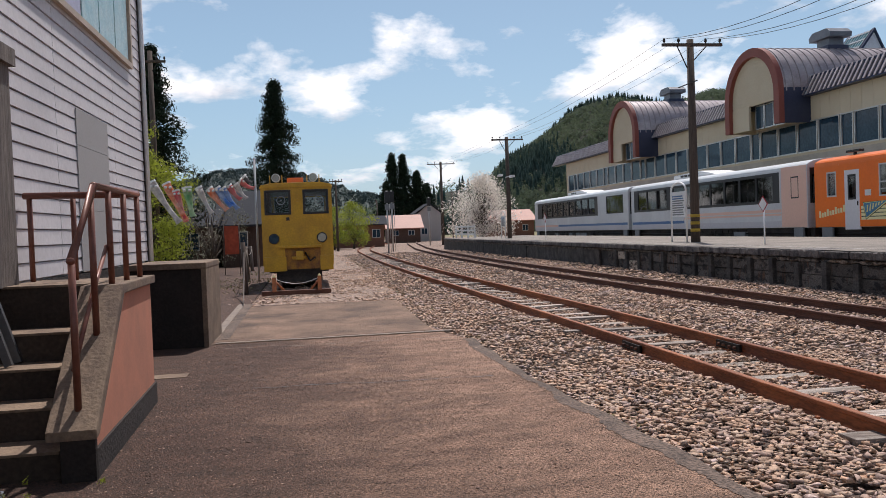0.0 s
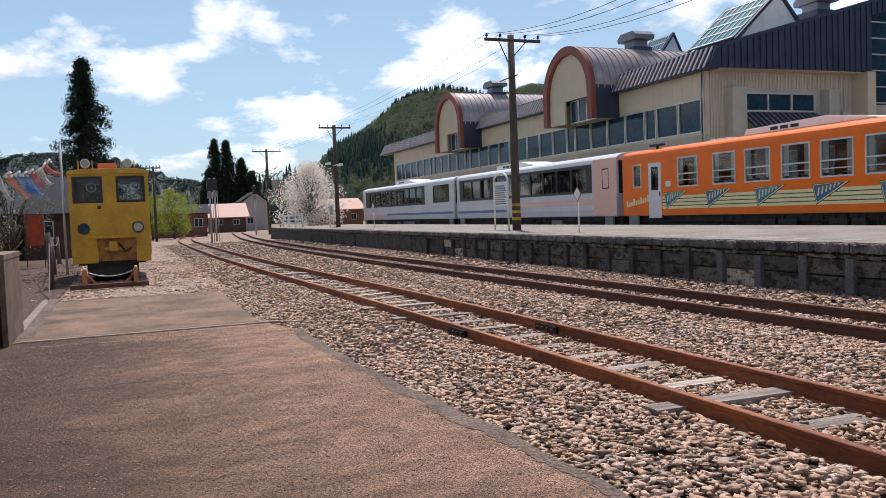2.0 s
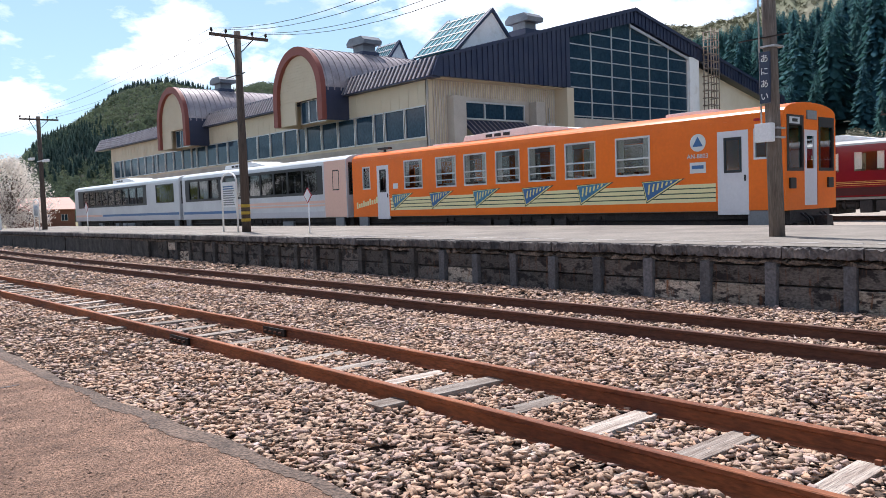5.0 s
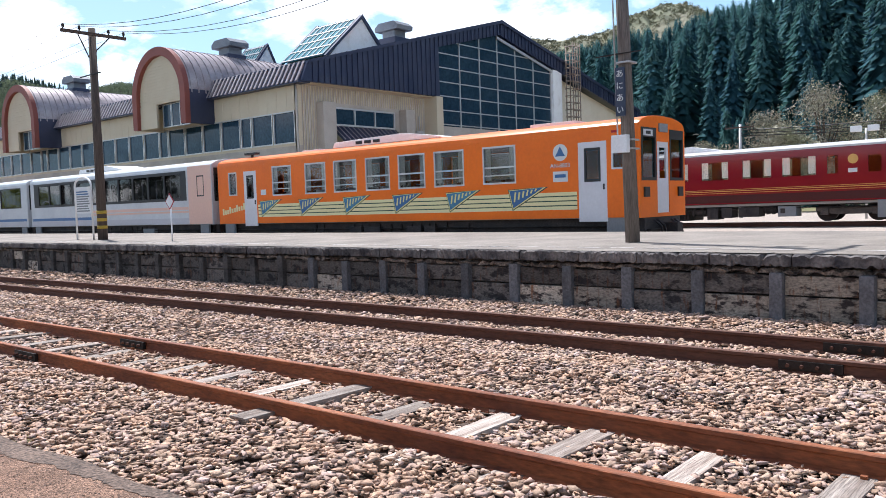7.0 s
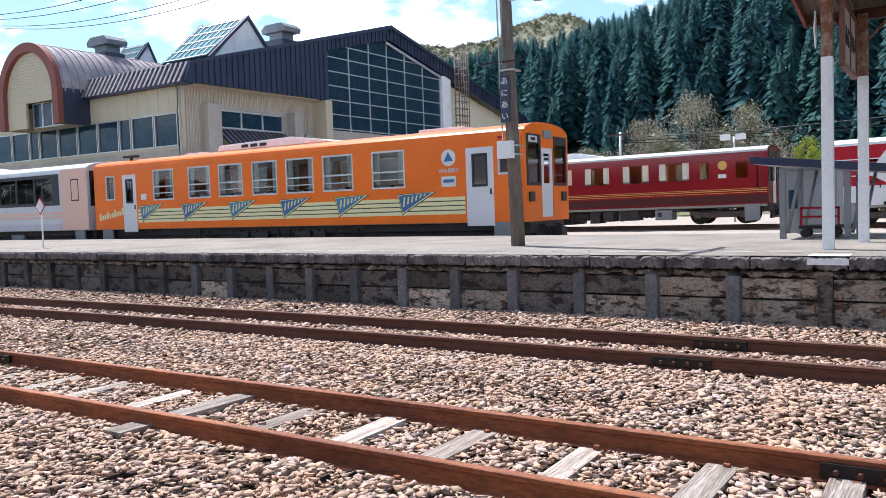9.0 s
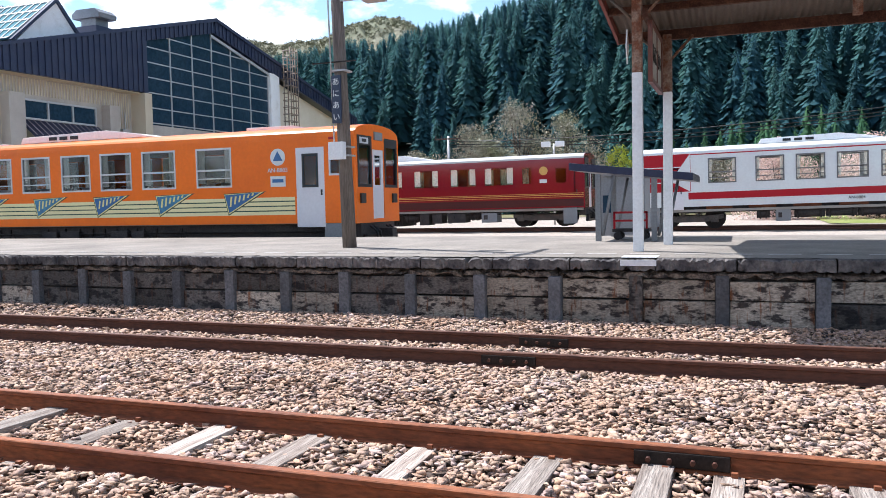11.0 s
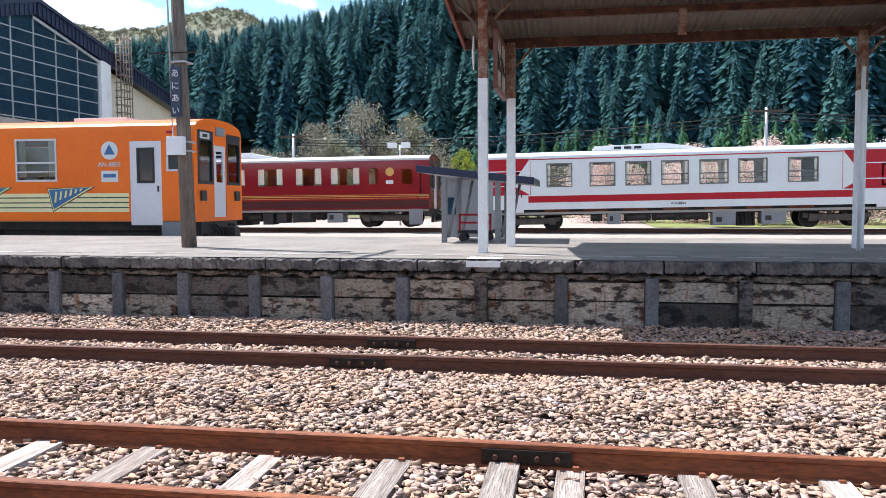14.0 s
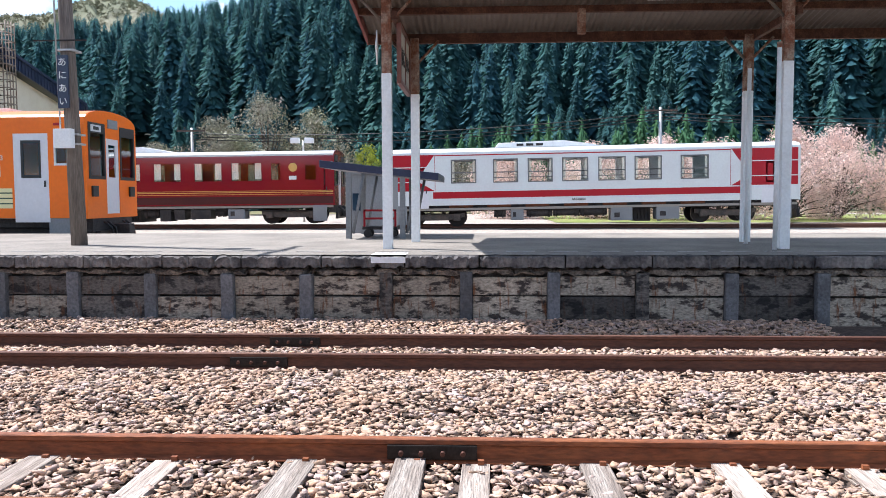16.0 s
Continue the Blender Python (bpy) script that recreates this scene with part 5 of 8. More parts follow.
boxes("inner_wall", [(BX + 3, BY + 3, -0.2, BX + 3.2, 90, 9.5)], M_DARK, hall)
boxes("left_wall", [(BX + 0.6, 90.5, -0.2, 66, 90.8, 9.6)], M_CREAM, hall)
# ribbed fascia along the eaves
bm = bmesh.new()
prism(bm, [(BX, 8.85), (BX + 0.08, 8.85), (BX + 0.75, 9.95), (BX + 0.65, 10.0)], "y", BY + 0.15, 94.8)
prism(bm, [(BX, 8.78), (BX + 0.75, 8.78), (BX + 0.75, 8.85), (BX, 8.85)], "y", BY + 0.1, 94.8)
part("eaves_fascia", bm, M_NAVY, hall)
# ribs in paler metal, their sunlit brightness put into the colour
k, y = 0, BY + 0.25
while y < 94.6:
    bm = bmesh.new()
    prism(bm, [(BX - 0.09, 8.86), (BX, 8.86), (BX + 0.66, 10.0), (BX + 0.57, 10.04)], "y", y, y + 0.16)
    part("lit_fascia_rib", bm, M_MAUVE, hall)
    y += 0.42
# main roof: two slopes
def roof_z(x):
    return 9.96 + (15.0 - 9.96) * (x - BX) / 19.0 if x < 48 else 15.0 - 0.232 * (x - 48)


bm = bmesh.new()
prism(bm, [(BX + 0.55, 9.86), (48, 14.85), (69.5, 9.85), (69.5, 10.0), (48, 15.0), (BX + 0.55, 10.0)], "y", BY, 94.8)
part("main_roof", bm, M_NAVY, hall)
# gable face towards the yard
bm = bmesh.new()
prism(bm, [(BX + 0.05, 8.85), (40.9, 8.95), (40.9, roof_z(40.9) - 0.02), (BX + 0.6, 9.98)], "y", BY + 0.02, BY + 0.25)
prism(bm, [(40.9, 12.2), (47.8, 13.95), (47.8, 14.97), (40.9, 13.1)], "y", BY + 0.02, BY + 0.25)
prism(bm, [(47.8, 13.95), (55.4, 12.2), (70, 8.9), (69.9, 9.9), (48, 14.98)], "y", BY + 0.02, BY + 0.25)
part("gable_fascia", bm, M_NAVY, hall)
x = BX + 0.9
while x < 69.5:
    top = roof_z(x) - 0.03
    bot = 8.87 if x < 40.8 else (12.2 + (x - 40.9) * 0.254 if x < 47.8 else 13.95 - (x - 47.8) * 0.232)
    if top - bot > 0.2:
        boxes("gable_rib", [(x, BY - 0.04, bot, x + 0.05, BY + 0.02, top)], M_NAVY, hall)
    x += 0.44
bm = bmesh.new()
prism(bm, [(BX + 0.5, 10.02), (48, 15.03), (69.6, 10.03), (69.6, 9.83), (48, 14.78), (BX + 0.5, 9.84)], "y", BY - 0.12, BY - 0.05)
part("verge_trim", bm, M_NAVY, hall)
boxes("soffit", [(BX + 0.3, BY + 0.25, 8.86, 40.9, BY + 1.2, 8.92)], M_CREAM, hall)
bm = bmesh.new()
holed(bm, "y", BY + 1.0, BY + 1.2, BX + 0.5, 40.4, -0.2, 8.86, [(32.2, 37.4, 5.3, 7.7)])
part("gable_wall", bm, M_CREAM_G, hall)
k = BX + 0.7
while k < 40.3:
    if not 31.2 < k < 38.2:
        boxes("siding_rib", [(k, BY + 0.96, -0.1, k + 0.05, BY + 1.0, 8.8)], M_CREAM, hall)
    else:
        boxes("siding_rib", [(k, BY + 0.96, 7.95, k + 0.05, BY + 1.0, 8.8)], M_CREAM, hall)
    k += 0.2
gw = boxes("gable_window", [(32.2 + j * 1.73 - 0.05, BY + 0.92, 6.7, 32.2 + j * 1.73 + 0.05, BY + 1.05, 7.7) for j in range(4)] + [(32.2, BY + 0.92, 7.62, 37.4, BY + 1.05, 7.72), (32.2, BY + 0.92, 6.62, 37.4, BY + 1.05, 6.72)], M_ALU, hall)
boxes("pane", [(32.2, BY + 1.0, 6.7, 37.4, BY + 1.02, 7.65)], M_GLASS_SKY_BLUE, gw)
bm = bmesh.new()
prism(bm, [(BY - 0.1, 5.7), (BY + 1.0, 6.6), (BY + 1.0, 6.5), (BY - 0.1, 5.6)], "x", 32.0, 37.6)
part("window_awning", bm, M_NAVY, hall, "dark ribbed awning")
for j in range(14):
    bm = bmesh.new()
    xx = 32.1 + j * 0.4
    prism(bm, [(BY - 0.12, 5.74), (BY + 0.98, 6.64), (BY + 0.98, 6.6), (BY - 0.12, 5.7)], "x", xx, xx + 0.06)
    part("awning_rib", bm, M_MAUVE, hall)
for xa, xb in ((30.9, 31.9), (37.9, 38.7)):
    boxes("pilaster", [(xa, BY + 0.35, -0.2, xb, BY + 1.0, 7.9)], M_CREAM_G, hall, bevel=0.05)
boxes("gable_column", [(40.4, BY - 0.1, -0.2, 41.05, BY + 1.2, 8.9)], M_CREAM, hall)
boxes("wall_bracket", [(39.2, BY + 0.6, 6.3, 39.9, BY + 1.0, 6.6), (39.5, BY + 0.7, 6.6, 39.56, BY + 0.76, 7.6)], M_GALV, hall)
# great window
gl = boxes("great_window", [(41.05, BY + 0.30, 7.0, 54.9, BY + 0.32, 12.3)], M_GLASS_SKY_BLUE, hall, "dark gridded gable glazing")
bm = bmesh.new()
prism(bm, [(41.05, 12.3), (54.9, 12.3), (47.8, 13.95)], "y", BY + 0.30, BY + 0.32)
part("pane", bm, M_GLASS_SKY_BLUE, gl)
for x in (41.1, 43.35, 45.6, 47.75, 50.0, 52.4, 54.85):
    top = 12.2 + (x - 40.9) * 0.254 if x < 47.8 else 13.95 - (x - 47.8) * 0.232
    boxes("mullion", [(x - 0.045, BY + 0.24, 7.0, x + 0.045, BY + 0.36, top)], M_ALU, gl)
for z in (7.15, 8.1, 9.05, 10.0, 10.95, 11.9, 12.75):
    xa = 41.05 if z < 12.2 else 40.9 + (z - 12.2) / 0.254
    xb = 54.9 if z < 12.3 else 47.8 + (13.95 - z) / 0.232
    boxes("transom", [(xa, BY + 0.26, z - 0.035, xb, BY + 0.34, z + 0.035)], M_ALU, gl)
bm = bmesh.new()
prism(bm, [(47.6, 13.85), (55.2, 12.1), (55.2, 11.9), (47.6, 13.65)], "y", BY + 0.12, BY + 0.2)
part("glass_verge", bm, M_ALU, hall)
boxes("gable_lower_wall", [(41.05, BY + 0.25, -0.2, 54.9, BY + 0.5, 7.02)], M_CREAM_G, hall)
boxes("gable_column", [(54.9, BY + 0.05, -0.2, 56.2, BY + 1.2, 12.2)], M_WHITE_WORN, hall)
bm = bmesh.new()
prism(bm, [(56.2, -0.2), (69.0, -0.2), (69.0, 9.2), (56.2, 12.0)], "y", BY + 0.9, BY + 1.2)
part("gable_wall", bm, M_CREAM_LIFTED, hall, "cream gable wall with a brightened colour")
boxes("back_room", [(41, BY + 6, -0.2, 69, BY + 6.2, 12)], M_DARK, hall)
# escape ladder with cage
ladder = new("cage_ladder")
ladder.parent, ladder.matrix_parent_inverse = hall, rest_of(hall).inverted()
ladder["label"] = "weathered grey steel ladder with safety cage"
for x in (56.5, 57.1):
    bars("stile", (x, BY - 0.2, 6.0), (x, BY - 0.2, 14.2), 0.05, M_CAGE, ladder, n=6)
for j in range(24):
    bars("rung", (56.5, BY - 0.2, 6.2 + j * 0.33), (57.1, BY - 0.2, 6.2 + j * 0.33), 0.025, M_CAGE, ladder, n=6)
for j in range(13):
    z = 7.4 + j * 0.56
    bm = bmesh.new()
    pipe(bm, [(56.3, BY - 0.2, z), (56.3, BY - 0.95, z), (57.4, BY - 0.95, z), (57.4, BY - 0.2, z)], 0.045, 6)
    part("hoop", bm, M_CAGE, ladder)
for x in (56.3, 56.67, 57.03, 57.4):
    bars("cage_bar", (x, BY - 0.95, 7.2), (x, BY - 0.95, 14.4), 0.04, M_CAGE, ladder, n=6)
# downpipe at the corner
bars("downpipe", (BX + 0.35, BY + 0.85, 0), (BX + 0.35, BY + 0.85, 8.8), 0.06, M_CREAM_G, hall)


def barrel(yc_, top):
    """A barrel dormer: ribbed vault, red rim, cream lunette, windows under it."""
    d = new("barrel_dormer")
    d.parent, d.matrix_parent_inverse = hall, rest_of(hall).inverted()
    xf, r, zs = 27.4, 3.1, top - 3.1
    arc = [(yc_ + r * math.cos(a), zs + r * math.sin(a)) for a in np.linspace(0, math.pi, 33)]
    inn = [(yc_ + (r - 0.14) * math.cos(a), zs + (r - 0.14) * math.sin(a)) for a in np.linspace(math.pi, 0, 33)]
    bm = bmesh.new()
    prism(bm, arc + inn, "x", xf + 0.25, 41.0)
    part("vault", bm, M_MAUVE, d, "silver mauve ribbed barrel roof")
    for k in range(26):
        x = xf + 0.5 + k * 0.5
        bm = bmesh.new()
        prism(bm, [(yc_ + (r + 0.05) * math.cos(a), zs + (r + 0.05) * math.sin(a)) for a in np.linspace(0, math.pi, 25)] +
              [(yc_ + (r - 0.02) * math.cos(a), zs + (r - 0.02) * math.sin(a)) for a in np.linspace(math.pi, 0, 25)], "x", x, x + 0.07)
        part("vault_rib", bm, M_MAUVE, d)
    rim = [(yc_ + r + 0.05, 7.25)] + [(yc_ + (r + 0.05) * math.cos(a), zs + (r + 0.05) * math.sin(a)) for a in np.linspace(0, math.pi, 33)] + [(yc_ - r - 0.05, 7.25)]
    rim += [(yc_ - r + 0.5, 7.25)] + [(yc_ + (r - 0.5) * math.cos(a), zs + (r - 0.5) * math.sin(a)) for a in np.linspace(math.pi, 0, 33)] + [(yc_ + r - 0.5, 7.25)]
    bm = bmesh.new()
    prism(bm, rim, "x", xf, xf + 0.35)
    part("arch_rim", bm, M_BRICKRED, d, "brick red arch rim")
    bm = bmesh.new()
    prism(bm, [(yc_ + (r - 0.45) * math.cos(a), zs + (r - 0.45) * math.sin(a)) for a in np.linspace(0, math.pi, 33)] + [(yc_ - r + 0.45, 8.75), (yc_ + r - 0.45, 8.75)], "x", xf + 0.3, xf + 0.45)
    part("lunette", bm, M_CREAM, d)
    z = 8.85
    while z < top - 0.7:
        h = (r - 0.5) if z < zs else math.sqrt(max(0.05, (r - 0.5) ** 2 - (z - zs) ** 2))
        boxes("lunette_board", [(xf + 0.27, yc_ - h, z, xf + 0.3, yc_ + h, z + 0.17)], M_CREAM, d)
        z += 0.19
    boxes("cheek", [(xf + 0.1, yc_ - r, 7.25, BX + 0.6, yc_ - r + 0.15, zs + 0.2)], M_NAVY, d)
    boxes("cheek", [(xf + 0.1, yc_ + r - 0.15, 7.25, BX + 0.6, yc_ + r, zs + 0.2)], M_CREAM, d)
    boxes("infill", [(xf + 0.25, yc_ + 0.6, 7.25, xf + 0.4, yc_ + r - 0.45, 8.75)], M_CREAM, d)
    for j in range(3):
        ya = yc_ - r + 0.5 + j * 1.05
        bm = bmesh.new()
        holed(bm, "x", xf + 0.62, xf + 0.72, ya, ya + 1.0, 7.25, 8.75, [(ya + 0.06, ya + 0.94, 7.31, 8.69)])
        w = part("window", bm, M_ALU, d)
        boxes("pane", [(xf + 0.66, ya + 0.05, 7.3, xf + 0.67, ya + 0.95, 8.7)], M_GLASS_SKY_BLUE, w)


barrel(47.0, 12.25)
barrel(68.5, 12.45)


def roof_light(y0, y1, x0, h, w):
    d = new("roof_light")
    d.parent, d.matrix_parent_inverse = hall, rest_of(hall).inverted()
    z0, zt, zb = roof_z(x0), roof_z(x0) + h, roof_z(x0 + w * 1.45)
    bm = bmesh.new()
    prism(bm, [(x0, z0 - 0.3), (x0 + w, zt), (x0 + w * 1.45, zb), (x0 + w * 1.45, zb - 0.5)], "y", y0, y1)
    part("body", bm, M_WHITE_WORN, d, "white gabled side walls")
    n = Vector((-(zt - z0), 0, w)).normalized() * 0.05
    bm = bmesh.new()
    prism(bm, [(x0 + n.x, z0 + n.z), (x0 + w + n.x, zt + n.z), (x0 + w + 2 * n.x, zt + 2 * n.z), (x0 + 2 * n.x, z0 + 2 * n.z)], "y", y0 + 0.1, y1 - 0.1)
    part("glazing", bm, M_SKYLIGHT, d, "blue green glass")
    for k in range(8):
        y = y0 + 0.1 + (y1 - y0 - 0.28) * k / 7
        bm = bmesh.new()
        prism(bm, [(x0 + 2 * n.x, z0 + 2 * n.z), (x0 + w + 2 * n.x, zt + 2 * n.z), (x0 + w + 3 * n.x, zt + 3 * n.z), (x0 + 3 * n.x, z0 + 3 * n.z)], "y", y, y + 0.055)
        part("glazing_bar", bm, M_ALU, d)
    for k in range(5):
        f = (k + 0.0) / 4.3
        xx, zz = x0 + w * f, z0 + (zt - z0) * f
        bm = bmesh.new()
        prism(bm, [(xx + 2 * n.x, zz + 2 * n.z), (xx + 0.08 + 2 * n.x, zz + 0.08 * (zt - z0) / w + 2 * n.z), (xx + 0.08 + 3 * n.x, zz + 0.08 * (zt - z0) / w + 3 * n.z), (xx + 3 * n.x, zz + 3 * n.z)], "y", y0 + 0.1, y1 - 0.1)
        part("glazing_bar", bm, M_ALU, d)
    for ya, yb_ in ((y0 - 0.15, y0 + 0.12), (y1 - 0.12, y1 + 0.15)):
        bm = bmesh.new()
        prism(bm, [(x0 - 0.1, z0), (x0 + w, zt + 0.18), (x0 + w * 1.5, zb), (x0 + w * 1.42, zb), (x0 + w, zt - 0.05), (x0 + 0.1, z0)], "y", ya, yb_)
        part("verge", bm, M_NAVY, d)


roof_light(36.3, 40.4, 32.2, 2.7, 3.1)
roof_light(52.3, 55.0, 38.4, 2.4, 1.9)


def ventilator(x, y, z, s):
    d = new("roof_ventilator")
    d.parent, d.matrix_parent_inverse = hall, rest_of(hall).inverted()
    boxes("housing", [(x - 0.62 * s, y - 0.7 * s, z - 0.5, x + 0.62 * s, y + 0.7 * s, z + 0.85 * s)], M_VENT, d, bevel=0.03)
    boxes("curb", [(x - 0.85 * s, y - 0.95 * s, z - 0.5, x + 0.85 * s, y + 0.95 * s, z + 0.22 * s)], M_NAVY, d, bevel=0.03)
    bm = bmesh.new()
    prism(bm, [(y + s * u, z + s * v) for u, v in ((-1.25, 0.78), (1.25, 0.78), (1.3, 1.12), (0.85, 1.45), (-0.85, 1.45), (-1.3, 1.12))], "x", x - 0.9 * s, x + 0.9 * s)
    part("hood", bm, M_VENT, d, "blue grey metal hood", bevel=0.04)


ventilator(33.0, 46.9, 12.2, 0.85)
ventilator(38.2, 36.3, roof_z(38.2), 0.8)
ventilator(32.4, 68.4, 12.4, 0.85)

# ---- hills and trees ----


def cones(spots, heights, radii, layers=6, spikes=7):
    """Conifers as stacked ragged skirts, all in one mesh."""
    verts, tris, n = [], [], 0
    N = len(spots)
    for L in range(layers):
        f0, f1 = L / layers, min(1.0, (L + 1.75) / layers)
        zlow, ztop = 0.08 + 0.92 * f0, 0.08 + 0.92 * f1
        rr = (1 - f0) ** 0.8
        ang = np.linspace(0, math.tau, 2 * spikes, endpoint=False)[None] + rng.uniform(0, 6, (N, 1))
        jag = np.where(np.arange(2 * spikes) % 2 == 0, 1.0, 0.55)[None] * rng.uniform(0.7, 1.15, (N, 2 * spikes))
        R = radii[:, None] * rr * jag
        Z = heights[:, None] * (zlow + rng.uniform(-0.03, 0.03, (N, 2 * spikes)))
        ring = np.stack([spots[:, 0:1] + np.cos(ang) * R, spots[:, 1:2] + np.sin(ang) * R, spots[:, 2:3] + Z], -1)
        tip = spots[:, None, :] + np.stack([rng.normal(0, 0.03, N) * radii, rng.normal(0, 0.03, N) * radii, heights * ztop], -1)[:, None, :]
        V = np.concatenate([ring, tip], 1)
        k = 2 * spikes
        T = np.array([(i, (i + 1) % k, k) for i in range(k)])
        verts.append(V.reshape(-1, 3))
        tris.append((T[None] + (n + np.arange(N) * (k + 1))[:, None, None]).reshape(-1, 3))
        n += N * (k + 1)
    return np.concatenate(verts), np.concatenate(tris)


def clumps(centres, sizes, leaves, leaf):
    """Leaves: small bent triangles scattered in balls round the centres."""
    N = len(centres)
    d = rng.normal(0, 1, (N, leaves, 3))
    d /= np.linalg.norm(d, axis=2)[..., None]
    P = centres[:, None] + d * (rng.random((N, leaves, 1)) ** 0.45) * sizes[:, None, None]
    A = rng.normal(0, 1, (N, leaves, 3, 3)) * leaf
    A -= 0.7 * (A * d[:, :, None]).sum(-1)[..., None] * d[:, :, None]
    V = (P[:, :, None] + A).reshape(-1, 3)
    return V, np.arange(len(V)).reshape(-1, 3)


def forest_ground(X, Y):
    cap = np.interp(Y, [-400, -60, 0, 50, 103, 173, 260, 420], [150, 130, 112, 78, 50, 42, 26, 8])
    rise = np.maximum(0, X - 88) * 0.40
    z = cap * (1 - np.exp(-rise / cap)) * 1.12
    return z * smoothstep(330, 150, Y) + waves(X, Y, 0.045, 3.0) * smoothstep(90, 130, X) - 0.3


tagged(sheet("hillside", 80, 420, -330, 360, 60, 90, forest_ground, M_HILL), "steep hillside under hazy cedar forest", "hill", kind="structure")
gx, gy = np.meshgrid(np.arange(90, 320, 5.8), np.arange(-150, 250, 5.8))
S = np.stack([gx.ravel() + rng.uniform(-2.8, 2.8, gx.size), gy.ravel() + rng.uniform(-2.8, 2.8, gx.size)], 1)
az = np.degrees(np.arctan2(S[:, 0], S[:, 1]))
S = S[(az > 57.5) & (az < 122)]
S = np.c_[S, forest_ground(S[:, 0], S[:, 1]) - 0.6]
H = rng.uniform(10, 21, len(S)) * np.where(S[:, 0] < 104, 0.72, 1.0)
R = H * rng.uniform(0.14, 0.20, len(S))


def boughed(S, H, R, n):
    """Dense conifers: drooping roof-shaped boughs in a rising spiral round each stem, and a slim core."""
    N = len(S)
    f = (np.arange(n)[None] + rng.uniform(0, 1, (N, n))) / n
    f = f ** 0.85
    a = np.arange(n)[None] * 2.4 + rng.uniform(0, 6.28, (N, 1)) + rng.normal(0, 0.3, (N, n))
    r = R[:, None] * (1.02 - f) ** 0.62 * rng.uniform(0.72, 1.08, (N, n)) * (1 + 0.14 * np.sin(a + rng.uniform(0, 6, (N, 1))))
    d, e = np.stack([np.cos(a), np.sin(a), a * 0], -1), np.stack([-np.sin(a), np.cos(a), a * 0], -1)
    up = np.array([0, 0, 1.0])
    axis = S[:, None] + up * (H[:, None] * (0.06 + 0.94 * f))[..., None]
    r_ = r[..., None]
    w = r_ * rng.uniform(0.18, 0.32, (N, n, 1))
    root = axis + d * r_ * 0.42 + up * r_ * 0.34
    tip = axis + d * r_ * 1.05 - up * r_ * rng.uniform(0.0, 0.4, (N, n, 1))
    mid = axis + d * r_ * 0.76 - up * r_ * 0.06
    V = np.stack([root, mid + e * w, tip, mid - e * w], 2).reshape(-1, 3)
    q = np.arange(N * n)[:, None] * 4
    T = np.concatenate([q + np.array([[0, 1, 2]]), q + np.array([[0, 2, 3]])])
    C, Tc = cones(S, H * 0.97, R * 0.78, layers=5, spikes=5)
    return np.concatenate([V, C]), np.concatenate([T, Tc + len(V)])


near = S[:, 0] < 165
SKY_AZ, SKY_EL = (54, 58.6, 60.5, 63.1, 66.5, 69.8, 73.3, 80, 90, 125), (9.8, 10.6, 11.0, 11.5, 12.2, 12.9, 13.7, 16, 20, 24)
# the skyline of the forest falls towards the hall
dist = np.hypot(S[:, 0], S[:, 1])
el = np.interp(np.degrees(np.arctan2(S[:, 0], S[:, 1])), SKY_AZ, SKY_EL)
H = np.minimum(H, 1.66 + dist * np.tan(np.radians(el)) - S[:, 2] + rng.uniform(-2.5, 0.3, len(S)))
tall = H > 4
S, H, R, near = S[tall], H[tall], np.minimum(R[tall] * 1.12, H[tall] * 0.2), near[tall]
V1, T1 = boughed(S[near], H[near], R[near], 270)
V2, T2 = boughed(S[~near], H[~near], R[~near], 140)
V, T = np.concatenate([V1, V2]), np.concatenate([T1, len(V1) + T2])
tagged(fast_mesh("cedar_forest", V, T, M_FOREST_HAZY), "dark green hazy cedar forest on the hillside", "forest", kind="stuff")
# younger, lighter conifers along the forest foot
gx, gy = np.meshgrid(np.arange(79, 90, 3.2), np.arange(-50, 20, 3.0))
S = np.stack([gx.ravel() + rng.uniform(-1.5, 1.5, gx.size), gy.ravel() + rng.uniform(-1.4, 1.4, gx.size)], 1)
S = np.c_[S, np.maximum(forest_ground(S[:, 0], S[:, 1]), -0.3)]
H = rng.uniform(6.5, 11.0, len(S)) * (0.6 + 0.4 * smoothstep(16, 2, S[:, 1]))
V, T = boughed(S, H, H * rng.uniform(0.15, 0.2, len(S)), 90)
tagged(fast_mesh("young_conifers", V, T, M_YOUNG), "lighter green young conifers along the forest foot", "forest", kind="stuff")


def dome(cx, cy, rx, ry, h, ang):
    c, s = math.cos(ang), math.sin(ang)

    def height(X, Y):
        u, v = ((X - cx) * c + (Y - cy) * s) / rx, (-(X - cx) * s + (Y - cy) * c) / ry
        return h * np.exp(-(u * u + v * v) * 1.4) + waves(X, Y, 0.03, h * 0.03) - 2.0
    return height


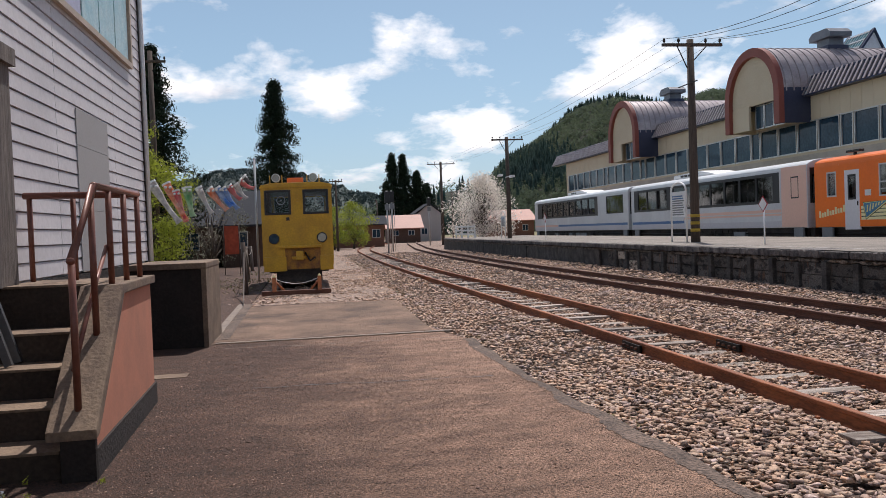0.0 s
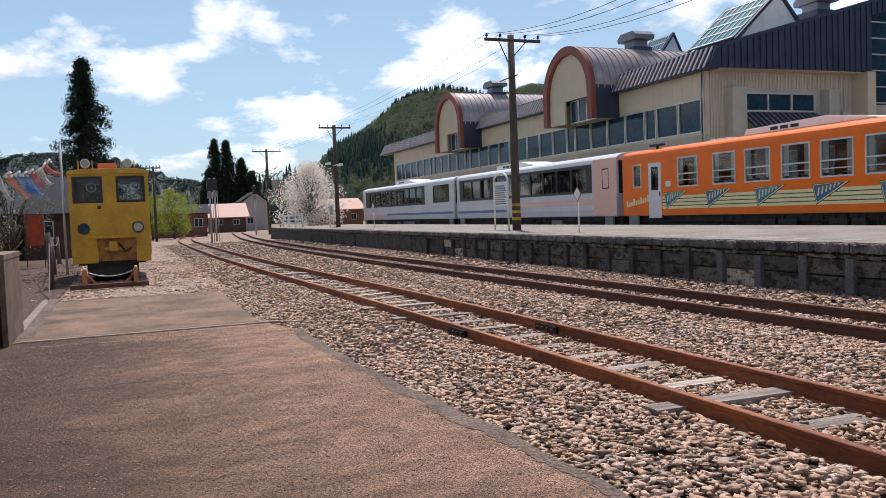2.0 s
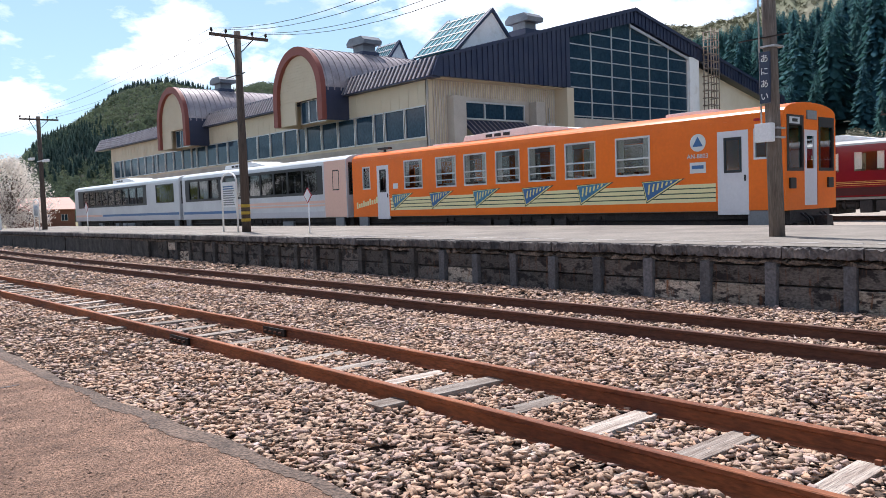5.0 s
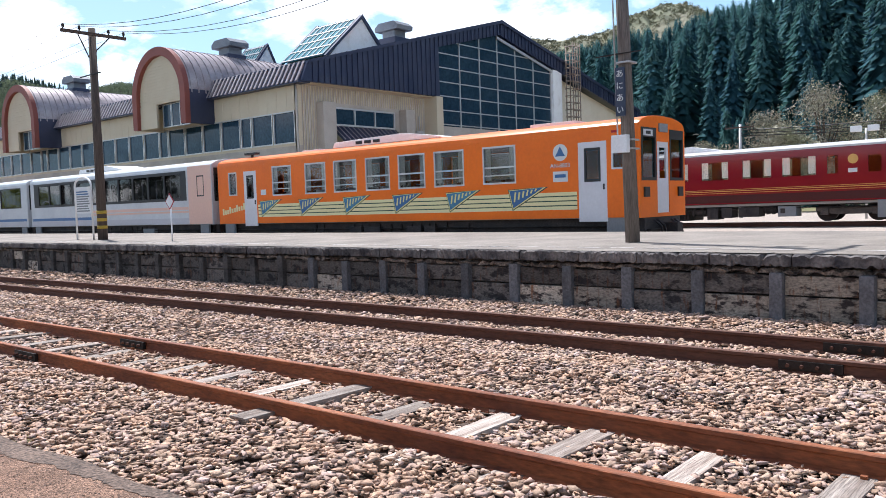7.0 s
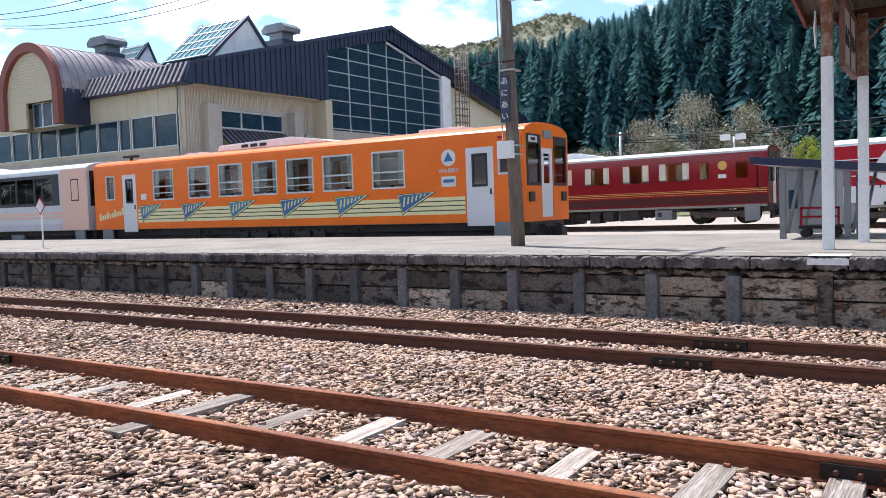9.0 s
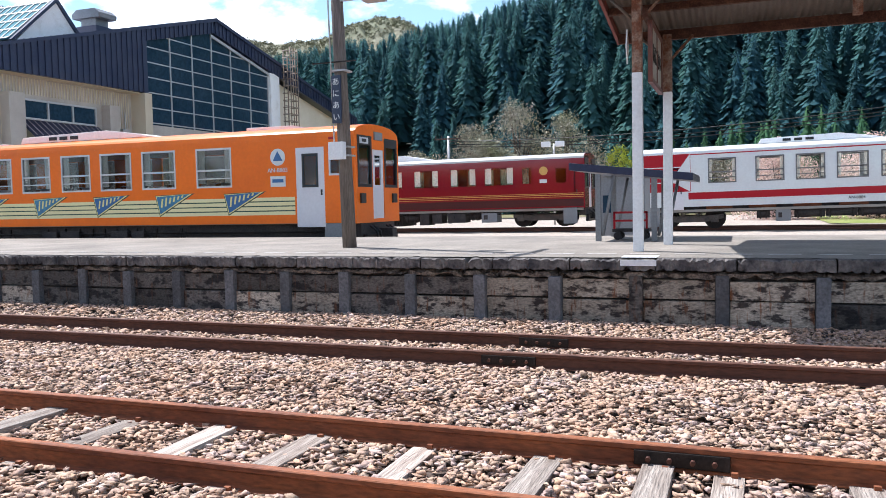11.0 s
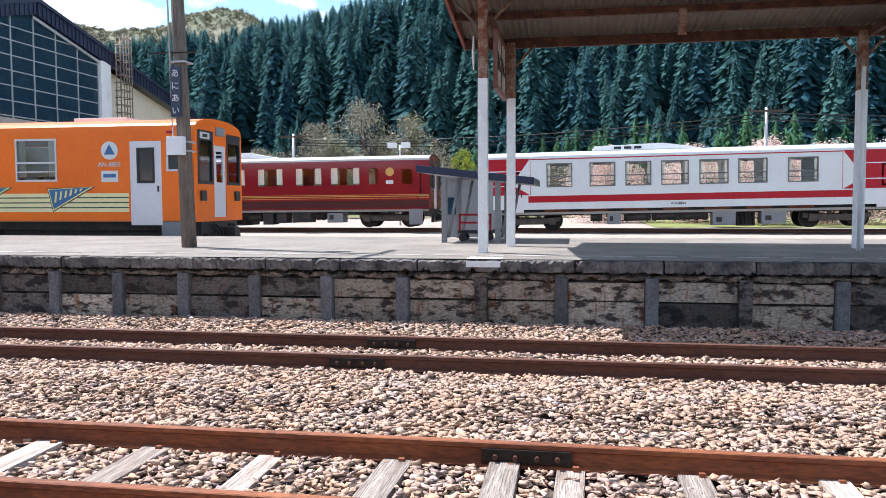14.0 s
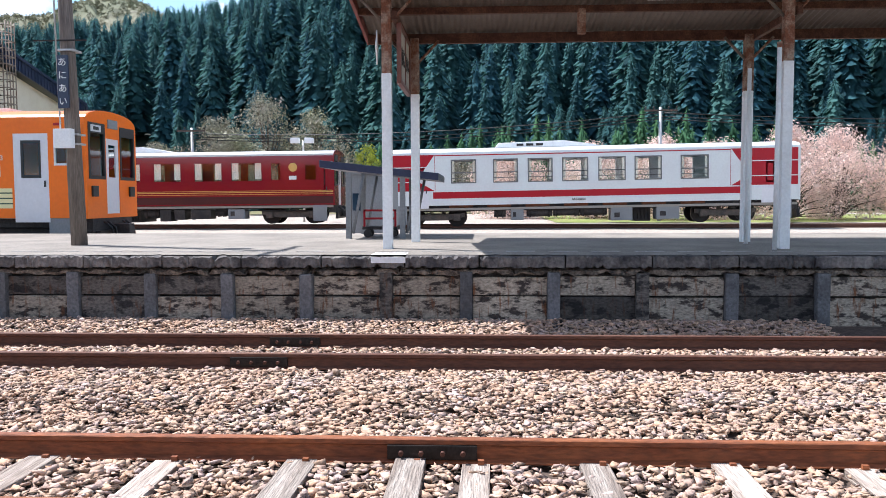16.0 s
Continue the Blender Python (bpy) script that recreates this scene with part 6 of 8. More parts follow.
def wooded_hill(cx, cy, rx, ry, h, ang, conifers, label, step):
    f = dome(cx, cy, rx, ry, h, ang)
    tagged(sheet("hill", cx - 1.7 * rx, cx + 1.7 * rx, cy - 1.7 * ry, cy + 1.7 * ry, 40, 40, f, M_HILL), label, "hill", kind="structure")
    gx, gy = np.meshgrid(np.arange(cx - 1.6 * rx, cx + 1.6 * rx, step), np.arange(cy - 1.6 * ry, cy + 1.6 * ry, step))
    S = np.stack([gx.ravel() + rng.uniform(-step / 2, step / 2, gx.size), gy.ravel() + rng.uniform(-step / 2, step / 2, gx.size)], 1)
    Z = f(S[:, 0], S[:, 1])
    S = np.c_[S, Z][Z > 0.5]
    con = rng.random(len(S)) < conifers + 0.22 * smoothstep(0.75 * h, h, S[:, 2])
    A = S[con]
    H = rng.uniform(6, 9.5, len(A))
    V1, T1 = cones(A, H, H * 0.2, layers=5, spikes=6)
    tagged(fast_mesh("hill_conifers", V1, T1, M_HILLCON_HAZY), "dark conifers on the hill", "forest", kind="stuff")
    B = S[~con] + (0, 0, 2.5)
    V2, T2 = clumps(B, np.full(len(B), step * 0.6), 40, 0.62)
    tagged(fast_mesh("hill_woods", V2, T2, M_WOOD_HAZY), "light green hazy spring woodland on the hill", "forest", kind="stuff")


wooded_hill(80, 420, 70, 80, 24, 0.0, 0.3, "low wooded hill", 9.0)


def wooded_shoulder(points, D, label):
    """A near hill with its skyline given by bearings and elevations, its front grown over with single trees."""
    n, rows = 120, ((0.62, 0.0), (0.72, 0.34), (0.82, 0.66), (0.92, 0.90), (1.0, 1.0), (1.25, 0.6))
    az = np.radians(np.linspace(points[0][0], points[-1][0], n))
    el = np.interp(np.degrees(az), [p[0] for p in points], [p[1] for p in points])
    top = D * np.tan(np.radians(el)) - 3.5
    V = np.concatenate([np.stack([np.sin(az) * D * k, np.cos(az) * D * k, top * h], 1) for k, h in rows])
    i = np.arange(n * (len(rows) - 1)).reshape(-1, n)[:, :-1].ravel()
    T = np.concatenate([np.stack([i, i + 1, i + n + 1], 1), np.stack([i, i + n + 1, i + n], 1)])
    tagged(fast_mesh("hill", V, T, M_HILL, smooth=True), label, "hill", kind="structure")
    m = 6500
    row, col, u, v = rng.integers(0, 4, m), rng.integers(0, n - 1, m), rng.random((m, 1)), rng.random((m, 1))
    C = (V[row * n + col] * (1 - u) + V[row * n + col + 1] * u) * (1 - v) + (V[row * n + n + col] * (1 - u) + V[row * n + n + 1 + col] * u) * v
    patch = np.sin(C[:, 0] * 0.06 + C[:, 2] * 0.10) + np.cos(C[:, 1] * 0.05 - C[:, 2] * 0.13) + rng.normal(0, 0.5, m)
    con = patch + 0.9 * smoothstep(0.82, 1.0, (row + v[:, 0]) / 4) > 0.9
    A = C[con]
    H = rng.uniform(4.0, 6.5, len(A))
    V1, T1 = boughed(A - (0, 0, 0.5), H, H * 0.24, 26)
    tagged(fast_mesh("hill_conifers", V1, T1, M_HILLCON_HAZY), "dark conifers on the hill", "forest", kind="stuff")
    B = C[~con] + (0, 0, 1.2)
    V2, T2 = clumps(B, rng.uniform(1.4, 2.6, len(B)), 46, 0.40)
    tagged(fast_mesh("hill_woods", V2, T2, M_WOOD_HAZY), "light green hazy spring woodland on the hill", "forest", kind="stuff")


wooded_shoulder([(8, 0.8), (10, 2.0), (11.5, 3.3), (12.9, 4.2), (14, 5.3), (15.2, 5.9), (16.9, 7.0), (18.4, 8.15), (20, 8.85), (21.8, 9.1), (23.4, 8.75), (25, 8.3), (28, 9.1), (31, 8.6), (36, 6)], 400, "wooded hill behind the hall")


def far_ridge(points, label, ground, woods):
    """A distant ridge: heights over bearings at one distance."""
    az = np.radians(np.linspace(points[0][0], points[-1][0], 90))
    el = np.radians(np.interp(np.degrees(az), [p[0] for p in points], [p[1] for p in points]))
    D = points[0][2]
    top = D * np.tan(el) + np.cumsum(rng.normal(0, D * 0.0006, 90)) * 0.4
    rows = [(D * 0.7, 0.0), (D * 0.85, 0.62), (D * 0.95, 0.9), (D, 1.0), (D * 1.2, 0.5)]
    V = np.concatenate([np.stack([np.sin(az) * d, np.cos(az) * d, top * k + (rng.normal(0, D * 0.004, 90) if 0 < k < 1 else 0)], 1) for d, k in rows])
    i = np.arange(90 * (len(rows) - 1)).reshape(-1, 90)[:, :-1].ravel()
    T = np.concatenate([np.stack([i, i + 1, i + 91], 1), np.stack([i, i + 91, i + 90], 1)])
    tagged(fast_mesh("far_ridge", V, T, ground, smooth=True), label, "hill", kind="structure")
    n = 5200
    row, col, u, v = rng.integers(0, 3, n), rng.integers(0, 89, n), rng.random((n, 1)), rng.random((n, 1))
    C = (V[row * 90 + col] * (1 - u) + V[row * 90 + col + 1] * u) * (1 - v) + (V[row * 90 + 90 + col] * (1 - u) + V[row * 90 + 91 + col] * u) * v
    W, Q = clumps(C + (0, 0, D * 0.0005), np.full(n, D * 0.003) * rng.uniform(0.6, 1.3, n), 16, D * 0.0013)
    tagged(fast_mesh("far_woods", W, Q, woods), "woods on the " + label, "forest", kind="stuff")


far_ridge([(-16, 2.8, 900), (-8, 4.1, 900), (-6.5, 4.6, 900), (-5.4, 4.75, 900), (-3.9, 4.5, 900), (-1.2, 4.35, 900), (0.8, 3.9, 900), (1.9, 3.3, 900), (3.9, 2.8, 900), (8, 2.0, 900), (14, 1.5, 900), (20, 1.0, 900)], "distant hazy hills across the valley", M_FARHILL, M_FARTREES_HAZY)
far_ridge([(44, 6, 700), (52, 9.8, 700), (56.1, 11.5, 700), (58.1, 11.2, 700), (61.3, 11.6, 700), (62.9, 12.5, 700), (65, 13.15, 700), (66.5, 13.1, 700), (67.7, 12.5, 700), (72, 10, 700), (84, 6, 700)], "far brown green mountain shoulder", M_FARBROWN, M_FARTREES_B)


def cedar(x, y, h, r, lean=0.0, label="tall dark cedar tree", leaves=70, z=-0.1):
    """A narrow conifer: tapered trunk, short boughs, dense clumps."""
    t = thing("cedar_tree", x, y, z, label, "tree", "trees round the station")
    bm = bmesh.new()
    tube(bm, (x, y, z), (x + lean * h, y, z + h * 0.96), h * 0.016, h * 0.003, 8)
    for k in range(26):
        f = 0.12 + 0.84 * k / 26
        a, L = k * 2.4, r * (1.02 - f) ** 0.7
        tube(bm, (x + lean * h * f, y, z + h * f), (x + lean * h * f + math.cos(a) * L, y + math.sin(a) * L, z + h * f + L * 0.1), h * 0.003, h * 0.0012, 5)
    part("trunk", bm, M_BARK, t)
    n, per = 66, 5
    f = np.linspace(0.0, 1.0, n) ** 0.9
    a = np.arange(n) * 2.4 + rng.normal(0, 0.3, n)
    L = r * np.minimum(1.0, (1.03 - f) * 1.7) * rng.uniform(0.55, 1.12, n)
    g = np.linspace(0.12, 1.0, per)[None]
    X, Y = x + lean * h * f[:, None] + np.cos(a)[:, None] * L[:, None] * g, y + np.sin(a)[:, None] * L[:, None] * g
    Z = z + h * (0.07 + 0.93 * f[:, None]) - 0.22 * L[:, None] * g ** 2
    C = np.stack([X, Y, Z], -1).reshape(-1, 3)
    leaf = max(h * 0.0062, 0.0011 * math.hypot(x, y))
    V, T = clumps(C, np.tile(r * np.linspace(0.15, 0.23, per), n), leaves, leaf)
    cr = fast_mesh("crown", V, T, M_CEDAR)
    cr.parent, cr.matrix_parent_inverse = t, rest_of(t).inverted()
    return t


cedar(-3.05, 70, 14.6, 2.8, 0.0, leaves=150)
cedar(-7.75, 42, 11.2, 2.1, -0.012, leaves=110)
cedar(17.6, 178, 18.6, 3.7, leaves=38)
cedar(20.2, 179, 18.4, 3.6, leaves=38)
cedar(16.4, 180, 12.5, 3.0, leaves=38)
cedar(23.4, 180, 14.6, 4.0, leaves=45, label="dark broad evergreen tree")
cedar(25.8, 182, 12.0, 3.4, leaves=45, label="dark broad evergreen tree")


def leafy_tree(x, y, h, r, mat, label, leaf=0.05, n=60, leaves=110, z=-0.1, bare=0.35, spread=1.0):
    t = thing("tree", x, y, z, label, "tree", "trees round the station")
    bm = bmesh.new()
    tube(bm, (x, y, z), (x, y, z + h * bare), h * 0.025, h * 0.018, 8)
    C = []
    for k in range(n):
        a, e = rng.uniform(0, math.tau), rng.random()
        R = r * math.sqrt(rng.random()) * math.sqrt(max(0.05, 1 - (2 * e - 0.75) ** 2 * 0.8))
        C.append((x + math.cos(a) * R, y + math.sin(a) * R, z + h * (bare * 0.75 + (1.0 - bare * 0.75) * e * 0.95)))
    for c in C[::2]:
        mid = Vector((x + (c[0] - x) * 0.35, y + (c[1] - y) * 0.35, z + h * bare + (c[2] - z - h * bare) * 0.55))
        tube(bm, (x, y, z + h * bare * 0.8), mid, h * 0.010, h * 0.006, 5)
        tube(bm, mid, c, h * 0.006, h * 0.0015, 4)
    part("trunk", bm, M_BARK, t)
    V, T = clumps(np.array(C), np.full(n, r * 0.26 * spread), leaves, leaf)
    cr = fast_mesh("crown", V, T, mat)
    cr.parent, cr.matrix_parent_inverse = t, rest_of(t).inverted()
    return t


leafy_tree(15.6, 74, 6.7, 3.4, M_BLOSSOM, "white flowering cherry tree by the platform end", 0.075, 150, 95, bare=0.22)
for k, (xx, yy) in enumerate(((47, -10.5), (49, -14), (46.5, -17.5), (48, -21), (46, -25), (49, -29), (50, -7), (52, -2))):
    leafy_tree(xx, yy, rng.uniform(5.4, 6.2) * (0.78 if yy > -15 else 1), 3.0, M_PINKBLOSSOM, "pink flowering cherry tree behind the yard", 0.062, 150, 115, z=0.1, bare=0.08)
for xx, yy, h, r in ((66, 22, 8.4, 3.6), (67, 18, 10.2, 4.0), (68, 14, 9.0, 3.6), (64, 26, 6.2, 2.6), (65, 20, 7.0, 3.4), (70, 7, 5.4, 3), (72, 2, 5.0, 3)):
    leafy_tree(xx, yy, h, r, M_TWIG, "bare budding shrub at the forest foot", 0.085, 90, 110, z=0, bare=0.15)
leafy_tree(68, 9.7, 6.3, 1.6, M_FRESH, "fresh green young tree", 0.07, 40, 90, z=0)
leafy_tree(-7.1, 34.5, 6.6, 2.1, M_FRESH, "fresh yellow green tree", 0.055, 110, 170, bare=0.12)
leafy_tree(4.0, 84, 5.0, 2.3, M_FRESH, "fresh green round tree", 0.06, 60, 120, bare=0.2)
leafy_tree(1.9, 82, 4.5, 2.0, M_FRESH, "fresh green round tree", 0.06, 60, 120, bare=0.2)
leafy_tree(-5.0, 39, 4.3, 1.9, M_TWIG, "bare budding tree behind the streamers", 0.035, 60, 60, bare=0.15)
leafy_tree(-8.2, 44, 6.5, 1.8, M_TWIG, "bare tree by the houses", 0.035, 50, 30, bare=0.2)

# ---- station office with its steps ----
WALLX = -3.0
office = thing("station_office", -6, 5, 0, "white sided station office building", "building")
boxes("core", [(-11, -6, -0.1, WALLX - 0.03, 14.3, 7.6)], M_SIDING, office)
boxes("plinth", [(WALLX - 0.03, -6, -0.1, WALLX + 0.03, 14.3, 1.28)], M_BASE_SHADED, office)
z, k = 1.311, 0
while z < 7.4:
    for ya, yb_ in ((-6, 4.2), (4.21, 9.6), (9.612, 12.3), (12.312, 14.3)):
        bm = bmesh.new()
        prism(bm, [(WALLX - 0.03, z), (WALLX + 0.022, z), (WALLX + 0.014, z + 0.152), (WALLX - 0.006, z + 0.160), (WALLX - 0.03, z + 0.165)], "y", ya, yb_)
        part("siding_board", bm, M_SIDING, office)
    z += 0.169
M_GREYPANEL = material("grey sheet", (0.40, 0.39, 0.385), 0.7, var=0.05, scale=1, bump=0.05)
for za, zb in ((1.30, 2.06), (2.065, 2.85), (2.855, 3.3)):
    boxes("cover_panel", [(WALLX + 0.02, 10.35, za, WALLX + 0.032, 11.85, zb)], M_GREYPANEL, office, "plain grey cover panel")
bars("downpipe", (WALLX + 0.06, 14.36, 1.3), (WALLX + 0.06, 14.36, 7.6), 0.04, M_WHITE_WORN, office)
boxes("corner_trim", [(WALLX - 0.02, 14.28, 1.28, WALLX + 0.03, 14.34, 7.6)], M_BASE_SHADED, office)
boxes("door_frame", [(WALLX, 7.0, 1.28, WALLX + 0.10, 7.98, 3.32), (WALLX, 7.5, 3.32, WALLX + 0.14, 8.05, 3.48)], M_POLE_GREY, office, "weathered grey door frame")
board = thing("map_board", WALLX, 11.7, 4.4, "framed picture map on the office wall", "sign")
bm = bmesh.new()
holed(bm, "x", WALLX + 0.02, WALLX + 0.08, 8.6, 13.5, 4.4, 5.9, [(8.68, 13.42, 4.48, 5.82)])
part("board_frame", bm, material("pale wood trim", (0.52, 0.42, 0.33), 0.6, var=0.1), board)
M_MAP = material("faded map print", (0.30, 0.52, 0.56), 0.35, var=0.2, scale=5, fine=40, bump=0, second=(0.50, 0.64, 0.64))
M_MAPLILAC = material("faded lilac print", (0.50, 0.46, 0.60), 0.35, var=0.15, scale=5, fine=40, bump=0)
for j, (ya, yb_) in enumerate(((12.55, 13.36), (11.65, 12.5), (10.8, 11.6), (9.9, 10.72), (8.72, 9.85))):
    boxes("map_sheet", [(WALLX + 0.03, ya, 4.5, WALLX + 0.045, yb_, 5.8)], M_MAP if j < 3 else M_MAPLILAC, board)

stairs = thing("entrance_steps", -2.5, 7, 0, "concrete steps with a pink parapet", "stairs")
# treads take the lit concrete, bodies below them the shaded copy
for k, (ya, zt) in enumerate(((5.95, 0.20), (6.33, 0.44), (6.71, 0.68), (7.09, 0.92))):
    boxes("step", [(-3.6, ya, 0.0, -2.0, 7.6, zt - 0.022)], M_STEP_SHADED, stairs)
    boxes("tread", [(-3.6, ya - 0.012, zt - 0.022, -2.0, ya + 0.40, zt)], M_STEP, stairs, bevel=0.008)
boxes("landing", [(-2.98, 7.6, 0.0, -2.0, 8.62, 1.268)], M_STEP_SHADED, stairs)
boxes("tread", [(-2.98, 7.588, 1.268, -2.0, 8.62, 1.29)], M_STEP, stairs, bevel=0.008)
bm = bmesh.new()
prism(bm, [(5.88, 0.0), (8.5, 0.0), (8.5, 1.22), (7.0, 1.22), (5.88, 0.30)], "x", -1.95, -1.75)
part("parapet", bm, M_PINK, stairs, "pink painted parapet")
boxes("parapet_plinth", [(-1.96, 5.85, 0.0, -1.73, 8.52, 0.21)], M_BASE_SHADED, stairs)
boxes("parapet_front", [(-1.96, 5.84, 0.0, -1.73, 5.90, 0.31)], M_BASE_SHADED, stairs)
bm = bmesh.new()
prism(bm, [(5.83, 0.29), (5.83, 0.36), (6.98, 1.30), (8.60, 1.30), (8.60, 1.22), (7.02, 1.22), (5.93, 0.31)], "x", -2.05, -1.715)
part("coping", bm, M_STEP, stairs, bevel=0.012)
skew = Matrix.Translation((-1.73, 5.85, 0)) @ pose(0, 0, 0, 0, 0, 1.9) @ Matrix.Translation((1.73, -5.85, 0))
for ch in stairs.children:
    if ch.name.startswith(("parapet", "coping")):
        ch.matrix_basis = skew
hand = thing("handrail", -1.87, 7, 1.3, "brown painted pipe handrail", "handrail")
for y_, za, zb in ((5.98, 0.42, 1.55), (6.55, 0.90, 2.0), (7.1, 1.29, 2.08), (7.64, 1.29, 2.08), (8.2, 1.29, 2.08)):
    bars("post", (-1.87, y_, za), (-1.87, y_, zb), 0.026, M_HANDRAIL, hand, n=12)
bm = bmesh.new()
pipe(bm, [(-1.87, 5.97, 1.53), (-1.87, 6.66, 2.10), (-1.87, 8.22, 2.11), (-2.95, 8.36, 2.13)], 0.033, 12)
for p in ((-1.87, 5.97, 1.53), (-1.87, 6.66, 2.10), (-1.87, 8.22, 2.11)):
    bmesh.ops.create_icosphere(bm, subdivisions=2, radius=0.033, matrix=Matrix.Translation(p))
part("top_rail", bm, M_HANDRAIL, hand, smooth=True)
for x_ in (-2.9, -2.5):
    bars("post", (x_, 8.36, 1.29), (x_, 8.36, 2.12), 0.026, M_HANDRAIL, hand, n=12)
bm = bmesh.new()
pipe(bm, [(-1.9, 6.02, 0.75), (-1.9, 6.6, 1.25), (-1.9, 7.1, 1.62)], 0.018, 8)
part("lower_rail", bm, M_HANDRAIL, hand)
dock = thing("loading_dock", -2.4, 13.5, 0, "concrete loading dock beside the office, shaded front coloured dark", "dock")
# shade is coloured in: dark body, lighter slabs for the lit top and side
boxes("block", [(-2.97, 12.55, 0.0, -1.86, 14.2, 1.27)], M_BASE_SHADED, dock, bevel=0.015)
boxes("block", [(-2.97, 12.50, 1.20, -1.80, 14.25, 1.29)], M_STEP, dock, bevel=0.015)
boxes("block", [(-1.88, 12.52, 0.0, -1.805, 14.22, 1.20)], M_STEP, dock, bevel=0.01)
boxes("drain_cover", [(-2.6, 9.9, 0.0, -1.75, 10.18, 0.006)], M_STEP)
tagged(bpy.data.objects["drain_cover"], "worn concrete drain cover in the asphalt", "drain cover")
lad = thing("step_ladder", -2.9, 6.4, 0.4, "grey aluminium step ladder leaning by the steps", "ladder")
boxes("stile", [(-0.03, -0.02, 0, 0.03, 0.02, 1.5)], M_ALU_DULL, lad).matrix_basis = pose(-2.62, 6.85, 0.69, 0, -17, 0)
boxes("stile", [(-0.03, -0.02, 0, 0.03, 0.02, 1.5)], M_ALU_DULL, lad).matrix_basis = pose(-2.62, 7.05, 0.69, 0, -17, 0)
# weeds by the steps
def weed(x, y, n, r, h, mat, label):
    C = np.stack([x + rng.normal(0, r, n), y + rng.normal(0, r, n), rng.uniform(0.0, h, n)], 1)
    V, T = clumps(C, np.full(n, 0.03), 12, 0.012)
    tagged(fast_mesh("weed", V, T, mat), label, "weed", "weeds by the steps", kind="stuff")


# ---- yellow maintenance railcar ----
YF = 25.0
loco = thing("maintenance_railcar", -0.65, 27.5, 0.12, "yellow track maintenance railcar with two front windows", "rail vehicle")
bm = bmesh.new()
holed(bm, "y", YF, YF + 0.08, -1.72, 0.42, 1.30, 3.12, [(-1.58, -0.86, 2.32, 3.0), (-0.42, 0.28, 2.32, 3.0)])
part("front_wall", bm, M_YELLOWPAINT, loco)
boxes("cab", [(-1.72, YF + 0.08, 0.75, -1.66, 30.0, 3.12), (0.36, YF + 0.08, 0.75, 0.42, 30.0, 3.12)], M_YELLOWPAINT, loco)
bm = bmesh.new()
holed(bm, "y", 29.9, 30.0, -1.66, 0.36, 0.75, 3.12, [(-1.55, -0.8, 2.25, 3.02), (-0.5, 0.26, 2.25, 3.02)])
part("rear_wall", bm, M_YELLOWPAINT, loco)
bm = bmesh.new()
prism(bm, [(-1.76, 3.10), (-1.72, 3.19), (-1.4, 3.26), (0.1, 3.26), (0.42, 3.19), (0.46, 3.10)], "y", YF - 0.05, 30.05)
part("cab_roof", bm, M_YELLOWPAINT, loco, bevel=0.02)
for xa, xb in ((-1.58, -0.86), (-0.42, 0.28)):
    bm = bmesh.new()
    holed(bm, "y", YF - 0.02, YF + 0.05, xa - 0.04, xb + 0.04, 2.28, 3.04, [(xa + 0.03, xb - 0.03, 2.35, 2.97)])
    w = part("window", bm, M_BLACK, loco, bevel=0.01)
    boxes("pane", [(xa, YF + 0.02, 2.3, xb, YF + 0.026, 3.02)], M_GLASS, w).visible_shadow = False
    bm = bmesh.new()
    pipe(bm, [((xa + xb) / 2 + 0.1 + 0.125 * math.cos(a), YF + 0.01, 2.72 + 0.125 * math.sin(a)) for a in np.linspace(0, math.tau, 21)], 0.014, 6)
    tube(bm, ((xa + xb) / 2 + 0.1, YF, 2.72), ((xa + xb) / 2 + 0.1, YF + 0.02, 2.72), 0.03, n=10)
    part("clear_view_screen", bm, M_EQUIP, w)
boxes("cab_lining", [(-1.655, YF + 0.1, 1.3, -1.645, 29.8, 3.1), (0.345, YF + 0.1, 1.3, 0.355, 29.8, 3.1), (-1.64, YF + 0.1, 3.06, 0.34, 29.8, 3.1)], M_INSIDE, loco)
boxes("cab_floor", [(-1.66, YF + 0.1, 1.25, 0.36, 29.9, 1.32)], M_DARK, loco)
boxes("control_desk", [(-1.6, YF + 0.25, 1.32, 0.3, YF + 0.6, 2.35)], M_UNDER, loco, bevel=0.03)
bm = bmesh.new()
holed(bm, "y", YF - 0.02, YF + 0.08, -1.72, 0.42, 0.72, 1.30, [(-1.0, -0.02, 0.72, 1.22)])
part("lower_front", bm, M_YELLOWPAINT, loco)
boxes("skirt", [(-1.70, YF - 0.06, 0.55, -1.02, YF + 0.02, 1.0)], M_YELLOWPAINT, loco, bevel=0.02)
boxes("skirt", [(-0.0, YF - 0.06, 0.55, 0.40, YF + 0.02, 1.0)], M_YELLOWPAINT, loco, bevel=0.02)
boxes("bumper_shelf", [(-1.2, YF - 0.25, 1.26, 0.06, YF, 1.33)], M_YELLOWPAINT, loco, bevel=0.01)
boxes("buffer_beam", [(-1.05, YF - 0.03, 0.6, 0.02, YF + 0.1, 1.24)], M_RUST_YELLOW, loco)
boxes("coupler", [(-0.72, YF - 0.3, 0.88, -0.50, YF, 1.16), (-0.85, YF - 0.12, 0.9, -0.38, YF - 0.02, 1.0)], M_YELLOWPAINT, loco, bevel=0.03)
bm = bmesh.new()
pipe(bm, [(-0.45, YF - 0.1, 1.1), (-0.3, YF - 0.2, 0.85), (-0.15, YF - 0.12, 0.95)], 0.03)
part("brake_hose", bm, M_BLACK, loco)
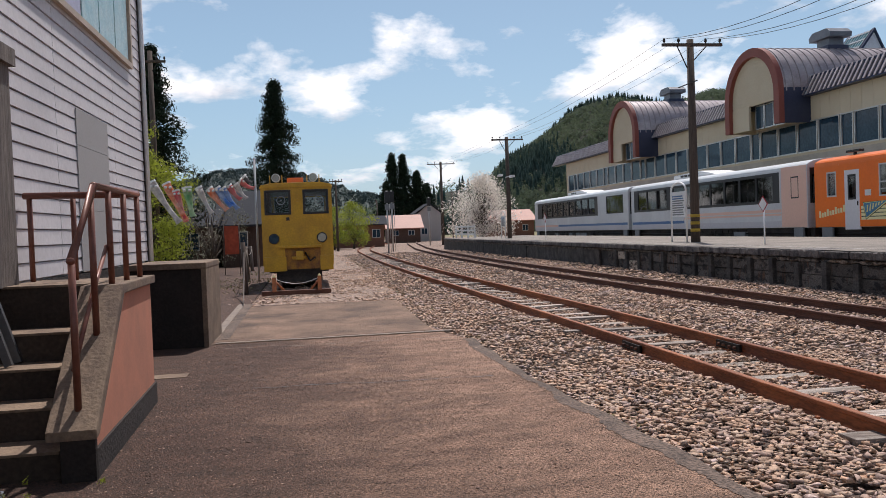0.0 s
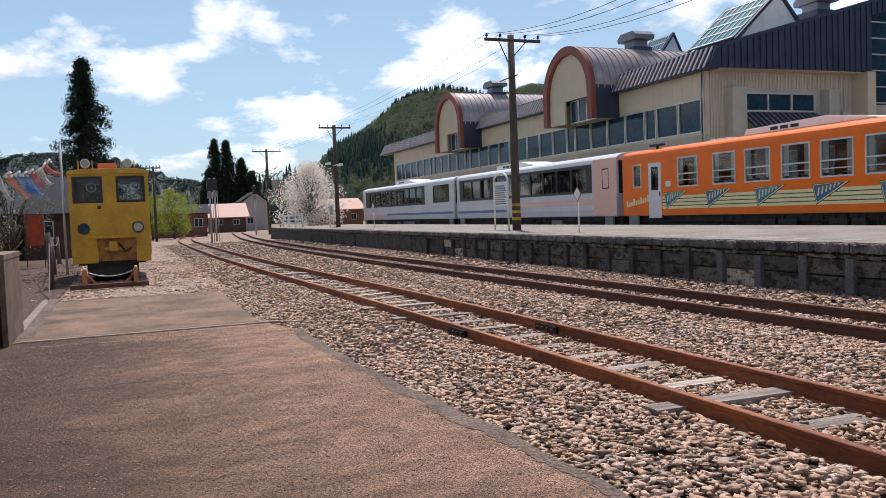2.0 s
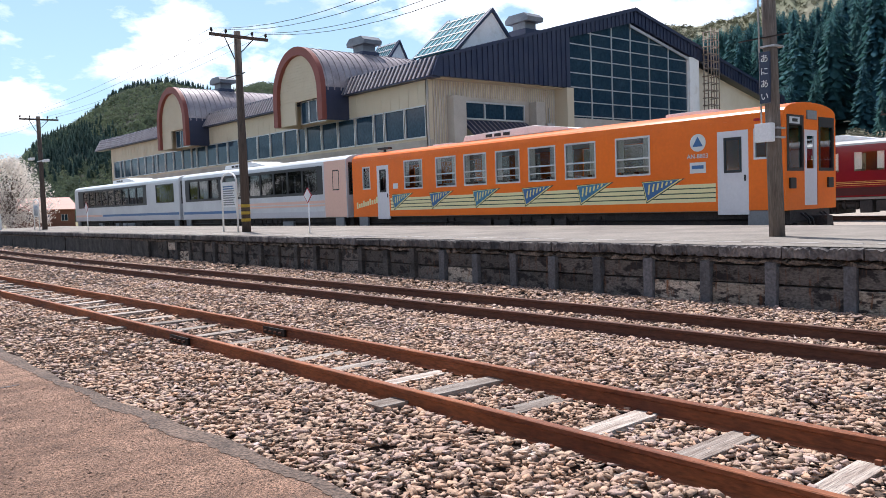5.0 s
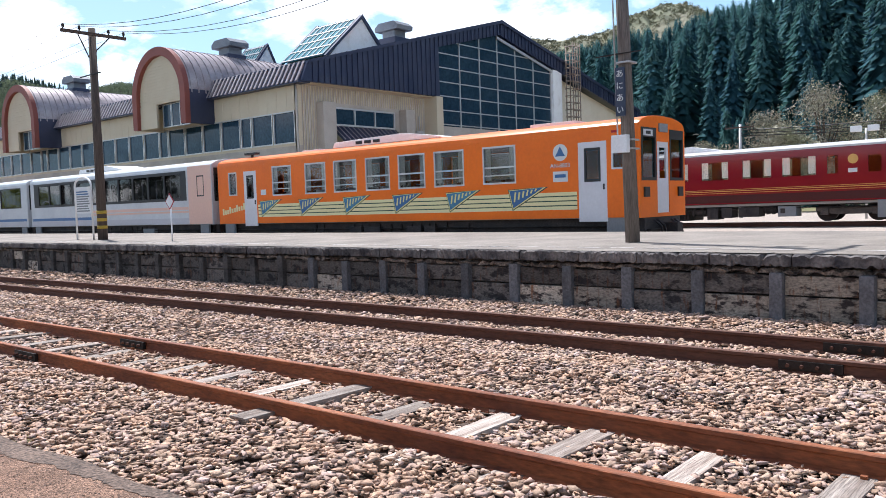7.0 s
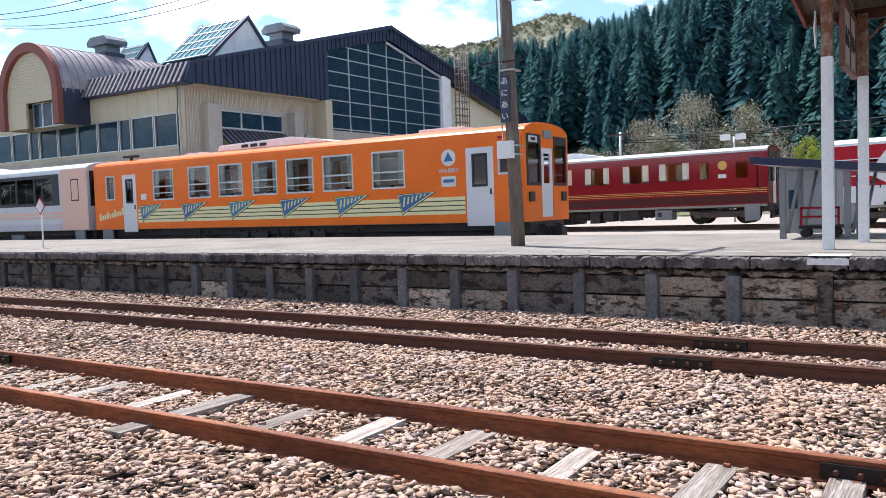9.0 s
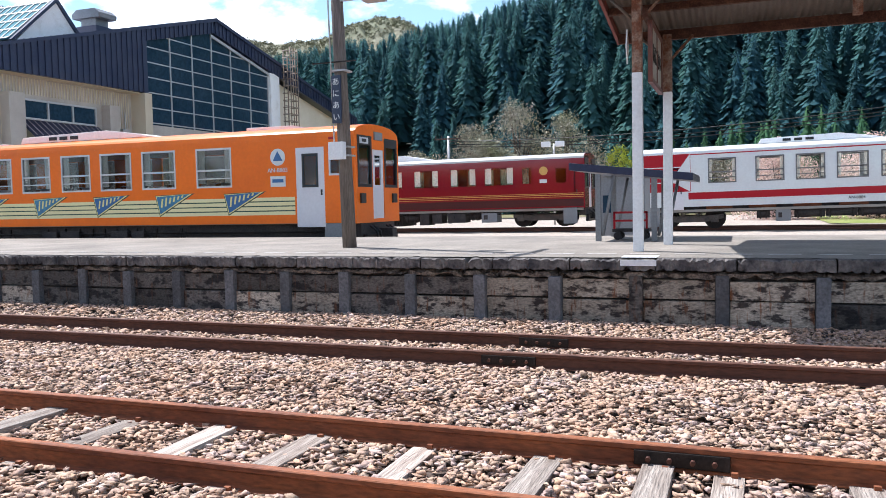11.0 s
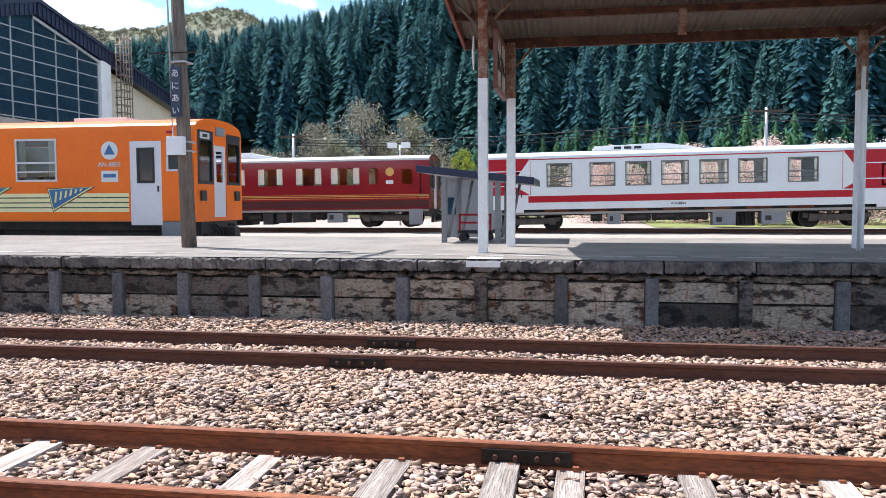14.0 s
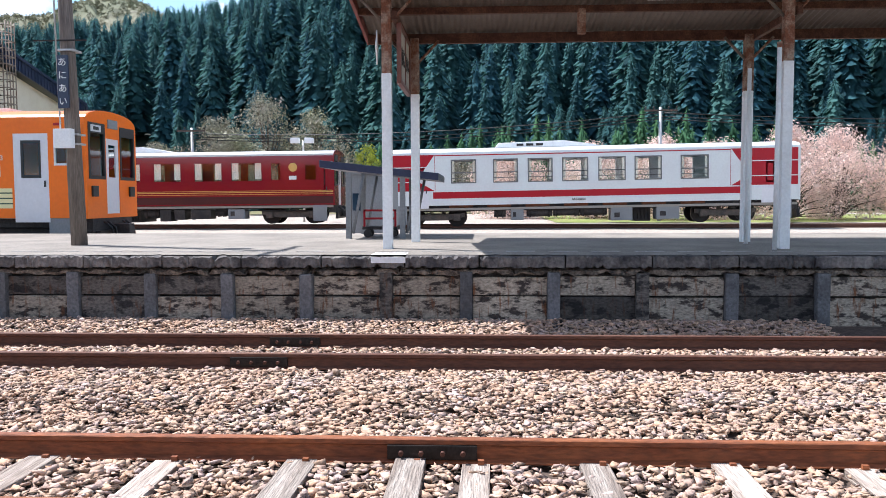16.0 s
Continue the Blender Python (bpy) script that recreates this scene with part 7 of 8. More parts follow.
for x_ in (-1.37, 0.08):
    bm = bmesh.new()
    tube(bm, (x_, YF - 0.07, 1.55), (x_, YF + 0.02, 1.55), 0.16, n=24)
    h = part("headlight", bm, M_BLACK, loco)
    bm = bmesh.new()
    tube(bm, (x_, YF - 0.085, 1.55), (x_, YF - 0.06, 1.55), 0.125, n=24)
    part("lens", bm, M_LAMP if x_ > 0 else M_GLASS_SKY_BLUE, h)
for x_ in (-1.25, -0.12):
    bm = bmesh.new()
    tube(bm, (x_, YF + 0.1, 3.42), (x_, YF + 0.3, 3.42), 0.13, n=20)
    s = part("roof_lamp", bm, M_GALV, loco)
    bm = bmesh.new()
    tube(bm, (x_, YF + 0.085, 3.42), (x_, YF + 0.11, 3.42), 0.11, n=20)
    part("lens", bm, M_LAMP, s)
    for d in (-0.185, 0.185):
        boxes("bracket", [(x_ + d - 0.015, YF + 0.15, 3.2, x_ + d + 0.015, YF + 0.2, 3.5)], M_YELLOWPAINT, s)
boxes("beacon", [(-0.92, YF + 0.15, 3.24, -0.42, YF + 0.35, 3.42)], M_ORANGE_LENS, loco, "orange beacon", bevel=0.03)
boxes("centre_post", [(-0.70, YF - 0.03, 2.75, -0.62, YF, 3.15), (-0.76, YF - 0.05, 2.68, -0.56, YF, 2.75)], M_YELLOWPAINT, loco)
boxes("plate", [(-0.98, YF - 0.01, 2.1, -0.88, YF, 2.2)], M_BLACK, loco)
for y_ in (26.3, 28.8):
    for x_ in (-1.2, -0.1):
        bars("wheel", (x_ - 0.06, y_, 0.45), (x_ + 0.06, y_, 0.45), 0.33, M_STEEL, loco, n=20)
# the second, lower box is added to darken the shade under the car
boxes("chassis_shade", [(-1.55, YF + 0.1, 0.5, 0.25, 29.9, 0.75), (-1.35, YF + 0.3, 0.2, 0.05, 29.7, 0.5)], M_UNDER, loco)
for s in (-0.566, 0.566):
    ys_ = np.arange(23.5, 80, 3.0)
    rail("rail", -0.64 + s + 0.00045 * np.maximum(0, ys_ - 30) ** 2, ys_, 0.12, M_RAIL_DARK, "rusty rail of the dead end siding", "rails of the dead end siding")
stop = thing("buffer_stop", -0.7, 22.6, 0, "low orange buffer stop with two clamps on a timber", "buffer stop")
boxes("timber", [(-1.65, 22.5, 0.0, 0.25, 22.7, 0.12)], M_RAIL_DARK, stop, bevel=0.01)
for x_ in (-1.3, -0.06):
    bm = bmesh.new()
    prism(bm, [(22.45, 0.1), (22.75, 0.1), (22.68, 0.46), (22.55, 0.50)], "x", x_ - 0.055, x_ + 0.055)
    part("clamp", bm, M_CLAMP, stop, "orange steel wheel clamp", bevel=0.015)
    bars("strut", (x_ + (0.3 if x_ < -1 else -0.3), 22.9, 0.05), (x_, 22.65, 0.4), 0.03, M_CLAMP, stop)
    bm = bmesh.new()
    bmesh.ops.create_icosphere(bm, subdivisions=2, radius=0.045, matrix=Matrix.Translation((x_, 22.6, 0.51)))
    part("reflector", bm, M_CREAM_LINE, stop)
bm = bmesh.new()
pipe(bm, [(-1.3 + 1.24 * k / 10, 22.6, 0.46 - 0.16 * (1 - (2 * k / 10 - 1) ** 2)) for k in range(11)], 0.012, 6)
part("chain", bm, M_GALV, stop)
fp = thing("rope_fence", -2.3, 26, 0, "old timber posts with a sagging rope", "fence")
for x_, y_, h_ in ((-2.12, 23.3, 1.5), (-2.6, 30, 1.3), (-3.1, 39, 1.2)):
    bars("post", (x_, y_, -0.1), (x_ - 0.04, y_, h_), 0.07 if y_ < 25 else 0.09, M_POLE_GREY if y_ > 25 else M_POLE, fp, n=8, r1=0.06)
bm = bmesh.new()
for (xa, ya, za), (xb, yb_, zb) in (((-2.14, 23.3, 1.25), (-2.62, 30, 1.15)), ((-2.62, 30, 1.15), (-3.1, 39, 1.05)), ((-2.14, 23.3, 1.25), (-1.9, 19.6, 0.05))):
    pipe(bm, [(xa + (xb - xa) * k / 8, ya + (yb_ - ya) * k / 8, za + (zb - za) * k / 8 - 0.2 * (1 - (k / 4 - 1) ** 2)) for k in range(9)], 0.015, 6)
part("rope", bm, M_POLE_GREY, fp)

# ---- carp streamers, houses, far things ----


def streamer(x, z, dx, dz, w, col, label, y=30.0):
    """A hollow cloth carp hanging from its mouth ring."""
    w *= 1.25
    t = thing("carp_streamer", x, y, z, label + " hung on a line", "streamer", "carp streamers on a line")
    bm = bmesh.new()
    last = None
    for k in range(10):
        f = k / 9
        c = Vector((x + dx * f, y + 0.05 * math.sin(f * 5), z + dz * f - 0.08 * math.sin(f * 3.1)))
        r = w * (1.0 - 0.62 * f) * (0.9 + 0.12 * math.sin(f * 9)) if k < 8 else w * (0.35 + 0.45 * (k - 7) / 2)
        side = Vector((dz, 0, -dx)).normalized()
        ring = [bm.verts.new(c + side * math.cos(a) * r + Vector((0, 1, 0)) * math.sin(a) * r * (0.6 if k < 8 else 0.12)) for a in np.linspace(0, math.tau, 10, endpoint=False)]
        if last:
            for j in range(10):
                bm.faces.new((last[j], last[(j + 1) % 10], ring[(j + 1) % 10], ring[j]))
        last = ring
    part("body", bm, col, t, smooth=True)
    for s in (-1, 1):
        bm = bmesh.new()
        bmesh.ops.create_uvsphere(bm, u_segments=10, v_segments=6, radius=w * 0.33, matrix=Matrix.Translation((x + dx * 0.1 + s * w * 0.5, y - w * 0.5, z + dz * 0.1)))
        part("eye", bm, M_WHITE, t)
    bm = bmesh.new()
    bmesh.ops.create_cone(bm, segments=12, radius1=w * 1.02, radius2=w * 1.0, depth=0.07, cap_ends=False, matrix=Matrix.Translation((x, y, z)) @ Vector((dx, 0, dz)).to_track_quat("Z", "Y").to_matrix().to_4x4())
    part("mouth_ring", bm, M_WHITE, t)
    bars("cord", (x, y - 0.005, z - w), (x, y - 0.005, z + w + 0.1), 0.006, M_WIRE, t, n=5)


def cloth(name, c, c2):
    return material(name, c, 0.8, var=0.2, scale=3, fine=9, bump=0.1, second=c2, spread=0.5)


K_GREY, K_RED, K_GREEN = cloth("grey cloth", (0.66, 0.63, 0.60), (0.36, 0.34, 0.34)), cloth("orange red cloth", (0.70, 0.16, 0.06), (0.70, 0.45, 0.36)), cloth("green cloth", (0.12, 0.36, 0.14), (0.5, 0.6, 0.4))
K_BLUE, K_PINK, K_BLACK = cloth("blue cloth", (0.05, 0.18, 0.55), (0.35, 0.45, 0.65)), cloth("red cloth", (0.60, 0.05, 0.07), (0.60, 0.28, 0.25)), cloth("black cloth", (0.03, 0.03, 0.04), (0.2, 0.2, 0.2))
for a in ((-5.83, 3.71, 0.93, -1.46, 0.14, K_GREY, "grey carp streamer"), (-5.32, 3.66, 0.65, -1.34, 0.13, K_RED, "orange carp streamer"), (-5.0, 3.40, 0.33, -1.13, 0.11, K_PINK, "pale red carp streamer"),
          (-4.62, 3.50, 0.18, -1.05, 0.14, K_GREEN, "green carp streamer"), (-4.21, 3.48, 0.45, -0.94, 0.11, K_GREY, "small grey carp streamer"), (-3.83, 3.43, 0.61, -0.78, 0.12, K_RED, "orange red carp streamer"),
          (-3.55, 3.45, 0.48, -0.68, 0.11, K_BLUE, "blue carp streamer"), (-3.34, 3.44, 0.5, -0.76, 0.10, K_BLUE, "bright blue carp streamer"), (-3.13, 3.52, 0.40, -0.50, 0.10, K_PINK, "red carp streamer"),
          (-2.88, 3.57, 0.36, -0.52, 0.10, K_GREY, "silver carp streamer"), (-2.72, 3.70, 0.49, -0.28, 0.10, K_PINK, "small red carp streamer"), (-2.58, 3.84, 0.30, -0.20, 0.09, K_BLACK, "black carp streamer")):
    streamer(*a)
K_BANNER = cloth("faded red cloth", (0.42, 0.075, 0.035), (0.34, 0.06, 0.03))
bn = thing("red_banner", -3.8, 36.4, 0, "orange red cloth banner on two posts", "banner")
boxes("cloth", [(-4.05, 36.4, 0.9, -3.45, 36.43, 2.15)], K_BANNER, bn)
for x_ in (-4.08, -3.42):
    bars("post", (x_, 36.41, -0.1), (x_, 36.41, 2.2), 0.02, M_POLE, bn, n=6)
bm = bmesh.new()
pipe(bm, [(-7.2, 30, 4.2), (-5.9, 30, 3.74), (-5.83, 30, 3.715), (-5.75, 30, 3.71), (-5.32, 30, 3.69), (-5.0, 30, 3.50), (-4.62, 30, 3.53), (-4.21, 30, 3.51), (-3.83, 30, 3.47), (-3.34, 30, 3.47), (-2.88, 30, 3.60), (-2.58, 30, 3.86), (-2.2, 30, 4.4)], 0.012, 5)
tagged(mesh_object("streamer_line", bm, M_WIRE), "thin line that carries the streamers", "rope")

M_ROOFGREY = material("grey roof sheets", (0.045, 0.048, 0.056), 0.9, 0.0, spec=0.1, var=0.12, scale=0.8, fine=8, bump=0.1)
M_ROOFRED = material("faded red roof sheets", (0.38, 0.15, 0.10), 0.6, var=0.12, scale=0.8, fine=8, bump=0.1)
M_HOUSEBROWN = material("dark brown boards", (0.10, 0.055, 0.04), 0.8, var=0.25, scale=1.2, fine=14, bump=0.3, stretch=(1, 1, 0.3))
M_HOUSERED = material("reddish brown wall", (0.20, 0.09, 0.06), 0.8, var=0.2, scale=0.8, fine=10, bump=0.2)


def house(x0, x1, y0, y1, h, rise, wall, roof, label, axis="x"):
    t = thing("house", (x0 + x1) / 2, (y0 + y1) / 2, 0, label, "house", "houses by the line")
    n = max(1, int((x1 - x0) / 1.8))
    wins = [(x0 + 0.5 + k * (x1 - x0) / n, x0 + 0.5 + k * (x1 - x0) / n + 0.9, 1.0, min(h - 0.3, 1.95)) for k in range(n)]
    bm = bmesh.new()
    holed(bm, "y", y0, y0 + 0.15, x0, x1, -0.2, h, wins)
    part("wall", bm, wall, t)
    boxes("wall", [(x0, y0 + 0.15, -0.2, x0 + 0.15, y1, h), (x1 - 0.15, y0 + 0.15, -0.2, x1, y1, h), (x0, y1, -0.2, x1, y1 + 0.15, h)], wall, t)
    for a, b, c, d in wins:
        bm = bmesh.new()
        holed(bm, "y", y0 - 0.03, y0 + 0.1, a, b, c, d, [(a + 0.05, (a + b) / 2 - 0.02, c + 0.05, d - 0.05), ((a + b) / 2 + 0.02, b - 0.05, c + 0.05, d - 0.05)])
        w = part("window", bm, M_ALU, t)
        boxes("pane", [(a + 0.03, y0 + 0.03, c + 0.03, b - 0.03, y0 + 0.04, d - 0.03)], M_GLASS_SKY_BLUE, w)
    bm = bmesh.new()
    o = 0.5
    if axis == "x":
        ym = (y0 + y1) / 2
        prism(bm, [(y0 - o, h - 0.1), (ym, h + rise), (y1 + o, h - 0.1), (y1 + o, h), (ym, h + rise + 0.12), (y0 - o, h + 0.02)], "x", x0 - o, x1 + o)
    else:
        xm = (x0 + x1) / 2
        prism(bm, [(x0 - o, h - 0.1), (xm, h + rise), (x1 + o, h - 0.1), (x1 + o, h), (xm, h + rise + 0.12), (x0 - o, h + 0.02)], "y", y0 - o, y1 + o)
        bm2 = bmesh.new()
        prism(bm2, [(x0, h), (x1, h), (xm, h + rise)], "y", y0 + 0.02, y0 + 0.14)
        part("gable", bm2, wall, t)
    part("roof", bm, roof, t)


house(-9.5, -5.6, 44, 51, 2.3, 0.9, M_HOUSEBROWN, M_ROOFGREY, "low dark brown house with a grey roof")
house(-5.2, -3.0, 46, 54, 2.3, 2.0, M_HOUSEBROWN, M_ROOFGREY, "dark house with a steep grey roof", "x")
house(2.2, 7.7, 90, 97, 2.5, 0.9, M_HOUSERED, M_ROOFGREY, "long reddish brown house with a grey roof")
house(10.2, 14.6, 111, 117, 2.0, 1.8, M_HOUSEBROWN, M_ROOFRED, "house with a faded red roof")
house(15.5, 19, 120, 126, 4.2, 1.4, M_GREYPANEL, M_ROOFGREY, "grey two storey house far down the line", "y")
house(26, 33, 118, 126, 2.6, 1.6, M_HOUSERED, M_ROOFRED, "house with a pink roof behind the cherry tree")
house(-20, -12, 60, 70, 3.0, 1.6, M_HOUSEBROWN, M_ROOFGREY, "brown house among trees")
bench = thing("garden_table", -6.9, 33, 0, "small white table by the hedge", "table")
boxes("top", [(-7.4, 32.6, 0.72, -6.3, 33.1, 0.77)], M_WHITE_WORN, bench)
for x_ in (-7.3, -6.4):
    boxes("leg", [(x_ - 0.03, 32.7, -0.08, x_ + 0.03, 32.76, 0.72), (x_ - 0.03, 32.98, -0.08, x_ + 0.03, 33.04, 0.72)], M_WHITE_WORN, bench)

# ---- poles and wires ----


def pole(x, y, z0, z1, arm_z, arm, mat, label, r=0.13, lean=(0, 0), arms=1, along="y", brace=True):
    t = thing("utility_pole", x, y, z0, label, "utility pole", "poles along the line")
    bars("shaft", (x, y, z0), (x + lean[0], y + lean[1], z1), r, mat, t, n=14, r1=r * 0.72)
    for k in range(arms):
        z = arm_z - k * 0.6
        c = (x + lean[0], y + lean[1])
        a = boxes("crossarm", [(c[0] - 0.2, c[1] - arm, z - 0.05, c[0] - 0.11, c[1] + arm, z + 0.05)] if along == "y" else [(c[0] - arm, c[1] - 0.2, z - 0.05, c[0] + arm, c[1] - 0.11, z + 0.05)], M_POLE, t, bevel=0.008)
        for d in (-0.93, -0.45, 0.45, 0.93):
            p = (c[0] - 0.155, c[1] + d * arm, z) if along == "y" else (c[0] + d * arm, c[1] - 0.155, z)
            bm = bmesh.new()
            tube(bm, (p[0], p[1], z + 0.05), (p[0], p[1], z + 0.13), 0.02, n=8)
            tube(bm, (p[0], p[1], z + 0.11), (p[0], p[1], z + 0.22), 0.05, 0.035, n=10)
            part("insulator", bm, M_UNDER, a)
        if brace and k == 0:
            for s in (-1, 1):
                q = (c[0] - 0.13, c[1] + s * arm * 0.5, z - 0.02) if along == "y" else (c[0] + s * arm * 0.5, c[1] - 0.13, z - 0.02)
                bars("brace", (c[0] - 0.13, c[1], z - 0.75), q, 0.02, M_STEEL, t, n=6)
    return t


def wire(a, b, sag, r, label="thin dark overhead wire", name="overhead_wire"):
    a, b = Vector(a), Vector(b)
    bm = bmesh.new()
    pts = [a.lerp(b, k / 14) - Vector((0, 0, sag * (1 - (k / 7 - 1) ** 2))) for k in range(15)]
    pipe(bm, pts, r, 5)
    tagged(mesh_object(name, bm, M_WIRE), label, "wire", "overhead wires")


pA = pole(12.95, 26.1, 0.86, 7.9, 7.68, 1.1, M_POLE, "dark creosoted timber pole with a crossarm", r=0.16, along="x")
for z in (1.25, 1.5, 1.75):
    bm = bmesh.new()
    tube(bm, (12.95, 26.1, z), (12.95, 26.1, z + 0.11), 0.163, n=14)
    part("warning_band", bm, material("yellow warning band", (0.45, 0.30, 0.03), 0.6), pA)
boxes("cross_bar", [(12.8, 25.4, 6.35, 12.84, 26.8, 6.38)], M_STEEL, pA)
pB = pole(13.0, 53.0, 0.86, 7.75, 7.55, 1.1, M_POLE, "dark timber pole with a crossarm and a lamp", r=0.16, along="x")
boxes("lamp_arm", [(12.85, 51.6, 5.0, 12.9, 53.2, 5.06)], M_GALV, pB)
boxes("lamp_head", [(12.75, 51.0, 4.9, 13.0, 51.7, 5.05)], M_WHITE, pB, bevel=0.03)
boxes("lamp_head", [(12.75, 54.3, 5.2, 13.0, 55.0, 5.35)], M_WHITE, pB, bevel=0.03)
pole(13.6, 85, -0.1, 8.9, 8.65, 1.5, M_POLE, "dark timber pole beyond the platform", r=0.17, along="x")
pole(2.05, 75, -0.1, 6.6, 6.45, 0.6, M_POLE, "dark timber pole by the siding", r=0.12, along="x")
pole(-7.15, 38, -0.1, 10.2, 9.7, 0.7, M_POLE, "tall dark pole beside the cedar", r=0.15, along="x")
for x, z in ((-2.2, 4.45), (-7.2, 4.3)):
    t = thing("streamer_pole", x, 30, -0.1, "slender grey steel pole that holds the streamer line", "pole", "streamer poles")
    bars("tube", (x, 30, -0.1), (x, 30, z), 0.04, M_GALV, t, n=10)
    bars("cap", (x, 30, z), (x, 30, z + 0.05), 0.045, M_GALV, t, n=10)
pole(20.5, 118, -0.1, 7.5, 7.2, 1.0, M_POLE, "small dark pole far away", r=0.12)
pole(30.5, 135, -0.1, 7.5, 7.2, 1.0, M_POLE, "small dark pole far away", r=0.12)
pole(8.6, 110, -0.1, 6.0, 5.8, 0.6, M_POLE, "small dark pole far away", r=0.1)
pC = pole(13.36, 6.8, 0.86, 8.6, 8.3, 1.1, M_POLE_GREY, "grey weathered timber pole with a station name plate", r=0.135, lean=(0.0, 0.22), along="x")
boxes("name_plate", [(13.12, 6.785, 3.18, 13.16, 6.965, 4.05)], material("navy enamel", (0.02, 0.03, 0.07), 0.3, var=0.05, bump=0), pC, "navy name plate")
for k, ch in enumerate("あにあい"):
    words("lettering", ch, 0.15, Matrix.Translation((13.114, 6.875, 3.93 - k * 0.215)) @ FACE_X, M_WHITE, pC)
boxes("switch_box", [(13.08, 6.74, 2.52, 13.2, 7.05, 2.84)], M_WHITE_WORN, pC, "small white box", bevel=0.01)
for z, d in ((2.58, 0.0), (2.74, 0.0), (4.14, 0.02)):
    boxes("strap", [(13.2, 6.7 + d, z, 13.5, 7.0 + d, z + 0.03)], M_GALV, pC)
bars("cable", (13.2, 6.98, 2.8), (13.22, 7.1, 8.2), 0.015, M_GALV, pC, n=6)
boxes("lamp_arm", [(13.3, 6.2, 5.42, 13.34, 6.9, 5.46), (13.2, 5.95, 5.36, 13.45, 6.35, 5.46)], M_GALV, pC)
boxes("step_peg", [(13.2, 6.5, 4.3, 13.23, 7.4, 4.32)], M_STEEL, pC)
for k, d in enumerate((-1.02, -0.5, 0.5, 1.02)):
    wire((12.95 + d, 25.95, 7.88), (13.36 + d, 6.87, 8.5), 1.12, 0.009)
    wire((12.95 + d, 25.95, 7.88), (13.0 + d, 52.85, 7.75), 0.3, 0.006)
    wire((13.36 + d, 6.87, 8.5), (13.6 + d, -25, 8.6), 0.3, 0.011)
    wire((13.0 + d, 52.85, 7.75), (13.6 + d * 1.3, 84.85, 8.85), 0.3, 0.006)

# ---- signs on the platform ----


def diamond_sign(x, y, h, s):
    t = thing("diamond_sign", x, y, PZ, "white diamond sign with a red border on a thin post", "sign", "diamond signs")
    bars("post", (x, y, PZ), (x, y, PZ + h), 0.022, M_WHITE_WORN, t, n=8)
    z = PZ + h + s * 0.45
    for k, (q, m) in enumerate(((s, M_CAR_RED), (s * 0.82, M_WHITE))):
        bm = bmesh.new()
        prism(bm, [(y - q, z), (y, z - q), (y + q, z), (y, z + q)], "x", x - 0.03 - 0.006 * k, x - 0.02)
        part("plate" if k else "border", bm, m, t)


diamond_sign(12.6, 21.2, 1.05, 0.24)
diamond_sign(12.6, 43.1, 1.05, 0.30)


def arch_board(x, ya, yb_, h, label):
    t = thing("notice_board", x, (ya + yb_) / 2, PZ, label, "sign", "notice boards")
    ym, r = (ya + yb_) / 2, (yb_ - ya) / 2
    bm = bmesh.new()
    pipe(bm, [(x, ya, PZ), (x, ya, PZ + h - r * 0.5)] + [(x, ym - r * math.cos(a), PZ + h - r * 0.5 + r * 0.5 * math.sin(a)) for a in np.linspace(0.2, math.pi - 0.2, 9)] + [(x, yb_, PZ + h - r * 0.5), (x, yb_, PZ)], 0.035, 8)
    part("tube_frame", bm, M_WHITE, t)
    b = boxes("panel", [(x - 0.015, ya + 0.08, PZ + h * 0.42, x + 0.015, yb_ - 0.08, PZ + h - r * 0.55)], M_WHITE, t)
    n = 9
    for k in range(n):
        z = PZ + h * 0.45 + (h * 0.5 - r * 0.55) * k / n
        boxes("lettering_bar", [(x - 0.021, ya + 0.14 + 0.05 * (k % 3), z, x - 0.014, yb_ - 0.14, z + 0.045)], M_BLUE if k > 6 else M_EQUIP, b)


arch_board(12.95, 26.75, 27.95, 2.15, "white arched notice board with printed lines")
arch_board(13.1, 54.6, 55.8, 1.9, "white arched station sign at the platform end")
fn = thing("white_fence", 12.0, 63, PZ, "low white board fence at the platform end", "fence")
for y_ in (60.0, 62.7, 65.4, 68.0):
    boxes("post", [(11.95, y_ - 0.06, 0.3, 12.05, y_ + 0.06, PZ + 1.05)], M_WHITE, fn)
for z in (PZ + 0.25, PZ + 0.55, PZ + 0.85):
    boxes("board", [(11.9, 59.9, z, 11.95, 68.1, z + 0.13)], M_WHITE, fn)

# ---- platform canopy ----
canopy = thing("platform_canopy", 13.3, -5, PZ, "rusty steel platform canopy with corrugated roof", "canopy")


def corrugated(xa, za, xb, zb, y0, y1, pitch, amp):
    bm = bmesh.new()
    n = int((y1 - y0) / pitch * 6)
    last = None
    for k in range(n + 1):
        y = y0 + (y1 - y0) * k / n
        d = amp * math.sin(math.tau * (y - y0) / pitch)
        pair = (bm.verts.new((xa, y, za + d)), bm.verts.new((xb, y, zb + d)))
        if last:
            bm.faces.new((last[0], last[1], pair[1], pair[0])).smooth = True
        last = pair
    return bm


def roof_under(x):
    return 4.50 + (14.5 - x) * 0.165


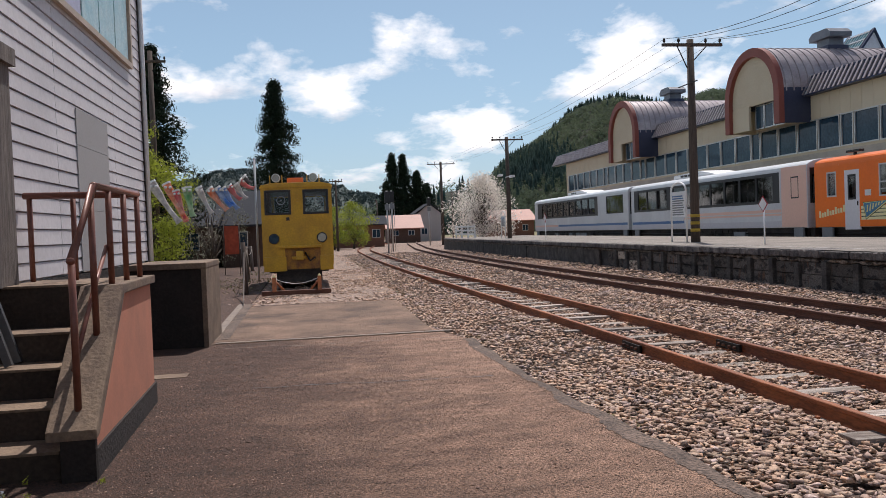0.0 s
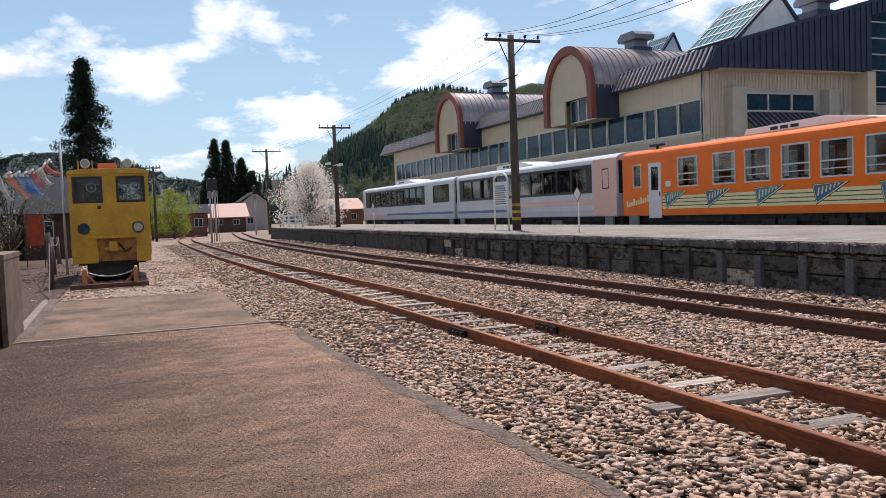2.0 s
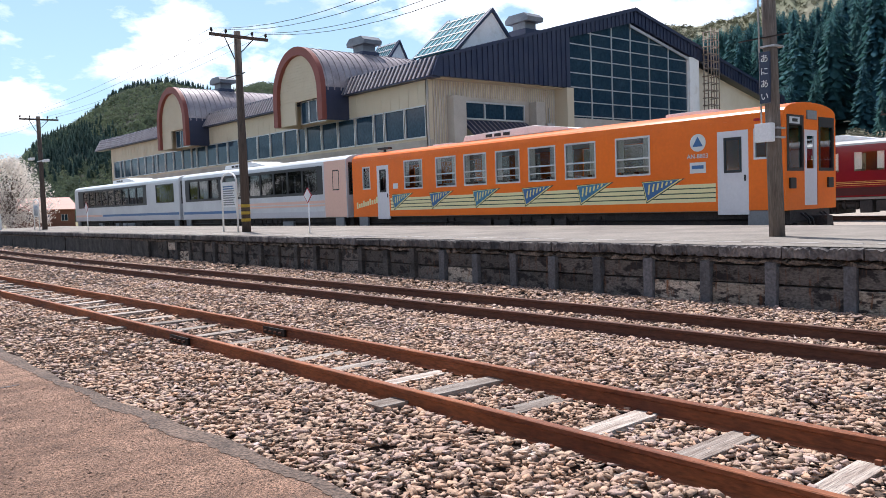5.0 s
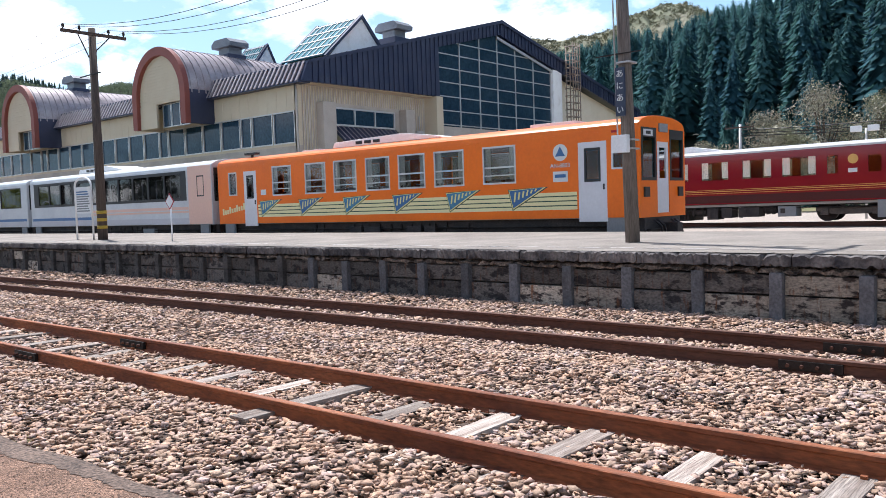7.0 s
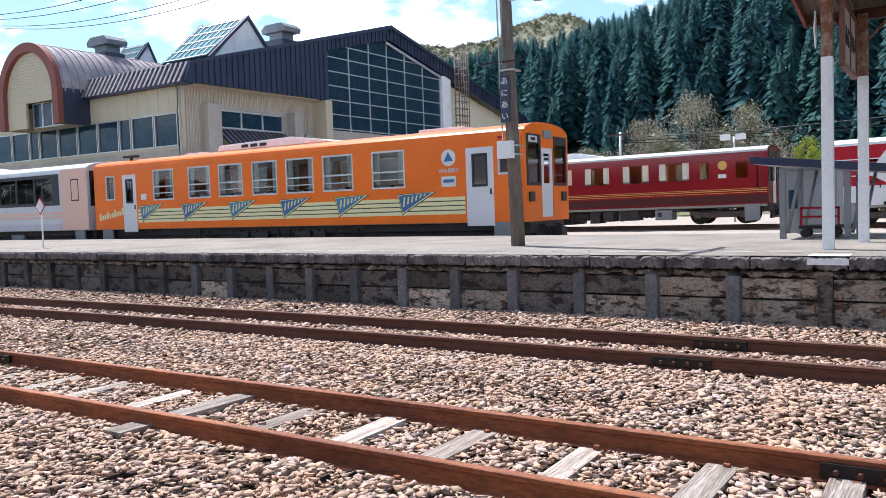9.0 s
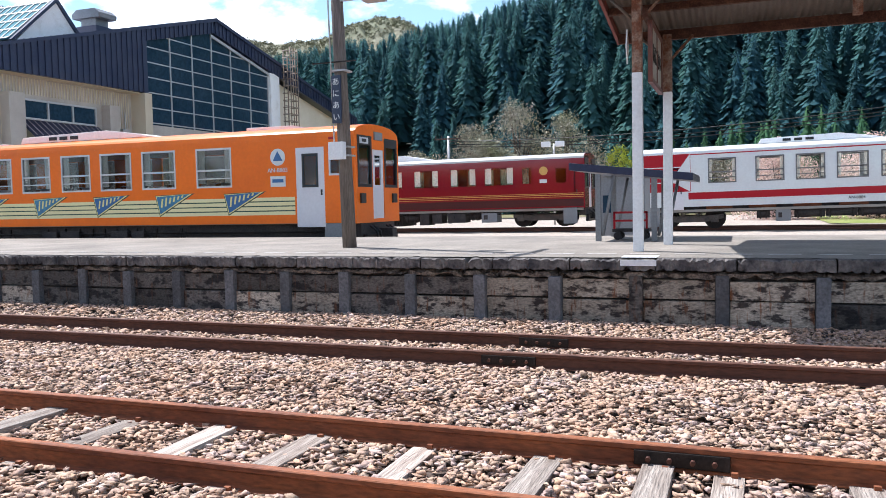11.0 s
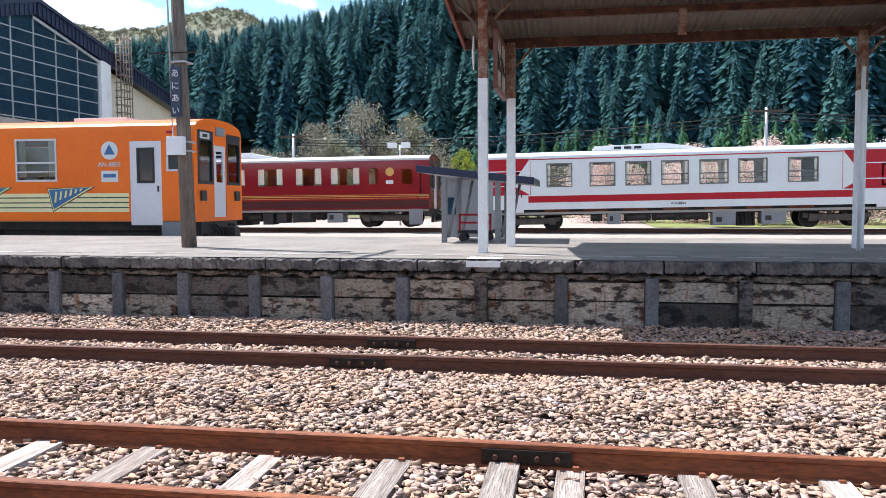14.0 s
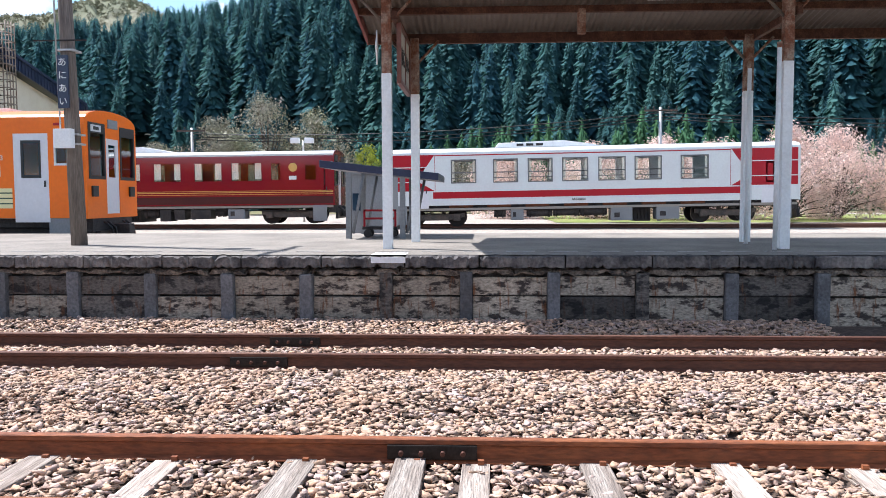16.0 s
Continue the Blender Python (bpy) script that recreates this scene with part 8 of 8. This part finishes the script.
o = part("roof_sheet", corrugated(10.4, roof_under(10.4) + 0.06, 14.5, 4.56, -18, 1.95, 0.11, 0.018), M_CORR, canopy, "corrugated roof sheet")
part("roof_sheet", corrugated(14.5, 4.56, 16.5, 4.9, -18, 1.95, 0.11, 0.018), M_CORR, canopy)
for x in (11.0, 12.1, 13.2, 14.35):
    h = 0.17 if x > 14 else 0.11
    z = roof_under(x) + 0.035
    boxes("purlin", [(x - 0.045, -18, z - h, x + 0.045, 1.93, z)], M_RUST_BEAM, canopy, bevel=0.006)
bm = bmesh.new()
prism(bm, [(10.35, roof_under(10.35) - 0.08), (14.55, 4.42), (14.55, 4.6), (10.35, roof_under(10.35) + 0.1)], "y", 1.93, 1.98)
part("barge_board", bm, M_BRICKRED, canopy)


def canopy_post(x, y, z_paint, r=0.075):
    zt = roof_under(x) - 0.06
    boxes("post_foot", [(x - r, y - r, PZ - 0.02, x + r, y + r, z_paint)], M_WHITE_WORN, canopy, "white painted post", bevel=0.012)
    boxes("post_top", [(x - r * 0.98, y - r * 0.98, z_paint, x + r * 0.98, y + r * 0.98, zt)], M_RUST_POST, canopy, "rusty peeling post top", bevel=0.012)
    for s in (-1, 1):
        bars("knee_brace", (x, y + s * 0.06, zt - 0.42), (x, y + s * 0.42, zt - 0.04), 0.025, M_RUST_POST if s < 0 else M_CORR, canopy, n=6)


for k in range(4):
    for x, dy, zp in ((12.42, 0.0, 3.58), (14.3, -0.28, 3.5)):
        canopy_post(x, 1.38 + dy - 6.05 * k + (0.25 if k and x > 14 else 0), zp + (0.12 if k == 1 and x < 13 else 0))
    boxes("cross_beam", [(12.3, 1.25 - 6.05 * k - 0.04, 4.38, 14.45, 1.25 - 6.05 * k + 0.04, 4.5)], M_RUST_BEAM, canopy)
boxes("hanger", [(13.15, -1.75, 4.3, 13.25, -1.62, 4.7)], M_RUST_POST, canopy)
lampb = thing("canopy_lamp", 12.5, -3.1, 4.6, "white tube light fitting under the canopy roof", "lamp")
boxes("housing", [(12.45, -3.9, 4.66, 12.55, -2.6, 4.72)], M_WHITE, lampb)
sb = thing("station_name_board", 13.4, 1.2, 3.5, "framed station name board hung under the canopy", "sign")
bm = bmesh.new()
holed(bm, "y", 1.17, 1.24, 12.55, 14.2, 3.45, 4.38, [(12.62, 14.13, 3.52, 4.31)])
part("board_frame", bm, M_HANDRAIL, sb)
pn = boxes("panel", [(12.6, 1.19, 3.5, 14.15, 1.22, 4.33)], M_CREAM_G, sb)
boxes("divider", [(13.36, 1.175, 3.52, 13.4, 1.19, 4.31)], M_HANDRAIL, sb)
words("lettering", "あにあい", 0.34, Matrix.Translation((13.38, 1.182, 3.9)) @ FACE_Y, M_UNDER, sb)
ds = thing("diamond_plate", 12.4, 1.55, 4.0, "small pale pink diamond plate on the canopy post", "sign")
bm = bmesh.new()
prism(bm, [(12.3, 3.98), (12.42, 3.72), (12.54, 3.98), (12.42, 4.24)], "y", 1.52, 1.54)
part("plate", bm, M_WHITE, ds)
for x, y, z in ((13.62, -4.50, 3.78), (12.18, -4.46, 3.86)):
    t = thing("flag_pole", x, y, PZ, "thin white pole tied beside the canopy post", "pole", "thin white poles")
    bars("tube", (x, y, PZ), (x - 0.02, y, z), 0.035, M_WHITE_WORN, t, n=10)
    bars("cap", (x - 0.02, y, z), (x - 0.02, y, z + 0.08), 0.04, M_RUST_POST, t, n=10)

# ---- small shelter and things at the back of the platform ----
sh = thing("stair_shelter", 16.3, 1.9, PZ, "low dark shelter roof on grey steel posts", "shelter")
bm = bmesh.new()
prism(bm, [(3.05, 2.40), (0.75, 2.14), (0.75, 2.0), (3.05, 2.26)], "x", 15.35, 17.6)
part("roof", bm, M_NAVY, sh, bevel=0.01)
for k in range(12):
    x = 15.37 + k * 0.2
    boxes("roof_rib", [(x, 0.74, 2.0, x + 0.05, 0.76, 2.12)], M_EQUIP, sh)
for x, y in ((15.45, 2.5), (15.45, 1.45), (17.4, 2.5), (17.4, 1.45)):
    boxes("post", [(x - 0.05, y - 0.05, PZ - 0.02, x + 0.05, y + 0.05, 2.16)], M_EQUIP, sh)
    bars("brace", (x, y - 0.08, PZ + 0.1), (x, y - 0.3, 2.14), 0.03, M_EQUIP, sh, n=8)
tr = thing("luggage_trolley", 16.1, 1.95, PZ, "small red platform trolley", "trolley")
boxes("bed", [(15.85, 1.6, PZ + 0.16, 16.35, 2.3, PZ + 0.22)], M_UNDER, tr)
boxes("frame", [(15.86, 1.62, PZ + 0.22, 15.9, 1.66, PZ + 0.55), (15.86, 2.24, PZ + 0.22, 15.9, 2.28, PZ + 0.55), (15.86, 1.62, PZ + 0.52, 15.9, 2.28, PZ + 0.56), (15.86, 1.66, PZ + 0.36, 15.89, 2.24, PZ + 0.40)], M_CAR_RED, tr)
for x in (15.9, 16.3):
    for y in (1.7, 2.2):
        bars("wheel", (x - 0.03, y, PZ + 0.08), (x + 0.03, y, PZ + 0.08), 0.08, M_BLACK, tr, n=14)
hut = thing("equipment_hut", 24, 3.1, 0.0, "pale grey steel equipment hut in the yard", "hut")
boxes("body", [(23.2, 2.5, 0.1, 24.6, 3.75, 2.35)], M_EQUIP, hut, bevel=0.02)
boxes("roof", [(23.1, 2.4, 2.35, 24.7, 3.85, 2.45)], M_EQUIP, hut)
boxes("door", [(23.17, 2.7, 0.2, 23.2, 3.4, 2.1)], M_EQUIP, hut)
boxes("window", [(23.17, 3.45, 1.3, 23.2, 3.68, 1.8)], M_GLASS_SKY_BLUE, hut)

# ---- yard poles and wires ----
for x, y, z in ((45, -9.9, 6.6), (50, 18.2, 6.1), (46, -48, 6.6)):
    pole(x, y, 0.2, z, z - 0.2, 0.9, M_GALV, "grey concrete pole behind the yard", r=0.11, along="y", brace=False)
for d, s in ((-0.15, 0.5), (-0.35, 0.55), (-0.5, 0.6)):
    wire((45, -9.9, 6.45 + d), (50, 18.2, 5.9 + d), s, 0.025)
    wire((45, -9.9, 6.45 + d), (46, -48, 6.5 + d), s, 0.025)
lamp = thing("yard_floodlight", 45, 10, 0.2, "pair of white floodlights on a post", "lamp")
bars("post", (45, 10, 0.2), (45, 10, 4.9), 0.06, M_GALV, lamp)
for d in (-0.35, 0.45):
    boxes("lamp_head", [(44.8, 10 + d - 0.25, 4.75, 45.1, 10 + d + 0.25, 5.05)], M_WHITE_WORN, lamp, bevel=0.04)
# signals down the line
for x, y, h in ((5.55, 62, 4.8), (12.3, 86, 5.2), (6.3, 66, 5.0)):
    t = thing("railway_signal", x, y, -0.1, "grey signal post with a dark lamp head", "signal", "signals")
    bars("post", (x, y, -0.1), (x, y, h), 0.07, M_GALV, t, n=10)
    boxes("lamp_head", [(x - 0.2, y - 0.15, h - 0.95, x + 0.2, y + 0.1, h - 0.05)], M_BLACK, t, bevel=0.03)
    boxes("relay_box", [(x - 0.17, y - 0.2, h - 1.5, x + 0.17, y + 0.1, h - 1.05)], M_EQUIP, t, bevel=0.02)
    bars("ladder_rail", (x + 0.2, y + 0.05, 0), (x + 0.2, y + 0.05, h - 1), 0.02, M_GALV, t, n=6)
weed(-2.45, 5.55, 26, 0.13, 0.22, M_WHITE, "tiny white flowers at the foot of the steps")
weed(-2.6, 5.4, 60, 0.25, 0.10, M_FRESH, "moss and weeds at the foot of the steps")
for k in range(14):
    weed(rng.uniform(-3.4, -1.9), rng.uniform(24, 44), 40, 0.5, 0.12, M_GRASS, "dry weeds in the gravel")
